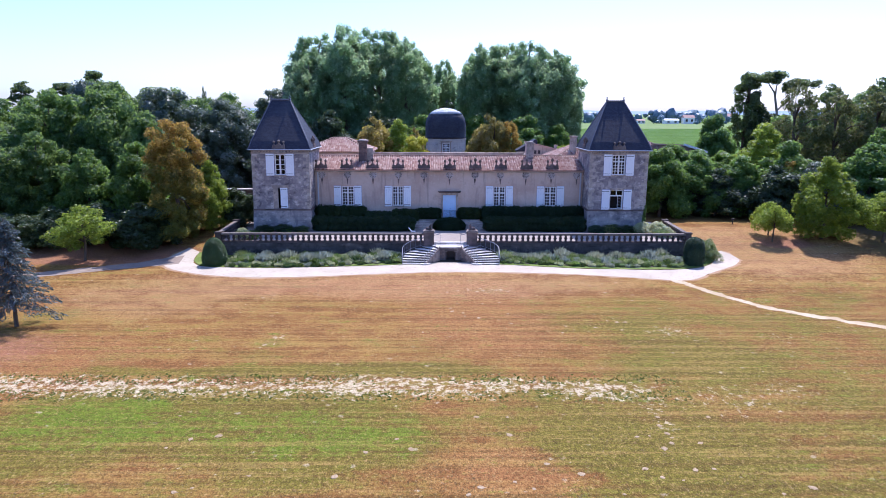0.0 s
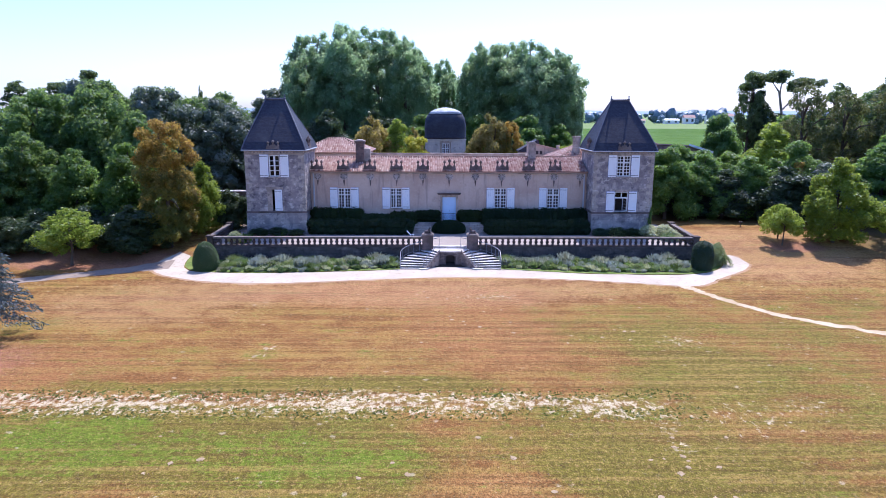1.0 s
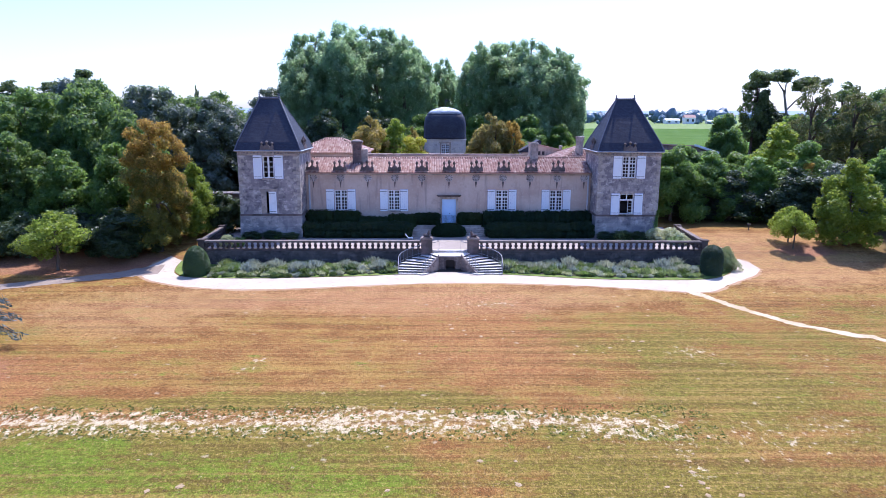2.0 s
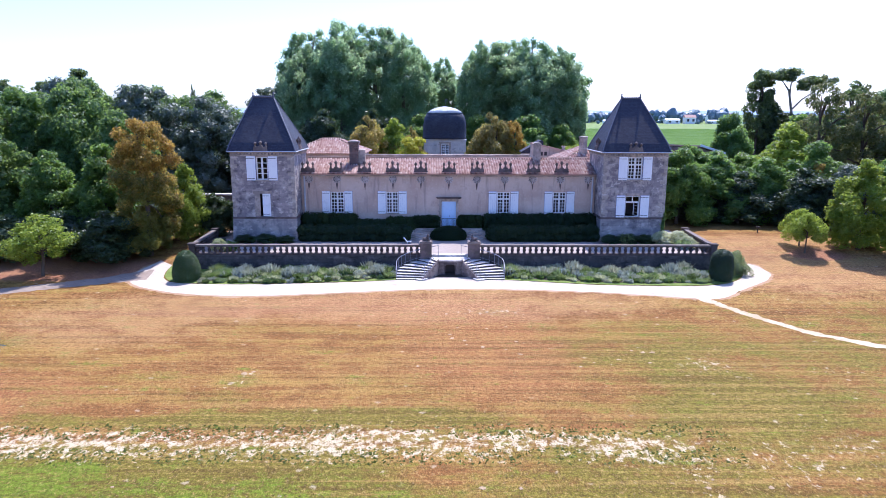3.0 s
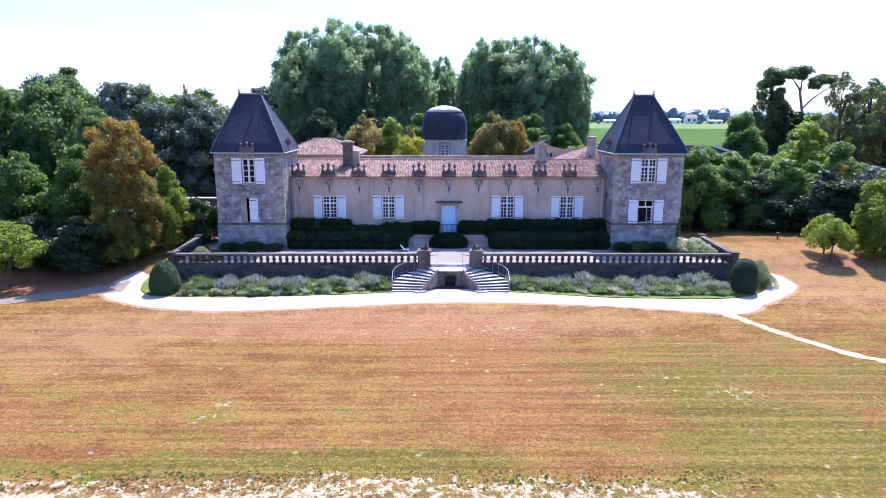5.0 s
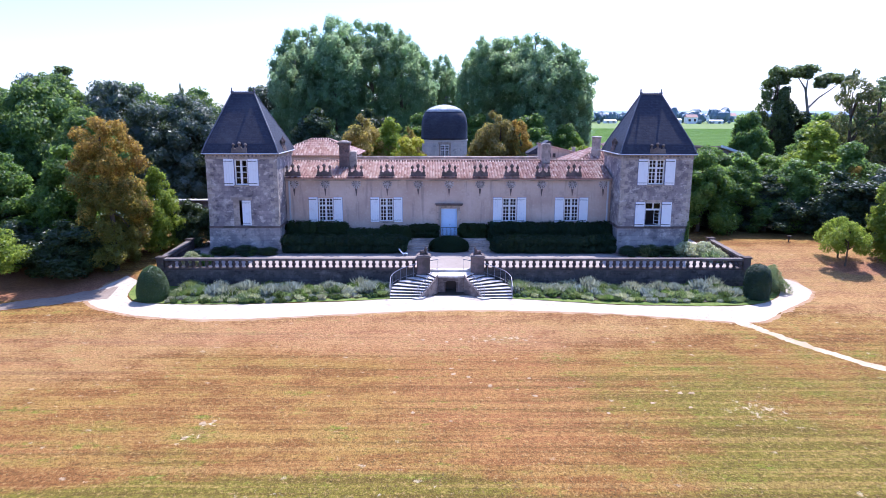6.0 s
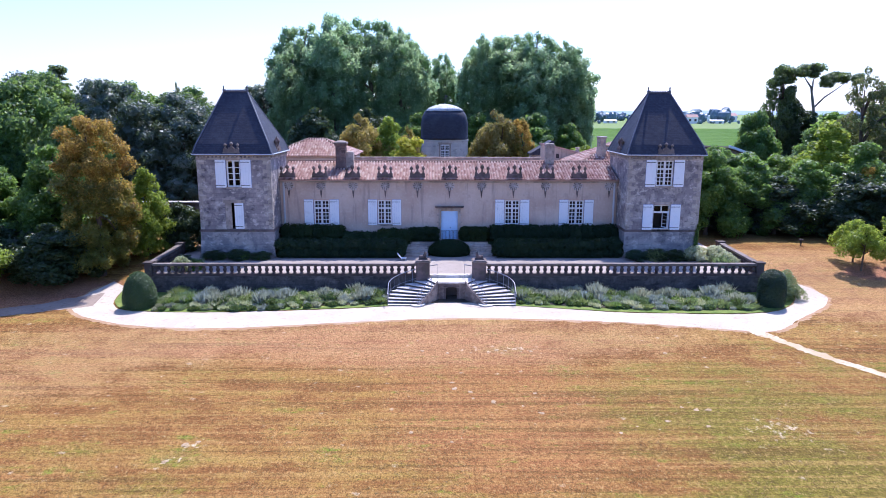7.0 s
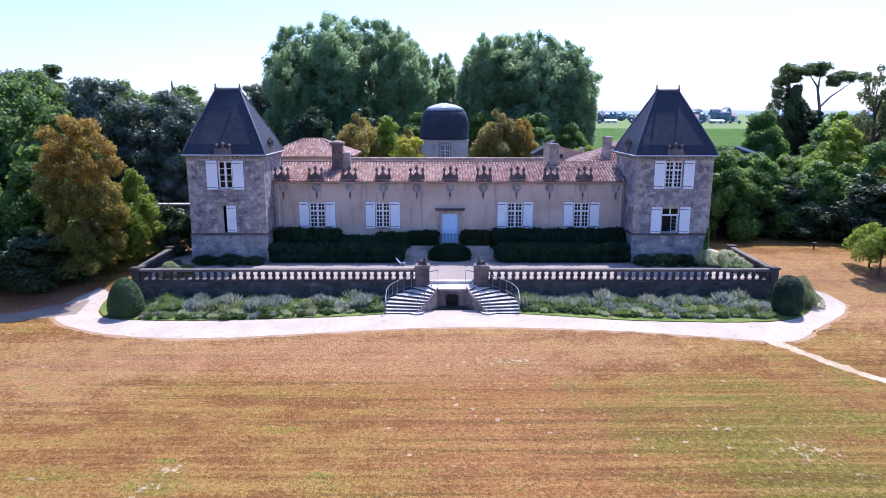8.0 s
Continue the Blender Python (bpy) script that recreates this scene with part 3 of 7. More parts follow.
def make_paths():
    outer = [(-26.6, -7.4), (-27.6, -10.4), (-26.6, -13.6), (-23.6, -15.6), (-19.6, -16.8), (-14.3, -16.9), (-7.4, -16.0), (-0.4, -15.2), (7.0, -15.5), (12.3, -16.2),
             (17.3, -17.2), (20.7, -17.6), (23.6, -15.3), (26.6, -12.8), (28.0, -10.9), (28.1, -9.2), (27.3, -8.0)]
    inner = [(-25.2, -8.6), (-25.0, -10.8), (-24.3, -12.3), (-22.8, -13.5), (-18.9, -13.95), (-15.2, -13.8), (-7.8, -13.1), (-0.2, -11.5), (4.7, -12.3), (11.1, -13.9),
             (15.2, -14.25), (18.5, -14.4), (22.1, -14.0), (24.3, -12.6), (25.4, -11.2), (26.1, -9.8), (26.4, -8.5)]
    ribbon("path_verge", [(x * 1.006, y - 0.28) for x, y in outer], [(x, y + 0.3) for x, y in outer], 0.008, VERGE, "dusty sand and thin grass along the path's edge", "path", 0.30)
    ribbon("gravel_path", outer, inner, 0.014, GRAVEL, "bright pale gravel path curving before the terrace", "path", 0.09)
    ribbon("garden_track", [(19.7, -17.0), (20.3, -18.5), (22.3, -21.6), (24.8, -25.0), (30.2, -29.1), (38.0, -33.8), (50.0, -40.2)],
           [(18.8, -17.2), (19.5, -18.7), (21.8, -22.2), (24.4, -25.6), (29.8, -29.8), (37.7, -34.6), (49.6, -41.0)], 0.011, TRACK,
           "narrow worn gravel track crossing the dry lawn", "path", 0.35)
    ribbon("side_path", [(-26.2, -9.6), (-28.2, -10.6), (-32.5, -13.4), (-36.3, -15.1), (-45.0, -18.5)],
           [(-26.0, -12.4), (-27.0, -13.0), (-30.9, -14.7), (-35.8, -16.8), (-44.6, -20.6)], 0.018, SIDEGRAVEL, "gravel path shaded by roadside trees", "path", 0.3)
    ribbon("back_path", [(24.6, -1.6), (24.6, 0.2), (23.0, 3.0), (22.6, 8.0)], [(22.2, -1.8), (22.4, 0.2), (21.6, 3.0), (21.5, 8.0)], 0.09, GRAVEL,
           "gravel path round the back of the house", "path")
    ribbon("grass_border", [(-25.1, -8.8), (-24.9, -10.8), (-24.2, -12.25), (-22.8, -13.45), (-18.9, -13.9), (-15.2, -13.75), (-7.8, -13.05), (-4.7, -12.5)],
           [(-23.5, -8.8), (-23.2, -9.3), (-23.1, -9.6), (-22.0, -9.62), (-19.0, -9.62), (-15.0, -9.62), (-8.0, -9.62), (-4.7, -9.62)], 0.05, GRASSBED, "green grass edging of the flower bed", "grass", 0.05)
    ribbon("grass_border", [(4.5, -12.45), (11.1, -13.85), (15.2, -14.2), (18.5, -14.35), (22.1, -13.95), (24.2, -12.55), (25.3, -11.15), (26.0, -9.75), (26.3, -8.5)],
           [(4.5, -9.62), (11.0, -9.62), (15.0, -9.62), (19.0, -9.62), (22.0, -9.62), (23.6, -9.62), (23.75, -9.4), (23.78, -9.0), (23.8, -8.5)], 0.05, GRASSBED,
           "green grass edging of the flower bed", "grass", 0.05)


def make_soil():
    for pts in ([(-21.4, -12.7), (-18.9, -13.15), (-15.2, -13.0), (-7.8, -12.35), (-5.0, -11.9)], [(5.2, -11.9), (11.1, -13.1), (15.2, -13.45), (18.5, -13.6), (21.6, -13.1)]):
        ribbon("bed_soil", pts, [(x, -9.62) for x, y in pts], 0.075, SOIL, "dark watered soil of the flower bed", "soil", 0.10)
    ribbon("stair_apron", [(-2.4, -11.65), (-0.12, -11.65), (2.2, -11.65)], [(-2.4, -9.6), (-0.12, -9.6), (2.2, -9.6)], 0.035, SOIL, "dark paving between the stairs", "path", 0.02)


def make_grassbed():
    m = Mat("green_border_grass", 0.95, 0.15)
    c = m.mix(m.span(m.noise(1.2, 5), 0.35, 0.65), (0.10, 0.15, 0.025), (0.20, 0.23, 0.05))
    c = m.mix(m.math("MULTIPLY", m.span(m.noise(14.0, 3), 0.4, 0.7), 0.5), c, (0.07, 0.10, 0.02))
    m.bump(m.noise(18.0, 3), 0.6, 0.05)
    return m.color(c)


GRASSBED = make_grassbed()
TRACK = make_gravel("worn_track_gravel", (0.52, 0.42, 0.27), (0.42, 0.315, 0.18), (0.30, 0.205, 0.11))
VERGE = make_gravel("dusty_verge", (0.30, 0.175, 0.085), (0.36, 0.235, 0.13), (0.46, 0.33, 0.20))
SOIL = make_gravel("dark_bed_soil", (0.055, 0.045, 0.032), (0.075, 0.06, 0.042), (0.04, 0.034, 0.026))
make_ground()
make_paths()
make_soil()


# ---- terrace, retaining wall, balustrade, stairs ----
def make_terrace():
    s = Shape().slab([(-22.9, -9.1), (23.4, -9.1), (23.8, 3.4), (-23.3, 3.4)], 0.2, TOP)
    solid("terrace_floor", s, TERRACE, "sunlit pale gravel terrace in front of the house", "terrace", kind="structure")
    s = Shape()
    s.box(-23.05, -2.76, -9.55, -9.1, -0.3, 2.0)
    s.box(2.52, 23.58, -9.55, -9.1, -0.3, 2.0)
    s.box(-2.76, 2.52, -9.3, -9.1, -0.3, 1.9)
    solid("retaining_wall", s, RUBBLE, "dark stone retaining wall below the balustrade", "wall", kind="structure")
    s = Shape()
    s.slab([(-23.1, -9.1), (-22.7, -9.1), (-23.15, -1.9), (-23.55, -1.9)], -0.3, 2.0)
    s.slab([(23.15, -9.1), (23.58, -9.1), (24.1, -1.2), (23.67, -1.2)], -0.3, 2.0)
    solid("retaining_wall", s, RUBBLE, "stone retaining wall sinking into the bank", "wall", kind="structure")


# Paler copy of the balustrade stone, with sunlight on the rail put in.
RAILTOP = make_oldstone("pale_rail_stone", (0.20, 0.165, 0.145), (0.13, 0.105, 0.095))
BALUSTER = Shape()
BALUSTER.lathe([(0.15, 0), (0.15, 0.06), (0.085, 0.09), (0.11, 0.16), (0.165, 0.27), (0.15, 0.35), (0.105, 0.43), (0.085, 0.49), (0.15, 0.54), (0.15, 0.60)], 8)
BALUSTER = BALUSTER.mesh("baluster", RAILSTONE)


def balustrade(a, b, label):
    """A run of balusters between two ends, with its plinth and handrail."""
    a, b = Vector((*a, 0)), Vector((*b, 0))
    long, way = (b - a).length, (b - a).normalized()
    m = Matrix.Translation((a.x, a.y, 0)) @ Matrix.Rotation(math.atan2(way.y, way.x), 4, "Z")
    t = thing("balustrade", (a.x, a.y, 2.0), label, "balustrade", "terrace balustrades")
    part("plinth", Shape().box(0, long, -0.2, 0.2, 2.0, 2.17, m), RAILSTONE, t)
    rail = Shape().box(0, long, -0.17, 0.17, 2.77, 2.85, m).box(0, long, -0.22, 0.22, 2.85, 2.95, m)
    part("handrail", rail, RAILTOP, t, "flat stone handrail in a paler, sunlit tone")
    n = round(long / 0.53)
    for i in range(n):
        p = m @ Vector(((i + 0.5) * long / n, 0, 2.17))
        piece("baluster", BALUSTER, t, p, 0.0)
    return t


def post(x, y):
    s = Shape().box(x - 0.27, x + 0.27, y - 0.27, y + 0.27, 1.95, 2.95).box(x - 0.34, x + 0.34, y - 0.34, y + 0.34, 2.95, 3.07)
    t = thing("balustrade_post", (x, y, 1.95), "square stone corner post of the balustrade", "post", "balustrade posts")
    part("shaft", s, RAILSTONE, t)
    return t


def make_statue(x, y, z, face):
    """A crouching stone beast on its pier."""
    s = Shape()
    s.ball((x, y, z + 0.20), (0.36, 0.24, 0.20))
    s.ball((x - 0.24 * face, y, z + 0.22), (0.18, 0.22, 0.20))
    s.ball((x + 0.20 * face, y - 0.02, z + 0.40), (0.17, 0.18, 0.24))
    s.ball((x + 0.24 * face, y - 0.08, z + 0.64), (0.14, 0.14, 0.14))
    s.ball((x + 0.26 * face, y - 0.22, z + 0.60), (0.08, 0.08, 0.07))
    for dy in (-0.13, 0.11):
        s.tube([(x + 0.24 * face, y + dy, z + 0.36), (x + 0.34 * face, y + dy - 0.05, z + 0.10), (x + 0.46 * face, y + dy - 0.06, z + 0.05)], [0.07, 0.06, 0.05], 6)
        s.ball((x + 0.18 * face, y + dy * 0.8 - 0.08, z + 0.76), (0.04, 0.04, 0.06), 4, 6)
    s.box(x - 0.42, x + 0.48, y - 0.3, y + 0.3, z - 0.03, z + 0.06)
    s.v = [(x + 0.74 * (a - x), y + 0.74 * (b - y), z + 0.74 * (c - z)) for a, b, c in s.v]
    solid("statue", s, DARKSTONE, "weathered stone guardian statue on a stair pier", "statue", (x, y, z), smooth=True, group="stair statues")


def make_piers():
    for x0, x1, face in ((-2.76, -1.74, 1), (1.50, 2.52, -1)):
        t = thing("stair_pier", ((x0 + x1) / 2, -9.35, 0), "tall dark stone pier at the head of the stairs", "pier", "stair piers")
        part("shaft", Shape().box(x0, x1, -9.85, -8.85, -0.2, 3.10), DARKSTONE, t)
        part("cap", Shape().box(x0 - 0.07, x1 + 0.07, -9.92, -8.78, 3.10, 3.19).box(x0, x1, -9.85, -8.85, 3.19, 3.27), RAILTOP, t, "moulded stone cap")
        make_statue((x0 + x1) / 2, -9.35, 3.29, face)


def stair_edges(u):
    """Inner and outer ends of a tread's front edge on the western flight; u runs from the foot, 0, to the landing, 1."""
    inner = Vector((-2.62 + 1.50 * u ** 0.9, -12.45 + 1.57 * u))
    if u < 0.30:
        return inner, Vector((-4.72, -12.45 + 0.86 * u / 0.30))
    a = math.pi * 0.5 * (u - 0.30) / 0.70
    return inner, Vector((-4.72 + 3.60 * (1 - math.cos(a)), -11.59 + 2.02 * math.sin(a)))


def make_stairs():
    t = thing("horseshoe_stairs", (0, -11.2, 0.45), "twin curved stone stairs climbing to the terrace", "stairs")
    n, foot, high = 9, 0.46, 1.87

    def rise(u):
        return foot + (high - foot) * u

    for side in (1, -1):
        place = lambda p: (-0.12 - side * (-0.12 - p.x) if side > 0 else -0.12 + (-0.12 - p.x), p.y)
        for i in range(n):
            a0, b0 = stair_edges(i / n)
            a1, b1 = stair_edges((i + 1) / n)
            top = rise((i + 1) / n)
            poly = [place(q) for q in (b0, a0, a1, b1)]
            if side < 0:
                poly.reverse()
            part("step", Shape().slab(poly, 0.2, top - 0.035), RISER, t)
            da, db = (a0 - a1).normalized() * 0.05, (b0 - b1).normalized() * 0.05
            nose = [place(q) for q in (b0 + db, a0 + da, a1, b1)]
            if side < 0:
                nose.reverse()
            part("tread", Shape().slab(nose, top - 0.035, top), STEPSTONE, t)
        # rounded end of the lowest step
        c = place(Vector((-2.60, -12.2)))
        part("curtail_step", Shape().lathe([(0.52, 0.0), (0.52, 0.10), (0.56, 0.10), (0.56, 0.155)], 14, (c[0], c[1], foot)), STEPSTONE, t)
        # sloping wall under the inner edge
        s = Shape()
        v, m = [], 14
        for i in range(m + 1):
            e, o = stair_edges(i / m)
            w = (e - o).normalized() * 0.16
            (x, y), (p, q), z = place(e), place(e + w), rise(i / m) + 0.16
            v += [(x, y, 0.2), (p, q, 0.2), (p, q, z), (x, y, z)]
        f = [(4 * i + k, 4 * i + (k + 1) % 4, 4 * i + 4 + (k + 1) % 4, 4 * i + 4 + k) for i in range(m) for k in range(4)]
        s.add(v, f + [(0, 1, 2, 3), (4 * m + 3, 4 * m + 2, 4 * m + 1, 4 * m)])
        part("string_wall", s, VAULT, t, "stained curving wall below the treads")
        # iron handrails on both edges of the flight
        for edge, lift in ((1, 0.92), (0, 0.80)):
            pts = []
            for i in range(13):
                q = place(stair_edges(i / 12)[edge])
                pts.append((q[0], q[1], rise(i / 12) + 0.12 + lift))
            pts = pts if edge else pts[:9]
            s = Shape().tube(pts, 0.03, 6)
            s.tube([(p[0], p[1], p[2] - lift * 0.8) for p in pts], 0.014, 5)
            for p in pts if edge else pts[::2]:
                s.tube([(p[0], p[1], p[2] - lift - 0.1), p], 0.016, 5)
            s.tube([pts[0], (pts[0][0], pts[0][1] - 0.14, pts[0][2] - 0.06), (pts[0][0], pts[0][1] - 0.17, pts[0][2] - 0.22)], 0.026, 5)
            part("handrail", s, GREYIRON, t, "thin grey wrought-iron handrail")
    # landing, and the vaulted wall beneath it
    part("landing", Shape().box(-1.14, 0.90, -10.93, -9.1, high - 0.10, high), STEPSTONE, t)
    part("top_step", Shape().box(-1.72, 1.48, -9.5, -9.0, high - 0.2, TOP + 0.02), STEPSTONE, t)
    outline = [(-1.45, 0.2), (-0.54, 0.2), (-0.54, 1.38), (-0.46, 1.46), (-0.12, 1.50), (0.22, 1.46), (0.30, 1.38), (0.30, 0.2), (1.21, 0.2), (1.21, high - 0.10), (-1.45, high - 0.10)]
    part("vault_wall", Shape().prism(outline, -10.88, -10.6), VAULT, t, "stained plaster wall with a small arched doorway")
    part("vault_door", Shape().box(-0.9, 0.66, -10.2, -10.1, 0.2, 1.7), DARKWOOD, t, "dark wooden door in the vault")
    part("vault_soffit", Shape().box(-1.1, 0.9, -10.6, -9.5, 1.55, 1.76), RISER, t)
    part("door_jambs", Shape().box(-0.66, -0.54, -10.92, -10.7, 0.2, 1.42).box(0.30, 0.42, -10.92, -10.7, 0.2, 1.42).box(-0.70, 0.46, -10.93, -10.7, 1.50, 1.64), DARKSTONE, t)


GREYIRON = make_paint("weathered_grey_iron", (0.22, 0.22, 0.25), (0.12, 0.10, 0.09), 0.45)
# Dark copy of the step stone: the risers' shade is put into its colour.
RISER = make_oldstone("shaded_riser_stone", (0.13, 0.105, 0.09), (0.08, 0.065, 0.055))
VAULT = make_oldstone("vault_plaster", (0.30, 0.24, 0.20), (0.13, 0.10, 0.09), (0.07, 0.055, 0.05))
make_terrace()
balustrade((-22.75, -9.33), (-2.76, -9.33), "long weathered stone balustrade along the terrace edge")
balustrade((2.52, -9.33), (23.28, -9.33), "long weathered stone balustrade along the terrace edge")
balustrade((-22.95, -9.0), (-23.32, -2.0), "short stone balustrade returning towards the house")
balustrade((23.4, -9.0), (23.88, -1.3), "short stone balustrade returning towards the house")
for px, py in ((-22.9, -9.33), (23.4, -9.33), (-23.35, -1.8), (23.9, -1.1)):
    post(px, py)
make_piers()
make_stairs()


# ---- the house ----
def window(parent, cx, z0, z1, w, y, cols=4, rows=(2, 4), material=None, sill=True):
    """A casement window facing south in a hole of the wall: outer frame, mullion, transom, bars and single panes."""
    material = material or CREAM
    x0, x1 = cx - w / 2, cx + w / 2
    ya, yb = y + 0.12, y + 0.20
    s = Shape()
    e = 0.10
    s.box(x0, x0 + e, ya, yb, z0, z1).box(x1 - e, x1, ya, yb, z0, z1).box(x0 + e, x1 - e, ya, yb, z0, z0 + e).box(x0 + e, x1 - e, ya, yb, z1 - e, z1)
    zt = z0 + (z1 - z0) * rows[-1] / sum(rows) if len(rows) > 1 else z1
    s.box(cx - 0.085, cx + 0.085, ya - 0.02, yb, z0 + e, z1 - e)
    if len(rows) > 1:
        s.box(x0 + e, cx - 0.085, ya - 0.02, yb, zt - 0.075, zt + 0.075).box(cx + 0.085, x1 - e, ya - 0.02, yb, zt - 0.075, zt + 0.075)
    panes = []
    bands = [(z0 + e, (zt - 0.075) if len(rows) > 1 else z1 - e, rows[-1])]
    if len(rows) > 1:
        bands.append((zt + 0.075, z1 - e, rows[0]))
    for a, b in ((x0 + e, cx - 0.085), (cx + 0.085, x1 - e)):
        k = cols // 2
        for lo, hi, n in bands:
            for i in range(1, k):
                xb = a + (b - a) * i / k
                s.box(xb - 0.031, xb + 0.031, ya + 0.01, yb - 0.02, lo, hi)
            for j in range(1, n):
                zb = lo + (hi - lo) * j / n
                s.box(a, b, ya + 0.012, yb - 0.022, zb - 0.031, zb + 0.031)
            for i in range(k):
                for j in range(n):
                    panes.append((a + (b - a) * i / k, a + (b - a) * (i + 1) / k, lo + (hi - lo) * j / n, lo + (hi - lo) * (j + 1) / n))
    win = part("window", s, material, parent, "small-paned casement window with a painted wooden frame")
    for a, b, lo, hi in panes:
        p = part("pane", Shape().box(a + 0.01, b - 0.01, ya + 0.035, ya + 0.043, lo + 0.01, hi - 0.01), GLASS, win)
        p.visible_shadow = False
    if sill:
        part("sill", Shape().box(x0 - 0.1, x1 + 0.1, y - 0.09, y + 0.12, z0 - 0.13, z0), TRIM, win)
    return win


def shutter(parent, x0, x1, z0, z1, y, label="white wooden shutter folded back on the wall"):
    """Boards between rails, with a row of small cut-outs near the top."""
    s = Shape()
    n = 4
    for i in range(n):
        a, b = x0 + (x1 - x0) * i / n, x0 + (x1 - x0) * (i + 1) / n
        s.box(a + 0.004, b - 0.004, y - 0.07, y - 0.035, z0, z1)
    for z in (z0 + 0.12, (z0 + z1) / 2 - 0.06, z1 - 0.27):
        s.box(x0 + 0.03, x1 - 0.03, y - 0.095, y - 0.071, z, z + 0.12)
    sh = part("shutter", s, WHITE, parent, label)
    for z in (z0 + 0.14, z1 - 0.25):
        part("hinge", Shape().box(x0 - 0.02, x1 - 0.1, y - 0.112, y - 0.096, z + 0.03, z + 0.075), IRON, sh)
    b = Shape()
    b.box(x0 - 0.012, x1 + 0.012, y - 0.034, y - 0.004, z0 - 0.015, z1 + 0.015)
    part("backing", b, SHUTBLUE, sh, "blue-edged back of the shutter")
    return sh


SHUTBLUE = make_paint("blue_shutter_edge", (0.14, 0.20, 0.40), (0.10, 0.13, 0.25))
FINIAL = Shape()
FINIAL.lathe([(0.09, 0), (0.10, 0.05), (0.085, 0.10), (0.05, 0.20), (0.085, 0.25), (0.14, 0.34), (0.145, 0.42), (0.09, 0.50), (0.03, 0.56), (0.012, 0.62)], 8)
FINIAL_DARK = FINIAL.mesh("finial", DARKSTONE, smooth=True)
FINIAL_PALE = FINIAL.mesh("finial", RAILTOP, smooth=True)


def crest(parent, x, y, z, w, turn=0.0, dark=True, tall=1.0, name="pediment"):
    """A small scrolled stone pediment with three ball finials."""
    h = w / 2
    poly = [(-h, 0), (h, 0), (h, 0.30), (h - 0.10, 0.37), (h - 0.26, 0.33), (0.45 * h, 0.27), (0.28 * h, 0.42), (-0.28 * h, 0.42), (-0.45 * h, 0.27), (-h + 0.26, 0.33), (-h + 0.10, 0.37), (-h, 0.30)]
    m = Matrix.Translation((x, y, z)) @ Matrix.Rotation(turn, 4, "Z")
    s = Shape().prism(poly, -0.16, 0.16, m)
    s.box(-h - 0.04, h + 0.04, -0.2, 0.2, -0.05, 0.06, m)
    s.box(-0.5 * h, 0.5 * h, -0.2, -0.16, 0.09, 0.24, m)
    p = part(name, s, DARKSTONE if dark else RAILTOP, parent, "scrolled stone pediment above the eaves")
    for dx, dz, k in ((-h + 0.14, 0.35, 1.0), (0, 0.41, 1.16), (h - 0.14, 0.35, 1.0)):
        q = m @ Vector((dx, 0, dz))
        piece("finial", FINIAL_DARK if dark else FINIAL_PALE, p, q, 0.0, (k, k, k * tall))
    return p


def medallion_mesh():
    """A carved sun of petals, and the dark disc and pendant behind it."""
    s = Shape()
    n = 10
    for i in range(n):
        c = 2 * math.pi * (i + 0.5) / n
        ray = [(0.10, -0.28), (0.28, -0.21), (0.42, -0.15), (0.47, 0.0), (0.42, 0.15), (0.28, 0.21), (0.10, 0.28)]
        s.prism([(r * math.cos(c + q), r * math.sin(c + q)) for r, q in ray], -0.10, 0.0)
    s.ball((0, -0.02, 0), (0.12, 0.1, 0.12), 6, 8)
    disc = Shape().prism([(0.37 * math.cos(math.pi * i / 12), 0.37 * math.sin(math.pi * i / 12)) for i in range(24)], -0.045, 0.0)
    disc.prism([(-0.10, -0.40), (0.10, -0.40), (0.07, -0.70), (0.0, -1.12), (-0.07, -0.70)], -0.08, 0.0)
    return s.mesh("medallion", MEDAL), disc.mesh("medallion_disc", DARKSTONE)


MEDAL = make_oldstone("grey_medallion_stone", (0.50, 0.45, 0.42), (0.34, 0.30, 0.28), (0.17, 0.145, 0.13))


def tiles(x0, x1, ya, za, yb, zb, pitch=0.235, course=0.42, turn=None, cut=None):
    """Rows of half-round canal tiles running from the eave (ya, za) up to the ridge (yb, zb), between x0 and x1."""
    s = Shape()
    rng = random.Random(round(x0 * 100) + round(yb * 10))
    cols = max(1, round((x1 - x0) / pitch))
    long = math.hypot(yb - ya, zb - za)
    rows = max(1, round(long / course))
    uy, uz = (yb - ya) / long, (zb - za) / long
    ny, nz = (-uz, uy) if yb > ya else (uz, -uy)
    if nz < 0:
        ny, nz = -ny, -nz
    step = (x1 - x0) / cols
    for i in range(cols):
        cx = x0 + (i + 0.5) * step
        sway = rng.uniform(-0.012, 0.012)
        for j in range(rows):
            if cut and cut(cx, (j + 0.5) / rows):
                continue
            a, b = long * j / rows - (0.06 if j == 0 else 0.05), long * (j + 1) / rows
            lift = rng.uniform(0.0, 0.012)
            v = []
            for d, r, h in ((a, 0.40 * step, 0.035 + lift), (b, 0.33 * step, 0.0)):
                for k in range(5):
                    q = math.pi * k / 4
                    off = r * math.sin(q) * 1.25 + h + 0.012
                    v.append((cx + sway - r * math.cos(q), ya + uy * d + ny * off, za + uz * d + nz * off))
            s.add(v, [(k, k + 1, k + 6, k + 5) for k in range(4)] + [(0, 5, 9, 4)])
    return s


def swap_xy(shape, turn, at):
    """The same shape turned about the vertical and moved."""
    m = Matrix.Translation(at) @ Matrix.Rotation(turn, 4, "Z")
    shape.v = [tuple(m @ Vector(p)) for p in shape.v]
    return shape


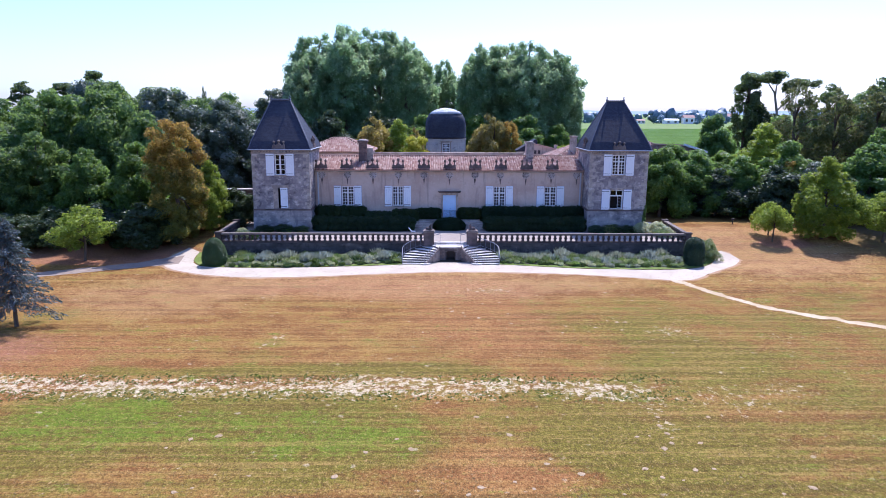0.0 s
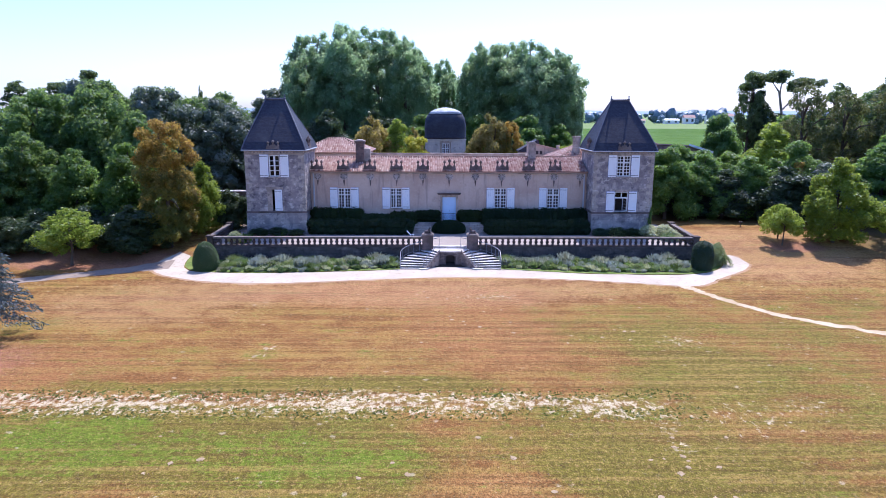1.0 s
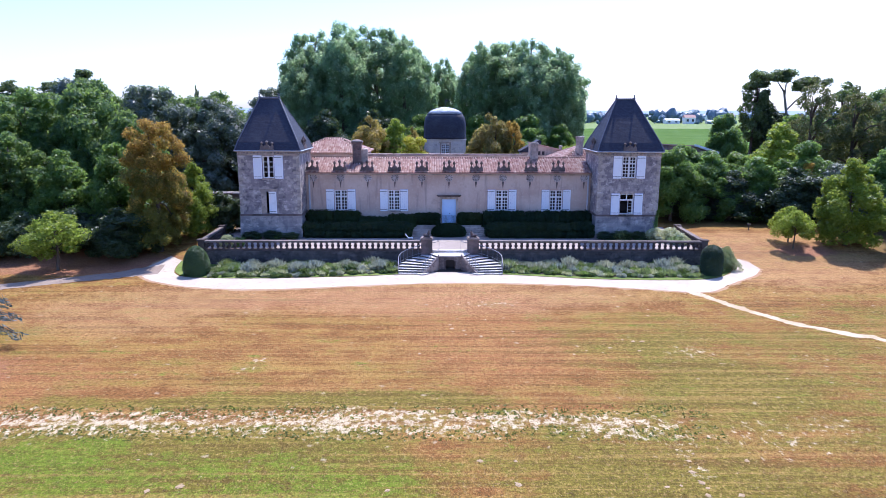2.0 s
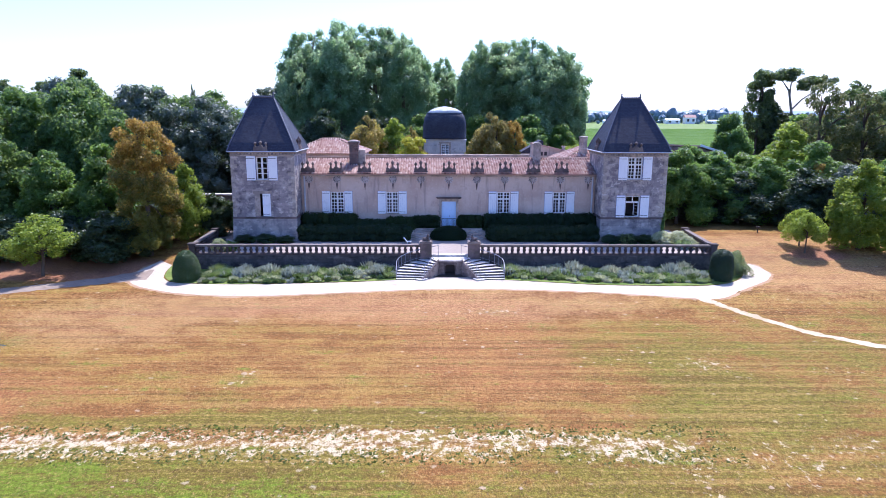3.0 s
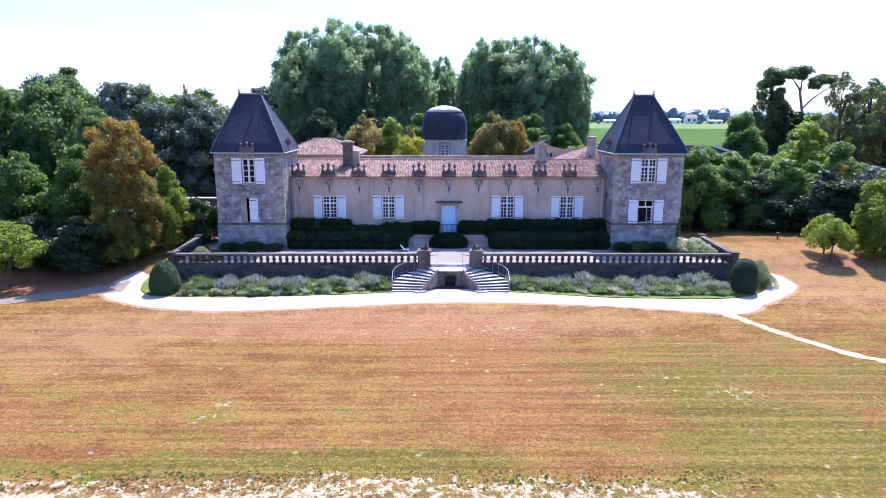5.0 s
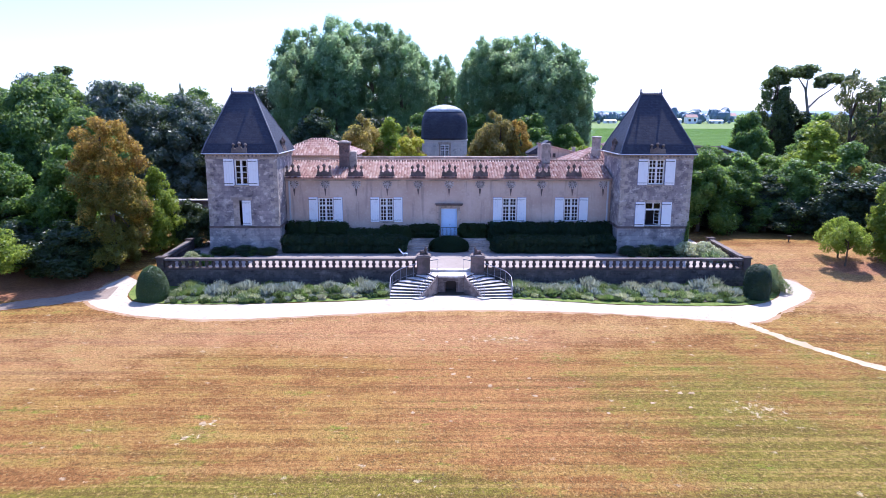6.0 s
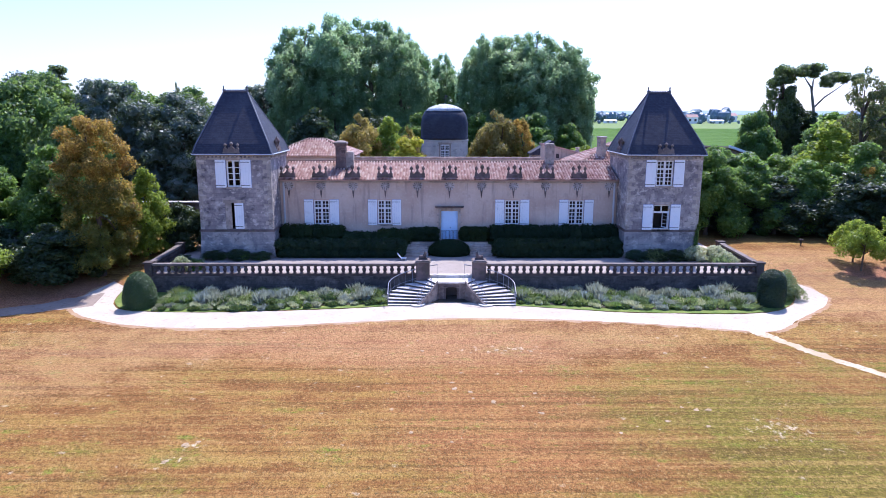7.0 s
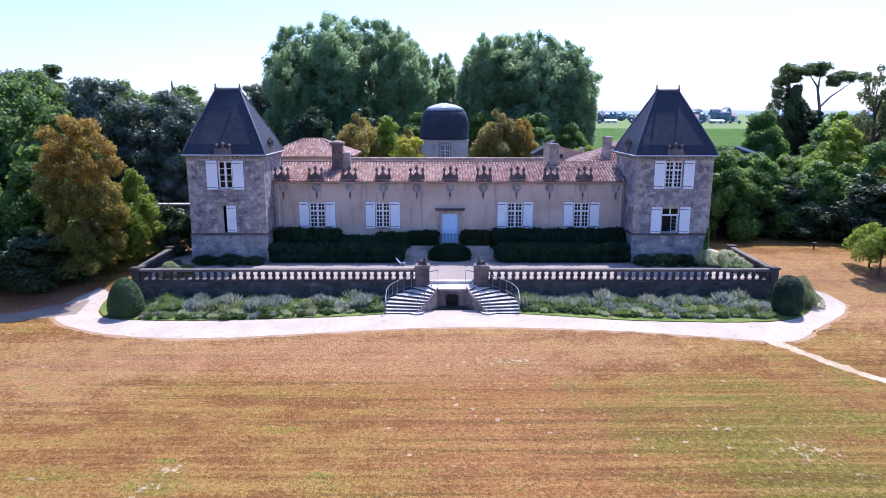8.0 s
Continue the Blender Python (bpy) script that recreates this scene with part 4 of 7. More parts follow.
def make_main():
    t = thing("manor_house", (0, 3.7, TOP), "long low cream-plastered manor house with a tiled roof", "house")
    wins = [(-11.37, 1.36), (-5.80, 1.22), (5.52, 1.32), (11.22, 1.34)]
    holes = [(x - w / 2, x + w / 2, 4.36, 6.52) for x, w in wins] + [(-0.78, 0.68, 3.0, 5.55)]
    part("wall", Shape().wall(-14.95, 14.8, 1.7, 8.34, 0.0, 0.55, holes), PLASTER, t, "cream plaster facade streaked by rain")
    part("wall", Shape().wall(-14.95, 14.8, 1.7, 8.34, 6.9, 7.4), PLASTER, t)
    part("floor", Shape().box(-14.9, 14.75, 0.55, 6.9, 2.6, 2.95), DARKWOOD, t)
    # Dark sheet added behind the windows so that the panes stay dark.
    part("dark_backing", Shape().wall(-14.9, 14.75, 2.95, 8.05, 1.5, 1.6), DARKWOOD, t, "dark backing added inside to keep the windows dark")
    part("attic_floor", Shape().box(-14.9, 14.75, 0.55, 6.9, 8.05, 8.25), DARKWOOD, t)
    for x, w in wins:
        window(t, x, 4.36, 6.52, w, 0.0, 4, (2, 4))
        sw = 0.80
        shutter(t, x - w / 2 - 0.05 - sw, x - w / 2 - 0.05, 4.30, 6.58, 0.0)
        shutter(t, x + w / 2 + 0.05, x + w / 2 + 0.05 + sw, 4.30, 6.58, 0.0)
    # front door with its stone surround and hood
    s = Shape().box(-1.02, -0.78, -0.07, 0.2, 2.95, 5.62).box(0.68, 0.92, -0.07, 0.2, 2.95, 5.62).box(-1.02, 0.92, -0.07, 0.2, 5.62, 5.86)
    for z in (4.5, 5.15):
        s.box(-1.16, -1.02, -0.12, 0.0, z, z + 0.12).box(0.92, 1.06, -0.12, 0.0, z, z + 0.12)
    part("door_surround", s, TRIM, t)
    part("door_hood", Shape().box(-1.25, 1.15, -0.34, 0.0, 5.86, 5.93).box(-1.32, 1.22, -0.42, 0.0, 5.93, 6.03), DARKSTONE, t, "dark projecting stone hood over the door")
    d = Shape().box(-0.78, 0.68, 0.10, 0.16, 3.0, 5.55)
    for a, b in ((-0.74, -0.07), (-0.03, 0.64)):
        for lo, hi in ((3.1, 3.75), (3.85, 5.45)):
            d.box(a + 0.08, b - 0.08, 0.075, 0.10, lo, hi)
    door = part("door", d, DOORBLUE, t, "pale blue panelled double door")
    part("handle", Shape().ball((0.03, 0.05, 4.05), 0.04, 5, 8), IRON, door)
    rail = Shape()
    for i in range(13):
        x = -0.78 + 1.46 * i / 12
        rail.tube([(x, -0.42, 2.98), (x, -0.42, 3.85)], 0.013, 5)
    rail.tube([(-0.8, -0.42, 3.86), (0.7, -0.42, 3.86)], 0.022, 6).tube([(-0.8, -0.42, 3.1), (0.7, -0.42, 3.1)], 0.016, 6)
    part("door_guard", rail, IRON, t, "low wrought-iron guard before the door")
    # eaves: a stone moulding with tile ends, pediments along it and carved medallions below
    part("cornice", Shape().box(-14.95, 14.8, -0.16, 0.0, 8.10, 8.22).box(-14.95, 14.8, -0.28, 0.0, 8.22, 8.34), TRIM, t, "moulded stone cornice under the eaves")
    me, disc = medallion_mesh()
    for i in range(11):
        piece("medallion", me, t, (-14.19 + 2.826 * i, -0.003, 7.83))
        piece("medallion_disc", disc, t, (-14.19 + 2.826 * i, -0.003, 7.83))
    for i in range(10):
        crest(t, -14.23 + 2.838 * i, -0.12, 8.60, 1.32)
    # roof
    deck = Shape().prism([(-0.42, 8.34), (3.7, 9.60), (7.8, 8.34), (7.8, 8.26), (3.7, 9.50), (-0.42, 8.26)], -14.93, 14.78)
    deck.v = [(y, x, z) for x, y, z in deck.v]
    part("roof_deck", deck, TILE, t)
    roof = tiles(-14.9, 14.75, -0.45, 8.34, 3.66, 9.61, 0.26)
    part("roof", roof, TILE, t, "faded terracotta canal-tile roof", kind="stuff")
    part("roof", tiles(-14.9, 14.75, 7.85, 8.34, 3.74, 9.61, 0.3, 0.6), TILE, t, kind="stuff")
    ridge = Shape()
    for i in range(66):
        x = -14.9 + 0.45 * i
        ridge.tube([(x, 3.7, 9.66), (x + 0.48, 3.7, 9.675)], [0.15, 0.12], 8)
    part("ridge_tiles", ridge, RIDGE, t, "dark mossy ridge tiles", kind="stuff")
    # gable stones beside the towers
    part("rear_parapet", Shape().box(-10.0, 9.0, 7.2, 7.5, 8.4, 9.72).box(-10.1, 9.1, 7.12, 7.58, 9.72, 9.84), TRIM, t, "grey stone parapet behind the ridge")
    part("downpipe", Shape().tube([(-14.62, -0.16, 8.1), (-14.62, -0.12, 7.6), (-14.62, -0.12, 2.2)], 0.085, 8), LEAD, t, "lead downpipe in the corner")
    part("downpipe", Shape().tube([(14.5, -0.16, 8.1), (14.5, -0.12, 7.6), (14.5, -0.12, 2.2)], 0.085, 8), LEAD, t, "lead downpipe in the corner")
    # chimneys through the roof
    c = Shape().box(-10.28, -9.40, 1.9, 2.9, 8.6, 11.2).box(-10.36, -9.32, 1.82, 2.98, 11.2, 11.32).box(-10.42, -9.26, 1.76, 3.04, 11.32, 11.42)
    ch = part("chimney", c, BRICK, t, "dark weathered brick chimney with a stone cap")
    part("chimney_cap", Shape().slab([(-10.4, 1.8), (-9.28, 1.8), (-9.28, 3.0), (-10.4, 3.0)], 11.42, 11.50).ball((-9.84, 2.4, 11.5), (0.5, 0.5, 0.14), 5, 8), TRIM, ch)
    part("chimney_block", Shape().box(-9.39, -8.72, 2.2, 2.8, 8.9, 10.55).ball((-9.05, 2.5, 10.55), (0.38, 0.34, 0.16), 5, 8), TRIM, ch, "low pale stone shoulder of the chimney")
    c = Shape().box(8.86, 9.64, 3.0, 3.7, 8.9, 11.1).box(8.80, 9.70, 2.94, 3.76, 11.1, 11.24).box(8.9, 9.6, 3.05, 3.65, 11.24, 11.36)
    part("chimney", c, TRIM, t, "square grey stone chimney")


RIDGE = make_oldstone("mossy_ridge_tile", (0.28, 0.17, 0.13), (0.17, 0.12, 0.09), (0.10, 0.085, 0.06))
DENTIL = Shape().box(-0.075, 0.075, -0.14, 0.0, 0, 0.15).mesh("dentil", TRIM)


def pyramid_roof(x0, x1, y0, y1, z0, z1, r0, r1):
    """A steep hipped roof with a flared foot and a short ridge from r0 to r1."""
    yc = (y0 + y1) / 2
    rings = []
    for k, z in ((0.0, z0), (0.045, z0 + 0.30), (0.13, z0 + 0.85), (1.0, z1)):
        q = k if k < 1 else 1
        rings.append([(x0 + (r0 - x0) * q, y0 + (yc - y0) * q, z), (x1 + (r1 - x1) * q, y0 + (yc - y0) * q, z), (x1 + (r1 - x1) * q, y1 + (yc - y1) * q, z), (x0 + (r0 - x0) * q, y1 + (yc - y1) * q, z)])
    # pull the lower rings in a little: the sides are slightly hollow
    s = Shape()
    v = [p for ring in rings for p in ring]
    f = [(j * 4 + i, j * 4 + (i + 1) % 4, (j + 1) * 4 + (i + 1) % 4, (j + 1) * 4 + i) for j in range(3) for i in range(4)]
    f.append((3, 2, 1, 0))
    return s.add(v, f), rings


def make_tower(name, x0, x1, y0, y1, ridge, wins, west):
    cx = (x0 + x1) / 2
    t = thing(name, (cx, 0, TOP), "square stone corner tower with a steep slate roof", "tower", "corner towers")
    holes = [w["hole"] for w in wins]
    ztop = 10.62
    part("wall", Shape().wall(x0, x1, 4.42, ztop, y0, y0 + 0.6, holes), ASHLAR, t, "weathered grey ashlar wall facing the lawn")
    part("wall", Shape().wall(x0, x1, 4.42, ztop, y1 - 0.6, y1), ASHLAR, t)
    for a, b in ((x0, x0 + 0.6), (x1 - 0.6, x1)):
        part("wall", Shape().wall(y0 + 0.6, y1 - 0.6, 4.42, ztop, a, b, axis="x"), ASHLAR, t)
    part("floor", Shape().box(x0 + 0.6, x1 - 0.6, y0 + 0.6, y1 - 0.6, 7.0, 7.2), DARKWOOD, t)
    part("floor", Shape().box(x0 + 0.6, x1 - 0.6, y0 + 0.6, y1 - 0.6, 4.0, 4.2), DARKWOOD, t)
    # The tower's rooms get the same added sheet to darken their windows.
    part("dark_backing", Shape().wall(x0 + 0.6, x1 - 0.6, 4.2, 10.5, y0 + 1.8, y0 + 1.9), DARKWOOD, t)
    b = Shape()
    e, g = 0.14, 0.04
    lo = [(x0 - e, y0 - e), (x1 + e, y0 - e), (x1 + e, y1 + e), (x0 - e, y1 + e)]
    hi = [(x0 - g, y0 - g), (x1 + g, y0 - g), (x1 + g, y1 + g), (x0 - g, y1 + g)]
    b.add([(x, y, 1.7) for x, y in lo] + [(x, y, 4.24) for x, y in hi], [(0, 1, 5, 4), (1, 2, 6, 5), (2, 3, 7, 6), (3, 0, 4, 7), (4, 5, 6, 7)])
    part("plinth", b, PLINTH, t, "battered pale stone plinth")
    part("string_course", Shape().box(x0 - 0.09, x1 + 0.09, y0 - 0.09, y1 + 0.09, 4.24, 4.42), DARKSTONE, t, "dark projecting string course")
    # long and short corner stones
    for k, (w, d) in enumerate(((0.34, 0.62), (0.62, 0.34))):
        for west_side in (True, False):
            a, b = (-0.015, w) if west_side else (-w, 0.015)
            me = Shape().box(a, b, -0.015, d, 0.006, 0.357).mesh("quoin", QUOIN)
            for i in range(k, 17, 2):
                piece("quoin", me, t, (x0 if west_side else x1, y0, 4.43 + 0.363 * i))
    # eaves
    part("cornice", Shape().box(x0 - 0.06, x1 + 0.06, y0 - 0.06, y1 + 0.06, ztop - 0.34, ztop - 0.22).box(x0 - 0.12, x1 + 0.12, y0 - 0.12, y1 + 0.12, ztop, ztop + 0.08), TRIM, t, "stone cornice with dentils")
    n = 18
    for i in range(n):
        piece("dentil", DENTIL, t, (x0 + (i + 0.5) * (x1 - x0) / n, y0 - 0.004, ztop - 0.18))
    side = x1 if west else x0
    for i in range(n):
        piece("dentil", DENTIL, t, (side, y0 + (i + 0.5) * (y1 - y0) / n, ztop - 0.18), math.pi / 2 if west else -math.pi / 2)
    roof, rings = pyramid_roof(x0 - 0.24, x1 + 0.24, y0 - 0.24, y1 + 0.24, ztop + 0.10, 15.86, *ridge)
    part("roof", roof, SLATE, t, "steep dark blue slate roof")
    hips = Shape()
    for i in range(4):
        pts = [ring[i] for ring in rings]
        hips.tube(pts, 0.06, 6)
    part("hip_flashing", hips, LEADDARK, t)
    yc = (y0 + y1) / 2
    top = Shape().tube([(ridge[0], yc, 15.87), (ridge[1], yc, 15.87)], 0.09, 8)
    for i in range(int((ridge[1] - ridge[0]) / 0.22)):
        top.box(ridge[0] + 0.1 + 0.22 * i, ridge[0] + 0.2 + 0.22 * i, yc - 0.03, yc + 0.03, 15.9, 16.02)
    part("ridge_crest", top, LEADDARK, t)
    for x in ridge:
        f = Shape().lathe([(0.11, 0), (0.12, 0.15), (0.06, 0.22), (0.05, 0.32), (0.09, 0.38), (0.03, 0.48)], 8, (x, yc, 15.85))
        part("roof_finial", f, LEADDARK, t)
    crest(t, cx - 0.08, y0 - 0.02, ztop + 0.24, 1.30, 0.0, False, 0.7, "roof_crest")
    crest(t, side, yc - 0.3, ztop + 0.24, 1.30, math.pi / 2, True, 1.2, "roof_crest")
    gutter = Shape().tube([(x0 - 0.26, y0 - 0.28, ztop + 0.1), (x1 + 0.26, y0 - 0.28, ztop + 0.1)], 0.05, 6)
    gutter.tube([(side + (0.28 if west else -0.28), y0 - 0.26, ztop + 0.1), (side + (0.28 if west else -0.28), y1 + 0.2, ztop + 0.1)], 0.05, 6)
    part("gutter", gutter, LEAD, t)
    for w in wins:
        h = w["hole"]
        cxw, ww = (h[0] + h[1]) / 2, h[1] - h[0]
        if w["kind"] == "window":
            window(t, cxw, h[2], h[3], ww, y0, w["cols"], w["rows"], w["paint"])
        part("lintel", Shape().box(h[0] - 0.12, h[1] + 0.12, y0 - 0.025, y0 + 0.1, h[3], h[3] + 0.26), TRIM, t)
        if w["kind"] == "window" or w["kind"] == "open":
            shutter(t, h[0] - 0.05 - w["leaf"], h[0] - 0.05, h[2] - 0.05, h[3] + 0.05, y0)
            shutter(t, h[1] + 0.05, h[1] + 0.05 + w["leaf"], h[2] - 0.05, h[3] + 0.05, y0)
        if w["kind"] == "open":
            # the upper lights shut, one lower casement swung into the room
            x_0, x_1, z_0, z_1 = h
            zt = z_0 + (z_1 - z_0) * 0.70
            s = Shape().box(x_0, x_0 + 0.07, y0 + 0.12, y0 + 0.2, z_0, z_1).box(x_1 - 0.07, x_1, y0 + 0.12, y0 + 0.2, z_0, z_1)
            s.box(x_0 + 0.07, x_1 - 0.07, y0 + 0.12, y0 + 0.2, zt - 0.075, zt + 0.075).box(x_0 + 0.07, x_1 - 0.07, y0 + 0.12, y0 + 0.2, z_1 - 0.07, z_1)
            s.box(cxw - 0.05, cxw + 0.05, y0 + 0.12, y0 + 0.2, zt + 0.075, z_1 - 0.07).box(x_0 + 0.07, x_1 - 0.07, y0 + 0.12, y0 + 0.2, z_0, z_0 + 0.06)
            win = part("window", s, CREAM, t, "cream window standing open on a dark room")
            for a, c in ((x_0 + 0.07, cxw - 0.05), (cxw + 0.05, x_1 - 0.07)):
                part("pane", Shape().box(a, c, y0 + 0.15, y0 + 0.158, zt + 0.075, z_1 - 0.07), GLASS, win).visible_shadow = False
            m = Matrix.Translation((x_1 - 0.09, y0 + 0.2, 0)) @ Matrix.Rotation(radians(-58), 4, "Z")
            k = Shape()
            wide, a, c = cxw - x_1 + 0.09, z_0 + 0.07, zt - 0.06
            k.box(wide, wide + 0.06, 0, 0.05, a, c, m).box(-0.06, 0, 0, 0.05, a, c, m).box(wide + 0.06, -0.06, 0, 0.05, a, a + 0.06, m).box(wide + 0.06, -0.06, 0, 0.05, c - 0.06, c, m)
            for j in (1, 2, 3):
                z = a + (c - a) * j / 4
                k.box(wide + 0.06, -0.06, 0.01, 0.04, z - 0.014, z + 0.014, m)
            part("casement", k, CREAM, win, "cream casement swung inward")
            part("sill", Shape().box(x_0 - 0.1, x_1 + 0.1, y0 - 0.09, y0 + 0.12, z_0 - 0.12, z_0), TRIM, win)
        if w["kind"] == "ajar":
            x_0, x_1, z_0, z_1 = h
            part("jamb_panel", Shape().box(x_0, x_0 + 0.52, y0 + 0.04, y0 + 0.12, z_0, z_1), TRIM, t, "grey stone-coloured closed leaf")
            shutter(t, x_1 - 0.78, x_1 - 0.02, z_0 + 0.02, z_1 - 0.02, y0 + 0.09, "white shutter closed over half the opening")
    return t


LEADDARK = make_paint("dark_lead", (0.10, 0.10, 0.12), (0.16, 0.16, 0.17), 0.45)
QUOIN = make_ashlar("dressed_quoin", (0.45, 0.39, 0.32), (0.37, 0.32, 0.27), (0.30, 0.26, 0.22), (0.24, 0.20, 0.18), 3.0, 0.363, 0.5)


# Pale tone holding the sun's sheen on the dome's upper slate.
DOMESHEEN = make_oldstone("sunlit_slate_tone", (0.62, 0.62, 0.60), (0.36, 0.36, 0.37), (0.16, 0.16, 0.17))


def make_dome():
    """The domed pavilion on the far side of the court."""
    x0, x1, y0, y1 = -3.2, 3.14, 33.4, 39.7
    cx, cy = (x0 + x1) / 2, (y0 + y1) / 2
    t = thing("domed_pavilion", (cx, cy, 1.98), "square pale stone pavilion under a slate dome", "pavilion")
    hole = (-0.58, 0.62, 7.55, 9.72)
    part("wall", Shape().wall(x0, x1, 1.7, 10.3, y0, y0 + 0.6, [hole]), DOMESTONE, t)
    part("wall", Shape().wall(x0, x1, 1.7, 10.3, y1 - 0.6, y1), DOMESTONE, t)
    for a, b in ((x0, x0 + 0.6), (x1 - 0.6, x1)):
        part("wall", Shape().wall(y0 + 0.6, y1 - 0.6, 1.7, 10.3, a, b, axis="x"), DOMESTONE, t)
    # Added sheet that darkens the pavilion's window from inside.
    part("dark_backing", Shape().wall(x0 + 0.6, x1 - 0.6, 6.5, 10.3, y0 + 1.4, y0 + 1.5), DARKWOOD, t)
    window(t, 0.02, 7.55, 9.72, 1.2, y0, 4, (2, 4))
    s = Shape().box(-0.82, -0.58, y0 - 0.04, y0 + 0.1, 7.4, 9.9).box(0.62, 0.86, y0 - 0.04, y0 + 0.1, 7.4, 9.9).box(-0.9, 0.94, y0 - 0.07, y0 + 0.1, 9.9, 10.08)
    part("window_surround", s, TRIM, t)
    part("cornice", Shape().box(x0 - 0.1, x1 + 0.1, y0 - 0.1, y1 + 0.1, 10.3, 10.45), DOMESTONE, t)
    h = (x1 - x0) / 2
    prof = [(h + 0.20, 0.0), (h + 0.10, 0.3), (h + 0.12, 1.3), (h + 0.08, 2.2), (h - 0.02, 2.85), (h - 0.16, 3.30), (h - 0.48, 3.80), (h - 1.0, 4.22), (h - 1.6, 4.50), (h - 2.3, 4.68), (0.3, 4.78), (0.12, 4.80)]
    def squarish(rows, lift=0.0):
        c, f, k = [], [], 32
        for r, z in rows:
            for i in range(k):
                a = 2 * math.pi * i / k + math.pi / 4
                ca, sa = math.cos(a), math.sin(a)
                q = (abs(ca) ** 5 + abs(sa) ** 5) ** -0.2
                c.append((cx + (r + lift) * q * ca, cy + (r + lift) * q * sa, 10.45 + z + lift))
        for j in range(len(rows) - 1):
            f += [(j * k + i, j * k + (i + 1) % k, (j + 1) * k + (i + 1) % k, (j + 1) * k + i) for i in range(k)]
        f.append(tuple(range((len(rows) - 1) * k, len(rows) * k)))
        f.append(tuple(range(k - 1, -1, -1)))
        return Shape().add(c, f)

    part("dome", squarish(prof), SLATE, t, "rounded dark slate dome", smooth=True)
    # Added cap over the slate, coloured pale for the sunlit top.
    part("sheen_cap", squarish([p for p in prof if p[1] > 3.7], 0.035), DOMESHEEN, t, "pale added cap painting the sunlit top of the dome", smooth=True)
    v = Shape().tube([(cx + 0.1, cy, 15.2), (cx + 0.1, cy, 16.5)], 0.03, 5).tube([(cx - 0.3, cy, 16.0), (cx + 0.5, cy, 16.0)], 0.02, 5).box(cx + 0.1, cx + 0.45, cy - 0.01, cy + 0.01, 16.2, 16.4)
    part("weathervane", v, IRON, t)


def hip_house(name, x0, x1, y0, y1, eave, ridge_z, label, wall=None, ground=1.9, along="x"):
    """A plain outbuilding under a hipped tile roof, its ridge along x."""
    t = thing(name, ((x0 + x1) / 2, (y0 + y1) / 2, ground), label, "outbuilding", "rear wings")
    w = wall or PLASTER
    s = Shape().wall(x0, x1, ground - 0.3, eave, y0, y0 + 0.5).wall(x0, x1, ground - 0.3, eave, y1 - 0.5, y1)
    s.wall(y0 + 0.5, y1 - 0.5, ground - 0.3, eave, x0, x0 + 0.5, axis="x").wall(y0 + 0.5, y1 - 0.5, ground - 0.3, eave, x1 - 0.5, x1, axis="x")
    part("wall", s, w, t)
    o = 0.3
    X0, X1, Y0, Y1 = x0 - o, x1 + o, y0 - o, y1 + o
    d = min(X1 - X0, Y1 - Y0) / 2
    yc, xc = (Y0 + Y1) / 2, (X0 + X1) / 2
    if X1 - X0 >= Y1 - Y0:
        a, b = (X0 + d, yc), (X1 - d, yc)
    else:
        a, b = (xc, Y0 + d), (xc, Y1 - d)
    deck = Shape().add([(X0, Y0, eave), (X1, Y0, eave), (X1, Y1, eave), (X0, Y1, eave), (*a, ridge_z), (*b, ridge_z)],
                       [(0, 1, 5, 4) if X1 - X0 >= Y1 - Y0 else (0, 1, 4), (1, 2, 5) if X1 - X0 >= Y1 - Y0 else (1, 2, 5, 4), (2, 3, 4, 5) if X1 - X0 >= Y1 - Y0 else (2, 3, 5), (3, 0, 4) if X1 - X0 >= Y1 - Y0 else (3, 0, 4, 5), (3, 2, 1, 0)])
    part("roof_deck", deck, TILE, t)
    # tile rows on the four slopes, cut along the hips
    run = d

    def slope(long, turn, at, hip):
        cut = lambda cx, k: abs(cx) > long / 2 - k * run * hip
        s = tiles(-long / 2, long / 2, 0.0, 0.03, run, ridge_z - eave + 0.03, 0.27, 0.45, cut=cut)
        return swap_xy(s, turn, at)

    roof = slope(X1 - X0, 0.0, (xc, Y0, eave), 1.0)
    for extra in (slope(X1 - X0, math.pi, (xc, Y1, eave), 1.0), slope(Y1 - Y0, math.pi / 2, (X1, yc, eave), 1.0), slope(Y1 - Y0, -math.pi / 2, (X0, yc, eave), 1.0)):
        roof.add(extra.v, extra.f)
    part("roof", roof, TILE, t, "faded terracotta tile roof", kind="stuff")
    r = Shape().tube([(*a, ridge_z + 0.05), (*b, ridge_z + 0.05)], 0.13, 6) if a != b else Shape()
    for p, q in (((X0, Y0), a), ((X1, Y0), b if X1 - X0 >= Y1 - Y0 else a), ((X1, Y1), b), ((X0, Y1), a if X1 - X0 >= Y1 - Y0 else b)):
        r.tube([(*p, eave + 0.06), (*q, ridge_z + 0.06)], 0.12, 6)
    part("hip_tiles", r, RIDGE, t, kind="stuff")
    return t


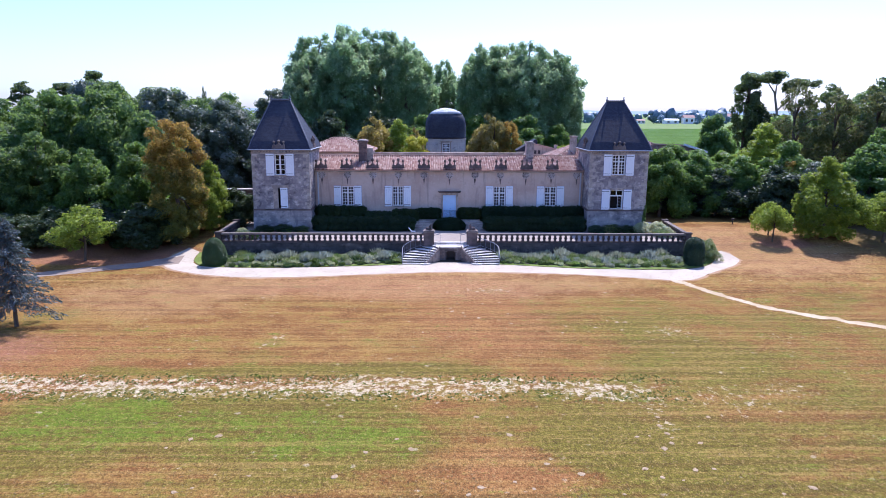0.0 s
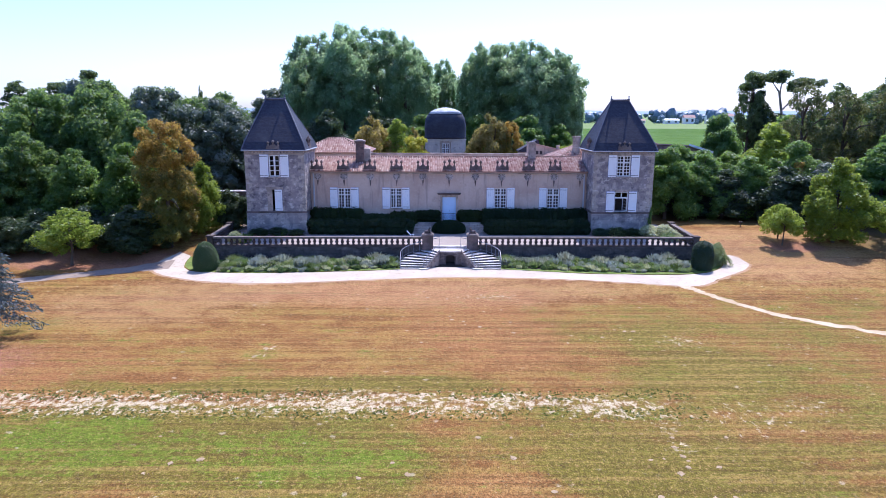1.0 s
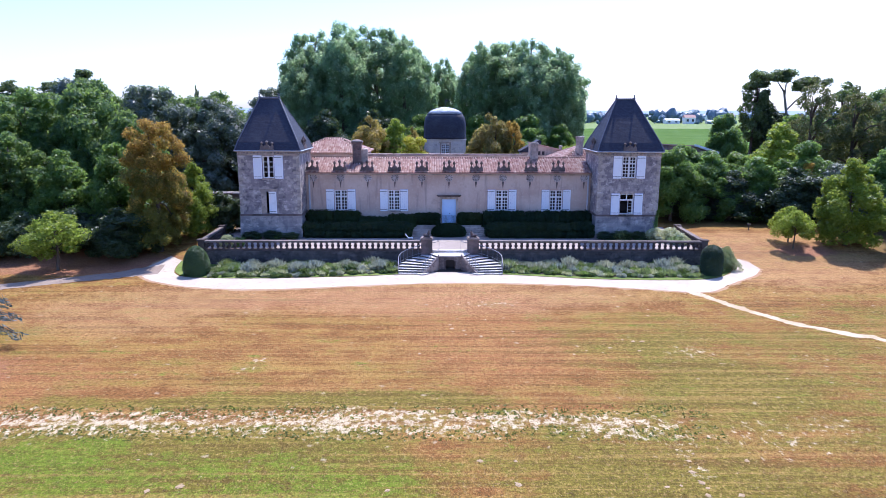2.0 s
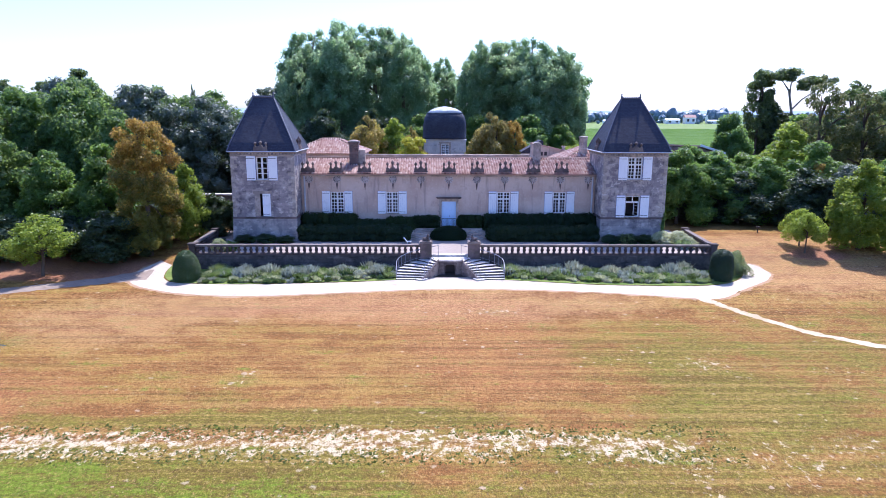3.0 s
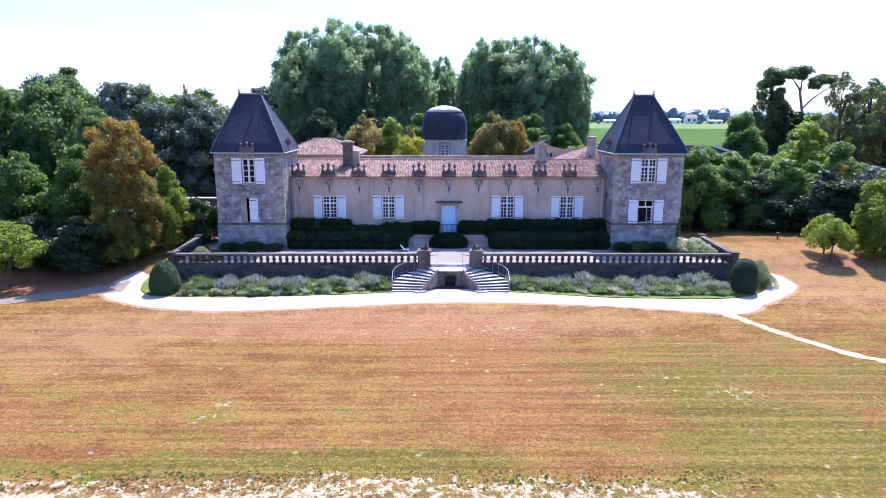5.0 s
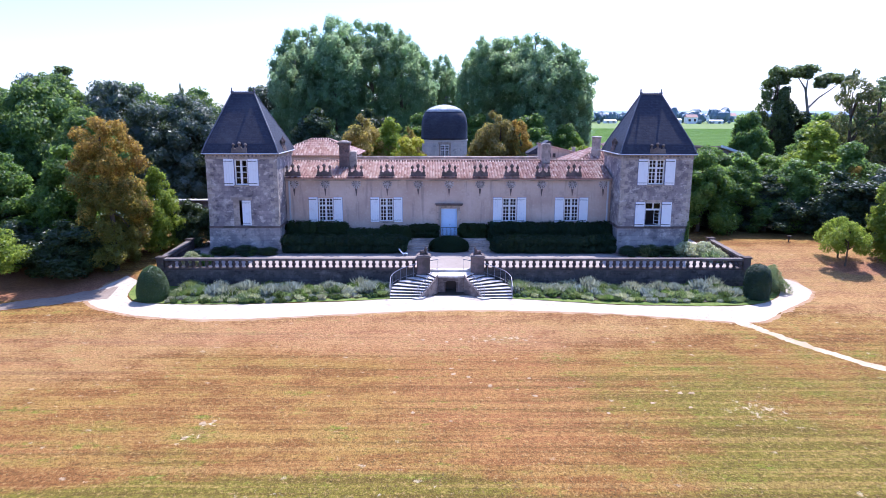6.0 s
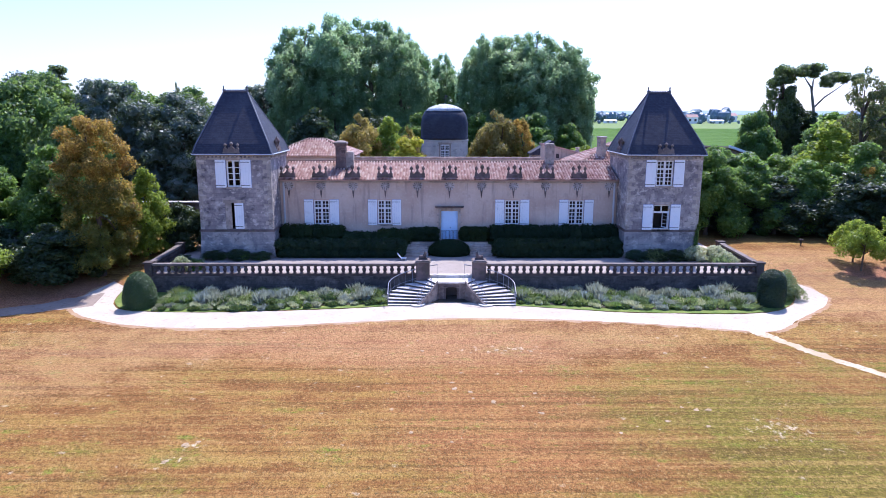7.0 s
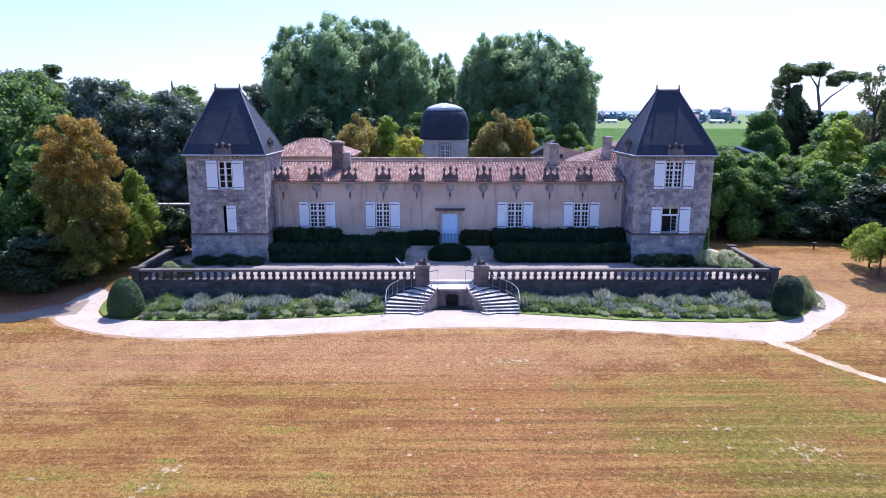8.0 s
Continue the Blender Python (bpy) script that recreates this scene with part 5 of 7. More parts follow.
def make_rear():
    hip_house("rear_wing", -18.4, -9.9, 11.2, 18.0, 9.62, 11.25, "low rear wing with a hipped tile roof")
    hip_house("rear_wing", 12.6, 18.6, 6.2, 14.0, 9.05, 10.55, "low rear wing with a hipped tile roof", ASHLAR)
    hip_house("rear_range", -20.6, -16.2, 19.0, 36.0, 8.2, 9.6, "long rear range with a tile roof", PLASTER)
    t = thing("tall_chimney", (15.15, 7.9, 8.8), "tall round pale stone chimney behind the roof", "chimney")
    part("shaft", Shape().lathe([(0.50, 0), (0.47, 1.6), (0.52, 1.62), (0.52, 1.74), (0.44, 1.76), (0.45, 2.85), (0.52, 2.9), (0.52, 3.05), (0.40, 3.06)], 12, (15.15, 7.9, 8.8)), TRIM, t, smooth=False)
    # gabled wing wall with its sloping tiled coping
    t = thing("gabled_wing", (13.0, 14.6, 1.9), "cream gabled wing with a sloping tiled edge", "outbuilding", "rear wings")
    part("wall", Shape().prism([(10.2, 1.6), (16.4, 1.6), (16.4, 9.4), (10.6, 10.75), (10.2, 10.75)], 14.3, 14.8), PLASTER, t)
    part("coping", Shape().prism([(10.1, 10.75), (16.5, 9.30), (16.5, 9.46), (10.1, 10.93)], 14.1, 15.0), TILE, t)
    part("wall", Shape().box(10.2, 16.4, 14.8, 20.0, 1.6, 9.2), PLASTER, t)
    part("chimney_pot", Shape().lathe([(0.22, 0), (0.2, 0.5), (0.26, 0.55), (0.24, 0.66)], 8, (14.2, 14.5, 9.8)).box(14.0, 14.4, 14.3, 14.7, 9.5, 9.85), TRIM, t)
    v = Shape()
    for x in (11.5, 12.0):
        v.box(x - 0.16, x + 0.16, 14.26, 14.34, 9.3, 9.75)
    part("vent", v, DARKWOOD, t, "small dark attic openings")
    # slate-grey shed roof by the court
    t = thing("slate_shed", (10.9, 19.0, 1.9), "grey slate lean-to beside the court", "outbuilding")
    part("wall", Shape().box(9.7, 12.1, 18.0, 20.0, 1.6, 9.4), TRIM, t)
    part("roof", Shape().prism([(9.5, 9.4), (12.25, 9.4), (12.25, 10.9), (12.0, 11.0), (9.5, 9.55)], 17.8, 20.2), SLATE, t)
    # farmhouse beyond the east shrubbery
    hip_house("farm_building", 25.5, 36.0, 40.0, 47.0, 9.1, 10.7, "distant farm building with a brown tile roof")
    # garden wall west of the house
    t = thing("garden_wall", (-26.5, 10.2, 1.9), "old garden wall with a pale coping", "wall")
    part("wall", Shape().box(-33.0, -21.2, 10.0, 10.4, 1.6, 4.9), RUBBLE, t)
    part("coping", Shape().box(-33.1, -21.2, 9.9, 10.5, 4.9, 5.05), STEPSTONE, t, "pale sunlit coping")


make_main()
make_tower("west_tower", -21.05, -14.98, -3.0, 3.05, (-19.36, -17.38), [
    {"hole": (-18.62, -17.50, 8.02, 10.22), "kind": "window", "cols": 2, "rows": (4,), "paint": CREAM, "leaf": 0.86},
    {"hole": (-18.92, -17.38, 4.46, 6.68), "kind": "ajar"}], True)
make_tower("east_tower", 14.83, 21.02, -2.95, 3.05, (17.02, 18.86), [
    {"hole": (17.2, 18.6, 8.12, 10.26), "kind": "window", "cols": 4, "rows": (2, 4), "paint": CREAM, "leaf": 0.86},
    {"hole": (17.14, 18.54, 4.46, 6.52), "kind": "open", "leaf": 0.84}], False)
make_dome()
make_rear()


# ---- perron before the door ----
def make_perron():
    t = thing("door_steps", (-0.05, -1.2, TOP), "stone perron with side steps before the door", "steps")
    part("landing", Shape().box(-3.5, 3.3, -1.15, -0.02, TOP - 0.1, 2.96), TRIM, t)
    for x0, x1 in ((-3.9, -1.95), (1.65, 3.6)):
        for i in range(5):
            y = -1.15 - 0.30 * (5 - i)
            part("step", Shape().box(x0, x1, y, -1.15 - 0.3 * (4 - i), TOP - 0.1, TOP + 0.155 * (i + 1)), TRIM, t)
    return t


make_perron()


def make_lounger():
    t = thing("deck_chair", (-4.1, -4.2, TOP), "small white slatted garden seat tilted beside the steps", "chair")
    s = Shape()
    for i in range(5):
        s.box(-4.15, -3.72, -4.40 + 0.09 * i, -4.33 + 0.09 * i, TOP + 0.18, TOP + 0.21)
    part("seat", s, WHITE, t)
    m = Matrix.Translation((-4.15, -4.2, TOP + 0.20)) @ Matrix.Rotation(radians(-40), 4, "Y")
    s = Shape()
    for i in range(5):
        s.box(-0.02, 0.015, -0.20 + 0.09 * i, -0.13 + 0.09 * i, 0.0, 0.50, m)
    part("backrest", s, WHITE, t)
    for x in (-4.1, -3.77):
        for y in (-4.37, -4.0):
            part("leg", Shape().box(x - 0.02, x + 0.02, y - 0.02, y + 0.02, TOP, TOP + 0.18), WHITE, t)


make_lounger()


# ---- plants ----
_ico = bmesh.new()
bmesh.ops.create_icosphere(_ico, subdivisions=2, radius=1.0)
ICO_V = np.array([v.co[:] for v in _ico.verts])
ICO_F = np.array([[v.index for v in f.verts] for f in _ico.faces])
_ico.free()


def spread(rng, n):
    d = rng.normal(size=(n, 3))
    return d / np.linalg.norm(d, axis=1, keepdims=True)


def leaves(rng, blobs, n, size, wild=1.5, up=0.35, inner=0.70, shell=(0.72, 1.22), slim=0.62, corners=4):
    """Leaf quads on the outer skins of a crown's clumps; blobs are rows of centre and radii."""
    w = blobs[:, 3] * blobs[:, 5]
    pick = rng.choice(len(blobs), size=int(n * 2.6), p=w / w.sum())
    d = spread(rng, len(pick))
    p = blobs[pick, :3] + d * blobs[pick, 3:] * rng.uniform(*shell, size=(len(pick), 1))
    keep = np.ones(len(p), bool)
    for b in blobs:
        keep &= (((p - b[:3]) / b[3:]) ** 2).sum(1) > inner ** 2
    p, d = p[keep][:n], d[keep][:n]
    nor = d + rng.normal(size=d.shape) * wild + np.array([0, 0, up])
    nor /= np.linalg.norm(nor, axis=1, keepdims=True)
    a = np.cross(nor, rng.normal(size=d.shape))
    a /= np.linalg.norm(a, axis=1, keepdims=True) + 1e-9
    b = np.cross(nor, a)
    s = (size * rng.uniform(0.6, 1.35, size=(len(p), 1)))
    if corners == 3:
        return np.stack([p - a * s, p + a * s * 0.55 - b * s * slim, p + a * s * 0.7 + b * s * slim], 1).reshape(-1, 3)
    return np.stack([p - a * s, p - b * s * slim, p + a * s, p + b * s * slim], 1).reshape(-1, 3)


def cores(rng, blobs, k=0.8):
    """Rough inner bodies of the clumps, so that a crown is not hollow."""
    v, f = [], []
    for i, b in enumerate(blobs):
        q = ICO_V * (1 + rng.normal(size=(len(ICO_V), 1)) * 0.09)
        v.append(b[:3] + q * b[3:] * k)
        f.append(ICO_F + i * len(ICO_V))
    return np.concatenate(v), np.concatenate(f)


def leaf_mesh(name, material, quads, core=None, corners=4):
    """One mesh of separate leaves, with the inner bodies if there are any."""
    faces = np.arange(len(quads) // corners * corners).reshape(-1, corners).tolist()
    v = quads
    if core is not None:
        faces += (core[1] + len(quads)).tolist()
        v = np.concatenate([quads, core[0]])
    me = bpy.data.meshes.new(name)
    me.from_pydata(v.tolist(), [], faces)
    me.materials.append(material)
    me.update()
    return me


def crown_blobs(rng, r, z0, z1, n, shape="round", clump=0.36, uneven=1.0):
    """Clumps set about an envelope of radius r between the heights z0 and z1."""
    out = []
    h = z1 - z0
    ph = rng.uniform(0, 6.28, 4)
    for i in range(n):
        k = (i + 0.5) / n
        a = i * 2.39996 + rng.uniform(-0.5, 0.5)
        if shape == "round":
            q = math.sin(math.pi * (0.10 + 0.84 * k)) ** 0.6
        elif shape == "egg":
            q = math.sin(math.pi * (0.16 + 0.80 * k) ** 0.8) ** 0.75
        elif shape == "column":
            q = min(1.0, 2.6 * (1 - k)) ** 0.6 * (0.75 + 0.25 * min(1, 4 * k))
        elif shape == "broad":
            q = 0.88 + 0.12 * k if k < 0.5 else math.sqrt(max(0.04, 1 - ((k - 0.5) / 0.5) ** 2.6))
        elif shape == "full":
            q = 0.90 + 0.10 * k if k < 0.5 else max(0.05, 1 - ((k - 0.5) / 0.5) ** 3.2) ** 0.5
        elif shape == "dome":
            q = math.sqrt(max(0.05, 1 - k ** 2.2))
        elif shape == "cone":
            q = 1.02 - 0.9 * k
        else:
            q = 1.0
        q *= 1 + uneven * (0.13 * math.sin(2 * a + ph[0] + 2.2 * k) + 0.10 * math.sin(3 * a + ph[1] - 4 * k) + 0.07 * math.sin(5 * a + ph[2] + 7 * k))
        c = clump * r * rng.uniform(0.65, 1.25) * (0.55 + 0.45 * min(q, 1.1))
        d = max(0.0, q * r - c * 0.75) * math.sqrt(rng.uniform(0.35, 1.0))
        z = z0 + c * 0.6 + (h - c * 1.4) * k * (0.93 + 0.07 * math.sin(2 * a + ph[3])) + rng.normal() * 0.03 * h
        out.append((d * math.cos(a), d * math.sin(a), z, c, c, c * rng.uniform(0.75, 1.05)))
    # smaller sprays that break the outline
    for c in list(out):
        for _ in range(3):
            d = spread(rng, 1)[0]
            d[2] = abs(d[2]) * 0.9 - 0.15
            k = c[3] * rng.uniform(0.22, 0.50)
            g = rng.uniform(0.9, 1.15)
            out.append((c[0] + d[0] * c[3] * g, c[1] + d[1] * c[3] * g, c[2] + d[2] * c[5] * g, k, k, k * rng.uniform(0.6, 1.0)))
    return np.array(out)


def trunk_shape(rng, h, r, blobs, limbs=6, fork=0.35, lean=0.03):
    """A tapered, slightly bent trunk with limbs into the crown."""
    s = Shape()
    bend = [(rng.normal() * lean * h, rng.normal() * lean * h) for _ in range(3)]
    pts = [(0, 0, -0.3), (0, 0, 0.05 * h), (bend[0][0] * 0.4, bend[0][1] * 0.4, 0.3 * h), (bend[1][0] * 0.7, bend[1][1] * 0.7, 0.6 * h), (bend[1][0], bend[1][1], 0.86 * h)]
    s.tube(pts, [1.35 * r, r, 0.82 * r, 0.55 * r, 0.15 * r], 8)
    for b in sorted(blobs.tolist(), key=lambda q: q[2])[::max(1, len(blobs) // limbs)]:
        z = max(fork * h * rng.uniform(0.8, 1.2), min(b[2] - 0.12 * h, 0.7 * h))
        k = min(1, z / (0.6 * h))
        st = Vector((bend[1][0] * 0.7 * k, bend[1][1] * 0.7 * k, z))
        en = Vector(b[:3])
        mid = st.lerp(en, 0.55) + Vector((0, 0, 0.04 * h))
        s.tube([st, mid, en], [0.38 * r, 0.25 * r, 0.08 * r], 6)
    return s


SPECIES = {}


def species(key, seed, r, h, z0, clumps, n, size, leaf, bark=None, shape="round", clump=0.36, trunk=0.3, wild=1.5, up=0.35, core=0.55, slim=0.62, limbs=6, droop=False, corners=3, uneven=1.0):
    rng = np.random.default_rng(seed)
    blobs = crown_blobs(rng, r, z0, h, clumps, shape, clump, uneven)
    if droop:
        blobs[:, 5] *= 1.25
    blobs[:, 2] += h - (blobs[:, 2] + blobs[:, 5]).max()
    quads = leaves(rng, blobs, n, size, wild, up, slim=slim, corners=corners)
    crown = leaf_mesh("crown", leaf, quads, cores(rng, blobs[:clumps], core) if core else None, corners)
    tr = trunk_shape(rng, h, trunk, blobs, limbs).mesh("trunk", bark or BARK, smooth=True)
    SPECIES[key] = (tr, crown, r, h)


def tree(key, x, y, h, r, label, group="", turn=None, name="tree", category="tree", z=None):
    """A tree of a kind at a place, h metres high and r wide."""
    tr, crown, r0, h0 = SPECIES[key]
    ground = land(x, y) if z is None else z
    t = thing(name, (x, y, ground), label, category, group)
    t.rotation_euler = (0, 0, turn if turn is not None else (x * 1.7 + y * 2.3) % 6.28)
    t.scale = (r / r0, r / r0, h / h0)
    for nm, me in (("trunk", tr), ("crown", crown)):
        o = new(nm, me)
        o.parent = t
    return t


species("oak_a", 11, 6.0, 16.0, 0.8, 60, 26000, 0.20, LEAF_OAK, trunk=0.4, clump=0.27, core=0.74, wild=0.75, slim=0.7)
species("oak_b", 12, 6.0, 16.0, 0.8, 66, 26000, 0.20, LEAF_OAK, trunk=0.4, shape="egg", clump=0.26, core=0.74, wild=0.75, slim=0.7)
species("oak_c", 13, 5.0, 16.0, 0.8, 60, 24000, 0.19, LEAF_OAK, trunk=0.35, shape="broad", clump=0.28, core=0.74, wild=0.75, slim=0.7)
species("holm_a", 14, 7.0, 15.0, 0.6, 84, 30000, 0.175, LEAF_HOLM, trunk=0.5, shape="dome", clump=0.22, wild=0.7, core=0.74)
species("holm_b", 15, 6.0, 15.0, 0.8, 70, 25000, 0.175, LEAF_HOLM, trunk=0.45, shape="round", clump=0.25, wild=0.7, core=0.74)
species("plane_a", 16, 9.0, 32.0, 2.0, 230, 50000, 0.27, LEAF_PLANE, PALEBARK, "full", 0.165, 0.7, droop=True, uneven=0.5, core=0.6, wild=0.9)
species("plane_b", 17, 9.0, 30.0, 2.0, 210, 46000, 0.27, LEAF_PLANE, PALEBARK, "full", 0.165, 0.7, droop=True, uneven=0.5, core=0.6, wild=0.9)
species("plane_c", 31, 9.0, 30.0, 2.0, 220, 48000, 0.27, LEAF_PLANE, PALEBARK, "full", 0.165, 0.7, droop=True, uneven=0.5, core=0.6, wild=0.9)
species("lime", 18, 3.0, 7.0, 1.5, 30, 8000, 0.13, LEAF_LIME, trunk=0.13, clump=0.26, core=0.0, limbs=14, wild=0.9, uneven=1.7)
species("parasol", 33, 3.0, 6.0, 1.6, 30, 7000, 0.14, LEAF_LIME, trunk=0.12, shape="dome", clump=0.26, core=0.0, limbs=14, wild=0.9, uneven=1.6)
species("lime_tall", 19, 3.4, 10.0, 0.3, 60, 18000, 0.15, LEAF_LIME, trunk=0.18, shape="egg", clump=0.25, core=0.5, wild=0.9, uneven=1.4)
species("rust", 20, 3.3, 13.0, 0.5, 100, 40000, 0.105, LEAF_RUST, trunk=0.26, shape="full", clump=0.22, core=0.6, uneven=0.5, wild=1.0)
species("bronze", 21, 3.5, 12.0, 1.0, 56, 17000, 0.17, LEAF_BRONZE, trunk=0.25, shape="broad", clump=0.26, core=0.66, wild=0.8)
species("airy_bronze", 29, 4.0, 14.0, 1.5, 80, 16000, 0.15, LEAF_OLIVE, shape="egg", clump=0.19, trunk=0.3, core=0.0, limbs=20, wild=0.9, uneven=1.6)
species("gold", 22, 2.0, 8.0, 0.6, 30, 7000, 0.16, LEAF_GOLD, trunk=0.15, shape="round", clump=0.32, core=0.6, wild=0.9)
species("thicket", 34, 4.5, 11.0, 0.2, 56, 21000, 0.175, LEAF_THICKET, trunk=0.25, shape="dome", clump=0.27, core=0.74, wild=0.75, slim=0.7)
species("thicket_tall", 35, 4.5, 12.0, 0.2, 56, 21000, 0.175, LEAF_THICKET, trunk=0.25, shape="egg", clump=0.27, core=0.74, wild=0.75, slim=0.7)
species("dark", 23, 4.0, 10.0, 0.2, 42, 14000, 0.2, LEAF_DARK, trunk=0.25, shape="dome", clump=0.29, core=0.72, wild=0.8)
species("shrub", 24, 2.5, 4.5, 0.1, 30, 8000, 0.12, LEAF_OAK, trunk=0.08, shape="dome", clump=0.32, core=0.7, wild=0.8)
species("shrub_light", 25, 2.5, 4.5, 0.1, 30, 8000, 0.12, LEAF_LIME, trunk=0.08, shape="dome", clump=0.32, core=0.7, wild=0.8)
species("hydrangea", 37, 1.3, 1.3, 0.05, 34, 7000, 0.055, PETAL, trunk=0.05, shape="dome", clump=0.24, core=0.5)
species("shrub_dark", 26, 2.0, 4.0, 0.1, 26, 8000, 0.1, LEAF_DARK, trunk=0.08, shape="dome", clump=0.34, core=0.7, wild=0.8)

WOOD = "woodland round the park"
OAKL = ("tall leafy oak with a dark shaded crown", "dense green deciduous tree at the wood's edge", "broad oak with sunlit upper leaves")
west = [("oak_c", -44.5, -1.5, 10.6, 3.6), ("oak_a", -50.5, -3.0, 10.5, 4.6), ("oak_b", -58.0, -6.0, 11.5, 4.6), ("oak_a", -66.0, -9.0, 12.0, 5.4), ("oak_b", -75.0, -12.0, 13.0, 6.0),
        ("oak_b", -35.5, 5.0, 12.6, 4.2), ("thicket_tall", -33.6, -2.4, 9.6, 3.6), ("thicket_tall", -38.6, -2.6, 9.0, 3.6), ("oak_a", -41.0, 7.0, 15.2, 4.9), ("oak_c", -47.5, 8.0, 15.0, 5.2), ("oak_b", -54.5, 6.0, 14.0, 5.4), ("oak_a", -62.0, 4.0, 13.6, 5.8), ("oak_b", -71.0, 2.0, 13.4, 6.2),
        ("holm_b", -38.8, 20.0, 15.7, 6.0), ("oak_a", -46.5, 20.0, 16.7, 6.0), ("oak_b", -54.0, 19.0, 15.4, 5.6), ("oak_c", -61.5, 18.0, 14.6, 6.2), ("oak_a", -70.0, 16.0, 13.8, 6.4), ("oak_b", -80.0, 14.0, 13.0, 6.8),
        ("oak_b", -36.0, 38.0, 15.6, 6.0), ("oak_a", -46.0, 38.0, 16.4, 6.2), ("holm_b", -56.0, 36.0, 17.2, 6.2), ("oak_b", -66.0, 36.0, 14.4, 6.2), ("oak_a", -77.0, 35.0, 14.0, 6.6), ("oak_b", -89.0, 33.0, 13.4, 7.0),
        ("oak_a", -48.0, 62.0, 15.4, 6.6), ("oak_b", -58.0, 60.0, 17.0, 6.6), ("oak_c", -69.0, 60.0, 18.6, 6.4), ("oak_a", -80.0, 60.0, 15.4, 7.0), ("oak_b", -92.0, 58.0, 14.2, 7.4)]
for i, (k, x, y, h, r) in enumerate(west):
    tree(k, x, y, h, r, OAKL[i % 3] if "holm" not in k else "grey-green holm oak with a dense rounded crown", WOOD)
tree("holm_a", -30.6, 19.5, 14.4, 7.2, "large silvery grey-green holm oak behind the tower", WOOD)
tree("holm_a", -26.0, 27.0, 11.5, 6.0, "silvery grey-green holm oak behind the garden wall", WOOD)
tree("rust", -28.0, -6.2, 12.6, 3.0, "rusty orange horse chestnut scorched by drought", WOOD)
tree("lime_tall", -26.2, -1.6, 7.6, 2.3, "light green young tree beside the tower", WOOD)
tree("lime", -35.2, -11.2, 5.3, 3.1, "small spreading light green tree on the dry grass", "park trees")
tree("dark", -31.2, -7.4, 4.6, 3.3, "low spreading dark tree beside the chestnut", WOOD)
tree("shrub_dark", -23.8, 0.6, 4.3, 2.2, "dark evergreen shrub against the tower", name="shrub", category="shrub")
tree("shrub_dark", -31.4, -3.8, 3.6, 2.4, "dark green shrub under the chestnut", name="shrub", category="shrub")
tree("shrub_dark", -34.4, -3.0, 4.2, 2.8, "dark green shrub at the wood's edge", name="shrub", category="shrub")
for x, y, h, r in ((-40.0, -6.6, 4.0, 3.0), (-45.5, -8.0, 4.0, 3.0), (-50.5, -9.5, 3.6, 3.0), (-36.2, -6.0, 4.2, 2.8), (-42.8, -7.6, 3.4, 2.6), (-33.0, -6.2, 3.6, 2.4), (-37.0, 0.0, 5.0, 2.8), (-38.2, -3.4, 3.6, 2.4), (-29.6, -1.0, 4.0, 2.6)):
    tree("shrub_dark", x, y, h, r, "dark undergrowth bush at the wood's edge", "undergrowth", name="shrub", category="shrub")

east = [("thicket", 26.3, 8.0, 8.6, 3.6), ("thicket_tall", 31.0, 9.5, 7.8, 3.8), ("dark", 28.5, 11.0, 5.4, 3.4), ("dark", 33.5, 8.4, 6.0, 3.6), ("thicket_tall", 36.5, 9.0, 7.6, 3.8), ("dark", 39.5, 5.6, 6.6, 3.8),
        ("holm_b", 44.0, 4.6, 7.0, 4.0), ("thicket", 42.5, 9.0, 9.4, 4.4), ("thicket_tall", 49.0, 3.0, 9.4, 4.6), ("thicket_tall", 52.0, 6.5, 11.0, 4.4), ("thicket_tall", 56.5, 1.0, 12.4, 5.0), ("oak_a", 64.0, -2.0, 14.0, 5.8), ("oak_b", 73.0, -5.0, 14.0, 6.4),
        ("thicket", 37.5, 17.0, 7.6, 4.0), ("lime_tall", 42.2, 15.0, 11.4, 5.0), ("rust", 41.6, 7.0, 7.2, 1.7), ("airy_bronze", 47.8, 18.0, 17.2, 4.2), ("airy_bronze", 52.8, 17.0, 16.0, 3.8), ("airy_bronze", 57.2, 16.0, 16.4, 4.6), ("oak_b", 65.5, 13.0, 15.5, 5.8), ("oak_a", 75.0, 10.0, 15.0, 6.4),
        ("thicket", 33.4, 16.4, 7.9, 4.2), ("thicket_tall", 37.6, 21.0, 6.6, 3.4), ("thicket", 30.8, 17.2, 8.6, 3.2), ("thicket_tall", 34.8, 18.6, 7.7, 3.2), ("thicket", 44.8, 38.0, 12.6, 3.9), ("thicket_tall", 56.5, 40.0, 12.4, 6.0), ("thicket_tall", 65.5, 38.0, 14.0, 5.4), ("oak_a", 74.5, 38.0, 17.2, 6.2), ("oak_c", 84.5, 36.0, 16.5, 6.2), ("oak_b", 95.0, 34.0, 16.0, 7.0),
        ("oak_a", 82.0, 58.0, 17.0, 6.6), ("oak_b", 93.0, 56.0, 17.5, 7.0), ("oak_a", 105.0, 54.0, 17.5, 7.5), ("oak_c", 86.0, 20.0, 15.5, 6.5)]
for i, (k, x, y, h, r) in enumerate(east):
    lab = {"thicket": "dense dark green shrubbery beside the house", "thicket_tall": "dense dark green tree in the shrubbery", "dark": "dark shaded evergreen shrubbery by the house", "airy_bronze": "thin bronze-tinged tree open to the sky", "rust": "small rust-brown bush in the shrubbery", "lime_tall": "light green feathery tree above the shrubbery"}.get(k)
    tree(k, x, y, h, r, lab or ("grey-green holm oak with a dense rounded crown" if "holm" in k else OAKL[i % 3]), WOOD)
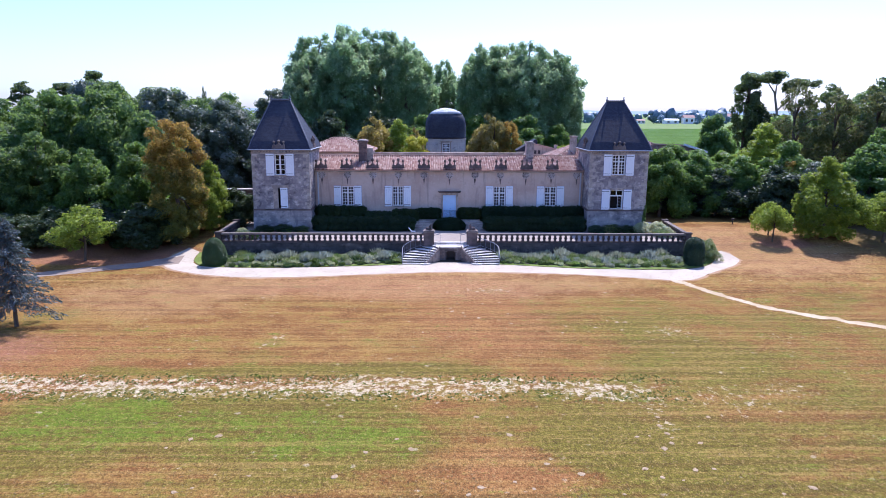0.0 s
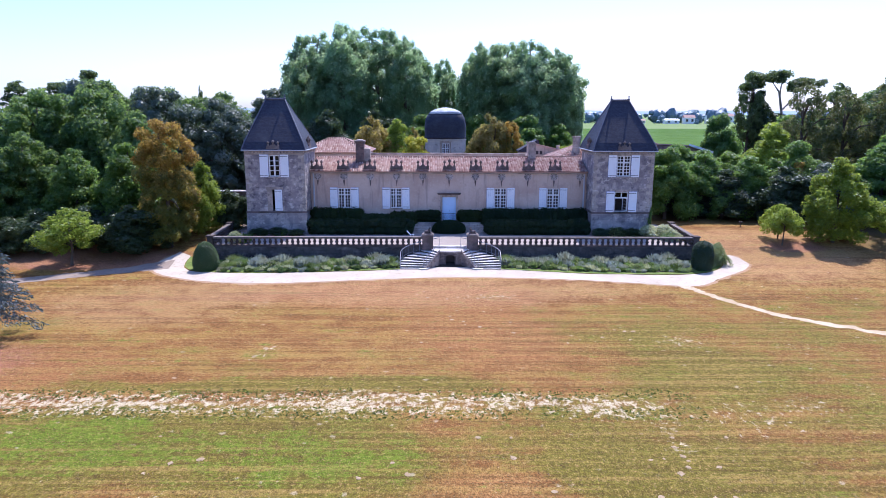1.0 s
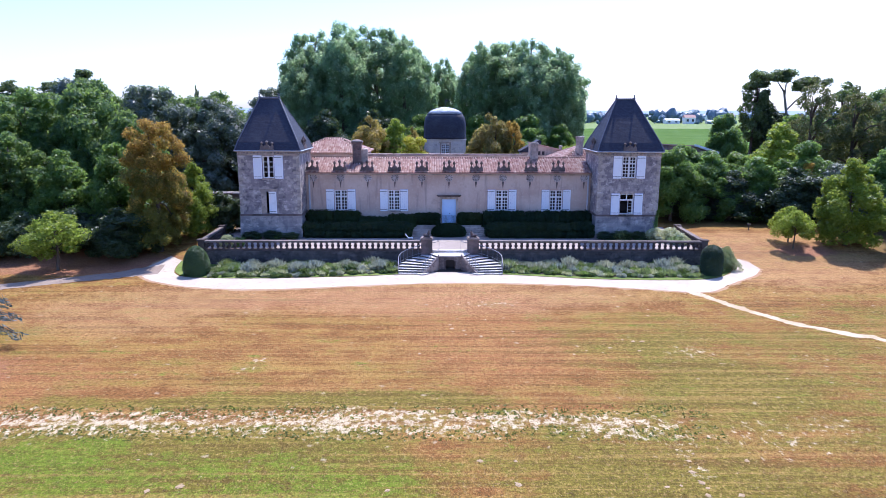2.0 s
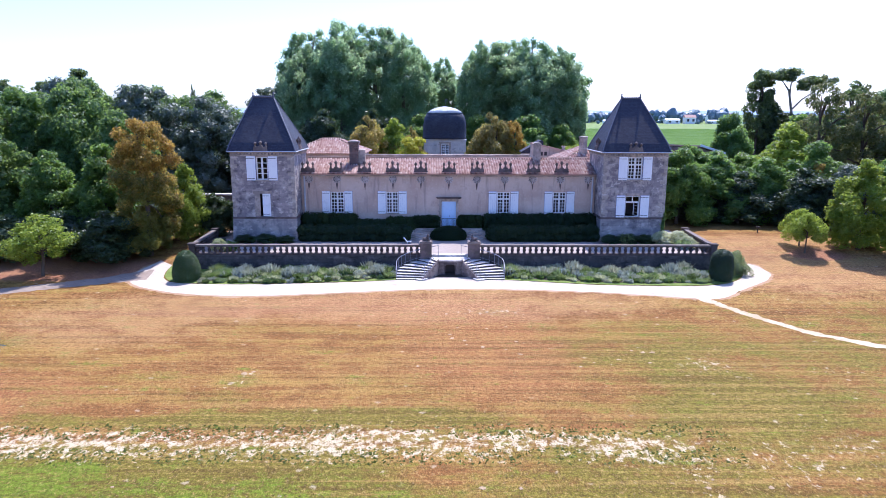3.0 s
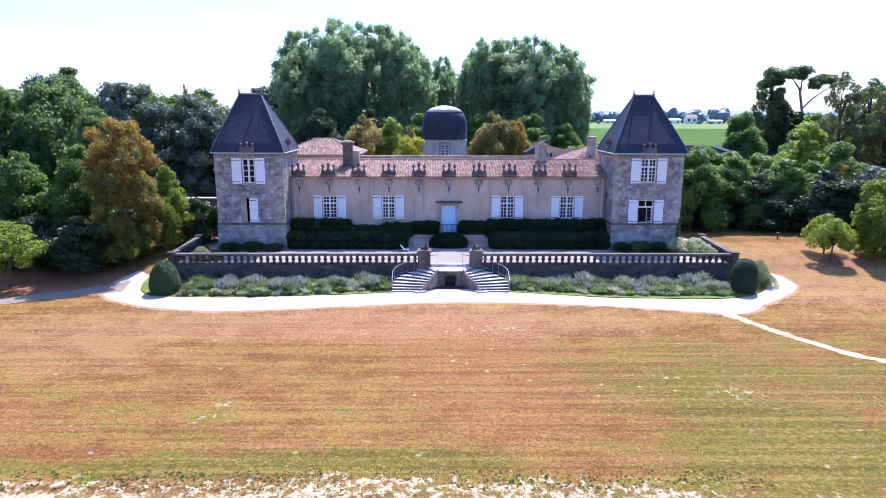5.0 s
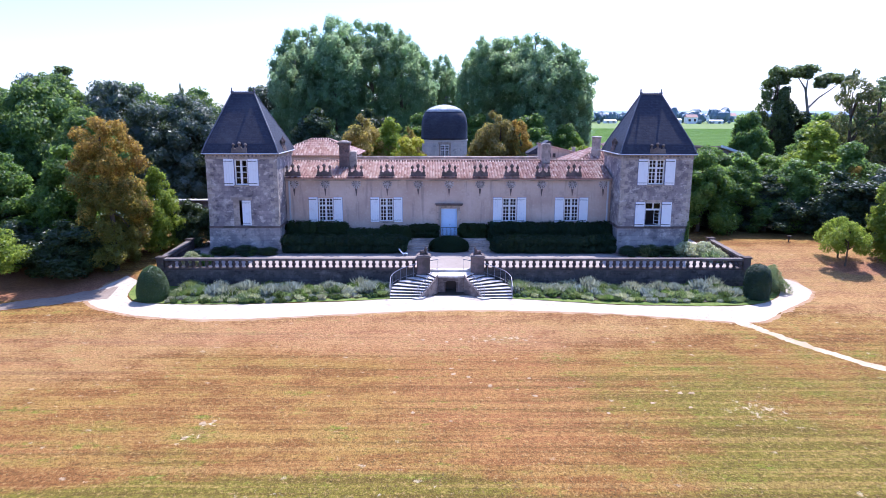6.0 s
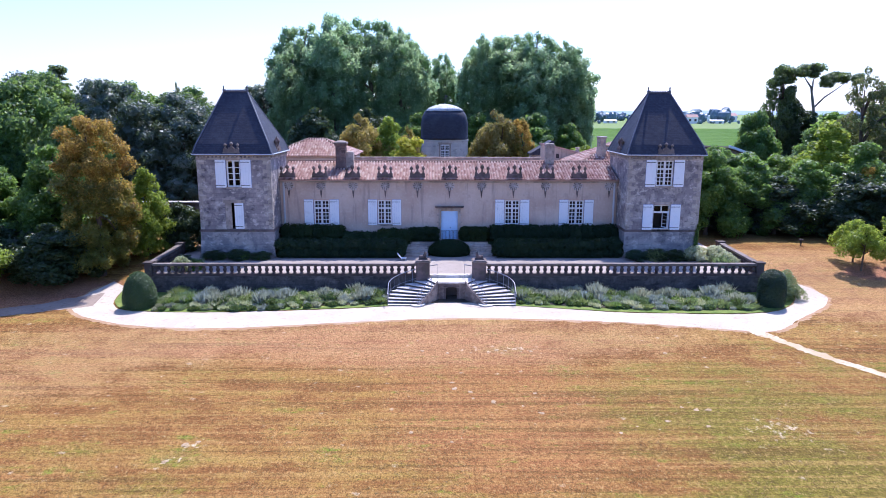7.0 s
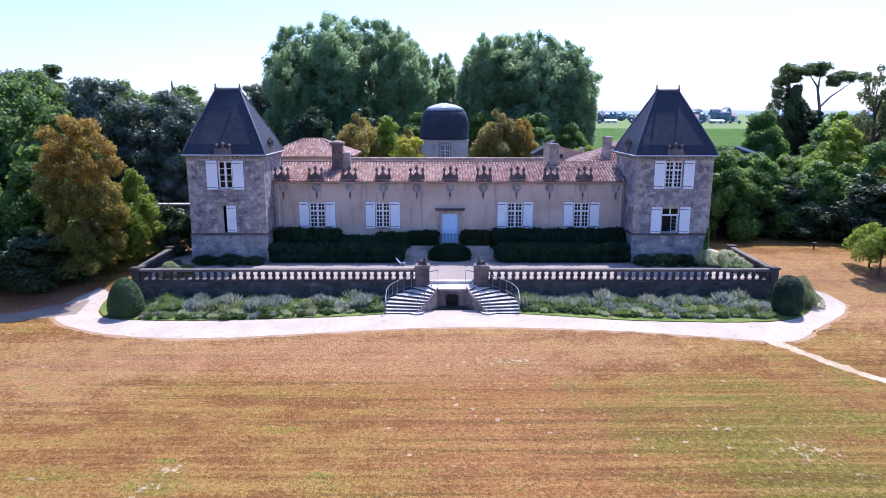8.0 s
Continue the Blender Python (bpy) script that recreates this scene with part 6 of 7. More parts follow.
tree("parasol", 33.9, -5.4, 3.9, 2.0, "small young tree with a pale green crown", "park trees")
tree("parasol", 34.4, -3.4, 3.7, 1.8, "small young tree with a pale green crown", "park trees")
tree("lime_tall", 39.6, -4.4, 8.7, 3.3, "bushy bright green tree on the dry grass", "park trees")
tree("lime", 45.6, -5.4, 5.3, 3.0, "young light green tree on the dry grass", "park trees")

# court and avenue behind the house
for k, x, y, h, r, lab in (("bronze", -10.2, 24.0, 12.0, 3.4, "bronze-brown chestnut in the court"), ("lime_tall", -7.3, 25.5, 11.6, 3.4, "green tree in the court"), ("gold", -4.5, 22.0, 9.2, 2.4, "golden yellow tree in the court"),
                           ("bronze", -4.6, 28.0, 10.4, 1.8, "bronze-brown chestnut in the court"), ("bronze", 6.6, 24.5, 12.5, 2.9, "bronze-green chestnut in the court"), ("rust", 9.3, 24.0, 11.4, 2.0, "rust-brown chestnut in the court"),
                           ("bronze", 4.2, 26.0, 9.6, 1.7, "bronze-green chestnut in the court")):
    tree(k, x, y, h, r, lab, "court trees")
for k, x, y, h, r in (("plane_a", -32.2, 99.0, 31.8, 8.2), ("plane_c", -24.4, 98.0, 33.9, 9.6), ("plane_a", -16.1, 102.0, 33.5, 9.7), ("plane_b", -8.5, 97.0, 30.7, 7.7), ("plane_c", 0.8, 116.0, 26.8, 5.7), ("plane_b", 9.3, 95.0, 29.1, 6.9),
                      ("plane_a", 15.3, 97.0, 29.6, 9.0), ("plane_c", 21.2, 95.0, 29.7, 8.9), ("plane_b", 27.7, 98.0, 28.0, 7.9), ("plane_c", -33.1, 92.0, 25.1, 6.0), ("plane_b", 30.9, 99.0, 23.5, 5.6)):
    tree(k, x, y, h, r, "giant plane tree with a hanging green crown", "plane avenue")
for k, x, y, h, r in (("holm_b", -41.6, 100.0, 18.4, 7.4), ("dark", -26.0, 80.0, 13.0, 6.0), ("dark", -15.0, 82.0, 13.0, 6.0), ("thicket", -4.0, 84.0, 12.0, 6.0), ("thicket", 8.0, 84.0, 12.0, 6.0), ("thicket", 19.0, 82.0, 12.0, 6.0), ("thicket", 27.0, 84.0, 10.0, 4.0),
                      ("shrub_light", 17.5, 46.0, 6.4, 3.4), ("shrub_light", 22.5, 52.0, 6.8, 3.6), ("oak_a", 13.5, 50.0, 8.0, 3.6)):
    tree(k, x, y, h, r, "grey-green tree beside the tall planes" if "holm" in k else "shaded tree under the tall planes" if "shrub" not in k else "bright green shrub by the vineyard", "avenue undergrowth")


# ---- conifers ----
def conifer(x, y, h, label):
    """A young blue cedar: whorls of drooping branches thick with needles."""
    rng = np.random.default_rng(5)
    t = thing("cedar_tree", (x, y, land(x, y)), label, "tree", "park trees")
    z = land(x, y)
    s = Shape().tube([(x, y, z - 0.2), (x + 0.03, y, z + 1.4), (x, y, z + 0.6 * h), (x, y, z + h)], [0.16, 0.12, 0.08, 0.02], 8)
    q = []
    n = 62
    for i in range(n):
        k = i / n
        zz = z + 1.5 + (h - 1.7) * k
        a = i * 2.39996
        long = (2.7 * (1 - k) ** 0.8 + 0.25) * rng.uniform(0.75, 1.15)
        d = np.array([math.cos(a), math.sin(a), 0.0])
        tip = np.array([x, y, zz + 0.25]) + d * long + np.array([0, 0, -0.32 * long])
        base = np.array([x, y, zz])
        midp = (base + tip) / 2 + np.array([0, 0, 0.16 * long])
        s.tube([base, midp, tip], [0.035, 0.025, 0.01], 5)
        m = int(150 * (0.3 + long / 2.7))
        u = rng.uniform(0.12, 1.05, m)[:, None]
        p = base * (1 - u) ** 2 + 2 * midp * u * (1 - u) + tip * u ** 2
        side = np.array([-d[1], d[0], 0])
        p = p + side * rng.normal(size=(m, 1)) * (0.10 + 0.22 * long / 2.7) + np.array([0, 0, 1]) * (rng.normal(size=(m, 1)) * 0.07 - 0.10)
        axis = d * 0.7 + side * rng.normal(size=(m, 1)) * 0.7 + np.array([0, 0, -0.5]) + rng.normal(size=(m, 3)) * 0.25
        axis /= np.linalg.norm(axis, axis=1, keepdims=True)
        b = np.cross(axis, rng.normal(size=(m, 3)))
        b /= np.linalg.norm(b, axis=1, keepdims=True)
        w = rng.uniform(0.09, 0.20, (m, 1))
        q.append(np.stack([p - axis * w, p - b * w * 0.25, p + axis * w, p + b * w * 0.25], 1).reshape(-1, 3))
    part("trunk", s, BARK, t)
    o = new("needles", leaf_mesh("needles", LEAF_CEDAR, np.concatenate(q) - np.array([x, y, z])))
    o.parent = t


conifer(-30.6, -29.4, 7.6, "young blue cedar with drooping branches on the lawn")


def umbrella_pine(x, y, label):
    """A bare leaning stem forking under two flat crowns."""
    rng = np.random.default_rng(9)
    z = land(x, y)
    t = thing("stone_pine", (x, y, z), label, "tree", WOOD)
    s = Shape().tube([(x, y, z - 0.3), (x + 0.2, y, z + 6), (x - 0.1, y, z + 12), (x - 1.2, y, z + 17.0), (x - 3.2, y, z + 19.6)], [0.42, 0.34, 0.28, 0.22, 0.08], 8)
    s.tube([(x - 0.3, y, z + 13.2), (x + 1.6, y, z + 15.2), (x + 3.6, y, z + 16.6), (x + 6.2, y, z + 18.6)], [0.18, 0.15, 0.10, 0.05], 7)
    s.tube([(x - 1.0, y, z + 16.4), (x - 0.4, y + 1, z + 18.6), (x + 0.6, y + 1, z + 19.6)], [0.2, 0.14, 0.06], 6)
    part("trunk", s, PALEBARK, t)
    b = []
    for cx, cz, w, n in ((-4.6, 20.3, 3.6, 17), (-1.6, 20.6, 2.4, 8), (2.8, 18.6, 1.6, 9), (5.6, 19.2, 2.4, 14), (-6.8, 18.4, 1.8, 7)):
        for i in range(n):
            a = rng.uniform(0, 6.28)
            d = w * math.sqrt(rng.uniform(0, 1))
            r = rng.uniform(0.7, 1.25)
            b.append((x + cx + d * math.cos(a), y + d * math.sin(a) * 0.8, z + cz + rng.normal() * 0.3 - 0.05 * d * d, r, r, r * 0.62))
    b = np.array(b)
    off = np.array([x, y, z])
    b[:, :3] -= off
    q = leaves(rng, b, 7000, 0.28, 0.8, 0.3, slim=0.35)
    o = new("crown", leaf_mesh("crown", LEAF_PINE, q, cores(rng, b, 0.7)))
    o.parent = t


umbrella_pine(73.4, 74.0, "tall stone pine with a forked bare stem")
species("ivy", 27, 3.6, 22.0, 0.5, 60, 16000, 0.28, LEAF_DARK, shape="broad", clump=0.34, trunk=0.5)
species("airy", 28, 4.0, 20.0, 5.0, 46, 8500, 0.25, LEAF_PINE, shape="round", clump=0.24, trunk=0.35, core=0.0, limbs=16)
tree("ivy", 67.9, 74.0, 17.4, 2.6, "dark ivy-clad tree beside the pine", WOOD)
tree("airy", 65.7, 73.0, 21.3, 3.4, "thin feathery tree beside the pine", WOOD)
tree("ivy", 71.6, 75.0, 13.0, 3.4, "dark ivy-clad tree beside the pine", WOOD)
tree("oak_a", 74.5, 66.0, 12.0, 4.6, "dark leafy tree below the pine", WOOD)
tree("airy", 61.5, 34.0, 17.2, 3.8, "thin-leaved tree open to the sky", WOOD)
tree("airy", 66.8, 30.0, 18.0, 4.0, "thin-leaved tree open to the sky", WOOD)
tree("airy", 72.5, 28.0, 17.0, 4.0, "thin-leaved tree open to the sky", WOOD)
tree("airy", -57.3, 90.0, 18.4, 0.7, "tall thin spire of a tree above the wood", WOOD)


def far_cedar(x, y, h):
    rng = np.random.default_rng(int(abs(x)))
    z = land(x, y)
    t = thing("cedar_tree", (x, y, z), "tall flat-topped cedar above the wood", "tree", WOOD)
    part("trunk", Shape().tube([(x, y, z - 0.3), (x, y, z + 0.6 * h), (x + 0.4, y, z + h)], [0.5, 0.3, 0.06], 7), BARK, t)
    b = []
    for k in (0.6, 0.7, 0.8, 0.89, 0.96):
        for i in range(13):
            a, d, r = rng.uniform(0, 6.28), rng.uniform(0.3, 5.5 * (1.15 - k) + 1.0), rng.uniform(0.5, 1.15)
            b.append((d * math.cos(a), d * math.sin(a), h * k + rng.normal() * 0.55, r, r, r * rng.uniform(0.3, 0.6)))
    b = np.array(b)
    o = new("crown", leaf_mesh("crown", LEAF_PINE, leaves(rng, b, 4200, 0.30, 0.8, 0.4, slim=0.45), cores(rng, b, 0.5)))
    o.parent = t


far_cedar(-104.2, 96.0, 18.8)
far_cedar(-96.6, 100.0, 19.3)
far_cedar(-89.8, 103.0, 22.4)


# ---- hedges, topiary and beds ----
def hedge(x0, x1, y0, y1, z0, z1, label, leaf, n, size=0.09, name="hedge"):
    """A clipped hedge: a rounded, uneven body under a skin of leaves."""
    rng = np.random.default_rng(int(abs(x0 * 10)) + 3)
    cx, cy = (x0 + x1) / 2, (y0 + y1) / 2
    nx = max(2, int((x1 - x0) / 0.5))
    b = []
    for i in range(nx):
        for j in range(2):
            for k in range(2):
                x = x0 + (x1 - x0) * (i + 0.5) / nx + rng.normal() * 0.06
                b.append((x - cx, (y0 + (y1 - y0) * (0.28 + 0.44 * j)) - cy, (z1 - z0) * (0.28 + 0.44 * k) + rng.normal() * 0.05, 0.55, (y1 - y0) * 0.33, (z1 - z0) * 0.34))
    b = np.array(b)
    q = leaves(rng, b, n, size, 1.0, 0.2, inner=0.8, shell=(0.85, 1.1))
    t = thing(name, (cx, cy, z0), label, "hedge", "clipped hedges")
    body = new("foliage", leaf_mesh("foliage", leaf, q, cores(rng, b, 0.93)))
    body.parent = t
    return t


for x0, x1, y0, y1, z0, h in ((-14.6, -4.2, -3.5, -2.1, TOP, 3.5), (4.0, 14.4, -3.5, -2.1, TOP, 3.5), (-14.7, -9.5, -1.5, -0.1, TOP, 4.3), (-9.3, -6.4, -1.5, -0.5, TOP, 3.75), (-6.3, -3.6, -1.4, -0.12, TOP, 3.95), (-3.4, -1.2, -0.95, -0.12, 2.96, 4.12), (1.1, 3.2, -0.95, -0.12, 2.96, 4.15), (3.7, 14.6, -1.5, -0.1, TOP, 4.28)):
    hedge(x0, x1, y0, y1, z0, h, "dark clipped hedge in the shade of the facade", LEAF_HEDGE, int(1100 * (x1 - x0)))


def clipped(name, x, y, rx, h, label, seed, leaf=None, power=2.0, n=9000, size=0.05, z=None, flat=1.0):
    """Clipped topiary: a body of revolution with a fine skin of leaves."""
    rng = np.random.default_rng(seed)
    u = rng.uniform(0, 1, n) ** 0.8
    a = rng.uniform(0, 6.2832, n)
    rad = rx * (1 - np.clip(u, 0, 1) ** (2 * power)) ** 0.5 * (0.86 + 0.14 * np.clip(u * 5, 0, 1))
    cap = rng.uniform(0, 1, n) < 0.22
    rad = np.where(cap, rx * np.sqrt(rng.uniform(0, 1, n)) * 0.98, rad)
    u = np.where(cap, np.clip(1 - (rad / rx) ** 2, 0, 1) ** (1 / (2 * power)), u)
    p = np.stack([rad * np.cos(a), rad * np.sin(a) * flat, u * h], 1) * (1 + rng.normal(size=(n, 1)) * 0.012)
    nor = np.stack([np.cos(a), np.sin(a), 0.3 + u], 1) + rng.normal(size=(n, 3)) * 0.7
    nor /= np.linalg.norm(nor, axis=1, keepdims=True)
    ta = np.cross(nor, rng.normal(size=(n, 3)))
    ta /= np.linalg.norm(ta, axis=1, keepdims=True)
    tb = np.cross(nor, ta)
    s = size * rng.uniform(0.6, 1.4, (n, 1))
    q = np.stack([p - ta * s, p - tb * s * 0.6, p + ta * s, p + tb * s * 0.6], 1).reshape(-1, 3)
    body = Shape().lathe([(rx * 0.95 * math.sqrt(max(0.0, 1 - k ** (2 * power))) * (0.86 + 0.14 * min(1, 5 * k)) + 0.01, h * 0.97 * k) for k in (0, 0.1, 0.25, 0.45, 0.6, 0.72, 0.82, 0.9, 0.96, 1.0)], 20)
    v = np.array(body.v) * np.array([1, flat, 1])
    g = land(x, y) if z is None else z
    t = thing(name, (x, y, g - 0.02), label, "topiary")
    k = len(q)
    me = bpy.data.meshes.new("foliage")
    me.from_pydata(np.concatenate([q, v]).tolist(), [], np.arange(k).reshape(-1, 4).tolist() + [tuple(i + k for i in f) for f in body.f])
    me.materials.append(leaf or LEAF_BOX)
    o = new("foliage", me)
    o.parent = t
    return t


clipped("topiary", -22.35, -12.5, 1.18, 2.55, "rounded clipped box dome beside the path", 41, power=1.15)
clipped("topiary", 22.95, -12.4, 0.95, 2.65, "tall clipped box drum beside the path", 42, LEAF_DARK, power=3.0)
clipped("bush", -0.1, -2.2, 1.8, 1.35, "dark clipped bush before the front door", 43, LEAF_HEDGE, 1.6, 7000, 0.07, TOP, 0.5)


def tuft(name, seed, r, h, n, leaf, wide=0.05, spread_=0.5, mound=1.0):
    """Upright blades and sprigs fanning out from a base."""
    rng = np.random.default_rng(seed)
    a = rng.uniform(0, 6.2832, n)
    root = r * 0.55 * np.sqrt(rng.uniform(0, 1, n))
    b = np.stack([root * np.cos(a), root * np.sin(a), np.zeros(n)], 1)
    out = np.stack([np.cos(a), np.sin(a), np.zeros(n)], 1) * (spread_ * root / r + rng.normal(size=n) * 0.18)[:, None]
    hh = h * rng.uniform(0.35, 1.0, n) * (1 - 0.35 * root / r)
    tip = b + out * h * 0.8 + np.stack([np.zeros(n), np.zeros(n), hh], 1)
    mid = (b + tip) / 2
    w = np.cross(tip - b, rng.normal(size=(n, 3)))
    w /= np.linalg.norm(w, axis=1, keepdims=True)
    w *= wide * rng.uniform(0.6, 1.4, (n, 1))
    low = b * 0.4 + tip * 0.6
    q = np.stack([b * 0.8 + tip * 0.2, low - w, tip, low + w], 1).reshape(-1, 3)
    # small leaves over the mound
    m = int(n * mound)
    d = spread(rng, m)
    d[:, 2] = np.abs(d[:, 2])
    p = d * np.array([r * 0.85, r * 0.85, h * (0.55 if mound == 1.0 else 0.85)]) * rng.uniform(0.6, 1.0, (m, 1))
    t1 = spread(rng, m) * wide * 1.2
    t2 = spread(rng, m) * wide * 0.8
    q2 = np.stack([p - t1, p - t2, p + t1, p + t2], 1).reshape(-1, 3)
    core = ICO_V[None] * np.array([r * 0.72, r * 0.72, h * 0.42])
    return leaf_mesh(name, leaf, np.concatenate([q, q2]), (core.reshape(-1, 3) + np.array([0, 0, h * 0.1]), ICO_F))


SILVER = [tuft("sprigs", 50 + i, 0.5, 0.85, 420, LEAF_SILVER, 0.032, 1.0, 3.0) for i in range(3)]
GREYBALL = [tuft("sprigs", 76 + i, 0.38, 0.45, 160, k, 0.034, 1.0, 5.0) for i, k in enumerate((LEAF_SILVER, LEAF_SAGE))]
SAGE = [tuft("sprigs", 60 + i, 0.5, 0.6, 220, k, 0.036, 0.9, 5.0) for i, k in enumerate((LEAF_SAGE, LEAF_OAK, LEAF_SAGE, LEAF_BOX))]
BOXBALL = [tuft("sprigs", 70, 0.34, 0.42, 120, LEAF_BOX, 0.045, 0.9, 6.0)]
TALL = [tuft("sprigs", 72, 0.6, 1.35, 950, LEAF_SAGE, 0.022, 1.2)]
FLOWER = [tuft("sprigs", 74, 0.4, 0.55, 300, PETAL, 0.05, 0.9)]


def bed_plant(name, meshes, x, y, k, label, group, z=None, tall=1.0):
    ob = new(name, meshes[0] if len(meshes) == 1 else meshes[int(abs(x * 7)) % len(meshes)])
    ob.location = (x, y, (land(x, y) if z is None else z) + 0.02)
    ob.rotation_euler = (0, 0, x * 3.1 % 6.28)
    ob.scale = (k, k, k * tall)
    BASE[ob.name] = Vector(ob.location)
    return tagged(ob, label, "plant", group)


def bed_front(x):
    """The path's edge before the bed."""
    q = abs(x + 0.0)
    return -12.6 - 1.5 * ease((q - 5) / 10)


def plant_beds():
    rng = random.Random(7)
    for x0, x1 in ((-21.0, -5.0), (4.9, 21.8)):
        n = int((x1 - x0) / 0.44)
        for i in range(n):
            x = x0 + (x1 - x0) * (i + 0.5) / n
            f = bed_front(x)
            back = -9.95
            for row, k in ((0.04, 0.7), (0.24, 0.85), (0.44, 0.95), (0.64, 1.0), (0.85, 1.0)):
                y = f + 0.55 + (back - f - 0.55) * row + rng.uniform(-0.15, 0.15)
                xx = x + rng.uniform(-0.25, 0.25)
                pick = rng.random()
                s = k * rng.uniform(0.8, 1.4)
                if row < 0.2 and pick < 0.40:
                    bed_plant("box_ball", BOXBALL, xx, y, s * 1.1, "small clipped box ball edging the bed", "box balls")
                elif row < 0.4 and pick < 0.75:
                    bed_plant("grey_ball_shrub", GREYBALL, xx, y, s * 1.1, "small rounded grey-green shrub in the flower bed", "grey shrubs", tall=rng.uniform(0.8, 1.2))
                elif row > 0.4 and pick < 0.34:
                    bed_plant("silver_shrub", SILVER, xx, y, s * rng.uniform(0.6, 0.95), "silvery grey feathery shrub in the flower bed", "silver shrubs", tall=rng.uniform(0.9, 1.5))
                elif pick < 0.86:
                    bed_plant("sage_shrub", SAGE, xx, y, s, "soft green leafy perennial in the flower bed", "green perennials", tall=rng.uniform(0.8, 1.25))
                elif pick < 0.88:
                    bed_plant("tall_perennial", TALL, xx, y, s * 0.6, "tall light green perennial in the bed", "green perennials")
                else:
                    bed_plant("flowering_plant", FLOWER, xx, y, s, "cream flowering plant in the bed", "flowering plants")


plant_beds()
for x, y, h, w in ((20.5, -4.4, 1.3, 1.1), (21.9, -4.9, 1.4, 1.3), (22.5, -6.4, 0.9, 0.8), (-20.9, -8.3, 1.25, 0.8)):
    tree("hydrangea", x, y, h, w, "cream white hydrangea in flower on the terrace", "hydrangeas", name="hydrangea", category="shrub", z=TOP)
for x, y, h, w in ((15.6, -4.1, 0.9, 1.0), (17.3, -4.2, 1.0, 1.1), (19.0, -4.1, 0.9, 1.0), (-19.8, -3.9, 0.8, 1.0), (-17.8, -3.9, 0.9, 1.0), (-15.9, -3.9, 0.7, 0.9), (-21.6, -6.0, 0.9, 0.9)):
    tree("shrub_dark", x, y, h, w, "low dark shrub at the tower's foot", "tower shrubs", name="shrub", category="shrub", z=TOP)
# pots and shrubs on the terrace near the towers
for x, y, k, ms, nm, lab in ((-20.2, -7.6, 1.7, SAGE, "leafy_shrub", "dark leafy shrub behind the balustrade"), (-17.4, -3.9, 1.2, SAGE, "leafy_shrub", "low leafy plant at the tower's foot"),
                             (-19.3, -3.9, 1.0, SAGE, "leafy_shrub", "low leafy plant at the tower's foot"), (-16.2, -3.8, 0.9, SAGE, "leafy_shrub", "low leafy plant at the tower's foot"),
                             (17.2, -4.2, 1.8, SAGE, "leafy_shrub", "green shrub at the tower's foot"), (19.0, -4.0, 1.3, SAGE, "leafy_shrub", "green shrub at the tower's foot"), (20.2, -4.2, 1.4, FLOWER, "hydrangea", "cream white hydrangea by the tower"),
                             (21.2, -4.4, 2.0, FLOWER, "hydrangea", "large cream white hydrangea by the tower"), (22.2, -5.0, 1.8, FLOWER, "hydrangea", "large cream white hydrangea by the tower"), (21.6, -5.3, 1.5, FLOWER, "hydrangea", "cream white hydrangea by the tower"),
                             (22.0, -6.4, 1.7, SAGE, "leafy_shrub", "low rounded shrub inside the balustrade"), (21.8, -2.6, 1.4, SAGE, "leafy_shrub", "green shrub at the tower's corner")):
    bed_plant(nm, ms, x, y, k, lab, "terrace plants", TOP)
species("feathery", 36, 2.5, 4.5, 0.1, 34, 8000, 0.13, LEAF_SAGE, trunk=0.06, shape="dome", clump=0.24, core=0.0, limbs=16, uneven=1.6, slim=0.3)
for x, y, h, r in ((24.4, -10.7, 2.1, 1.25), (25.3, -9.7, 1.8, 1.2), (25.5, -10.9, 1.1, 0.8)):
    tree("feathery", x, y, h, r, "feathery grey-green shrub beside the topiary", "feathery shrubs", name="shrub", category="shrub")


def make_ivy():
    rng = np.random.default_rng(3)
    n = 1500
    z = rng.uniform(2.05, 4.9, n)
    x = 21.05 - np.abs(rng.normal(size=n)) * 0.22 * (5.4 - z) / 3
    p = np.stack([x, np.full(n, -3.02) - rng.uniform(0, 0.12, n), z], 1)
    q = []
    a, b = spread(rng, n) * 0.08, spread(rng, n) * 0.06
    a[:, 1] *= 0.4
    b[:, 1] *= 0.4
    q = np.stack([p - a, p - b, p + a, p + b], 1).reshape(-1, 3) - np.array([21.0, -3.0, TOP])
    o = new("ivy", leaf_mesh("ivy", LEAF_OAK, q))
    o.location = (21.0, -3.0, TOP)
    tagged(o, "green ivy climbing the tower's corner", "ivy")


make_ivy()


def make_post():
    x, y = 33.0, 2.3
    z = land(x, y)
    t = thing("garden_post", (x, y, z), "short brown wooden post on the grass", "post")
    part("shaft", Shape().lathe([(0.06, -0.1), (0.06, 0.5), (0.03, 0.52)], 8, (x, y, z)), DARKWOOD, t)
    part("cap", Shape().box(x - 0.18, x + 0.18, y - 0.12, y + 0.12, z + 0.50, z + 0.62), DARKWOOD, t)


make_post()


# ---- loose chalk clods and stubble on the lawn ----
def clod_mesh(seed):
    rng = np.random.default_rng(seed)
    v = ICO_V * (1 + rng.normal(size=(len(ICO_V), 1)) * 0.24) * np.array([0.16, 0.12, 0.022])
    me = bpy.data.meshes.new("clod")
    me.from_pydata((v + np.array([0, 0, 0.006])).tolist(), [], ICO_F.tolist())
    me.materials.append(CHALK)
    return me


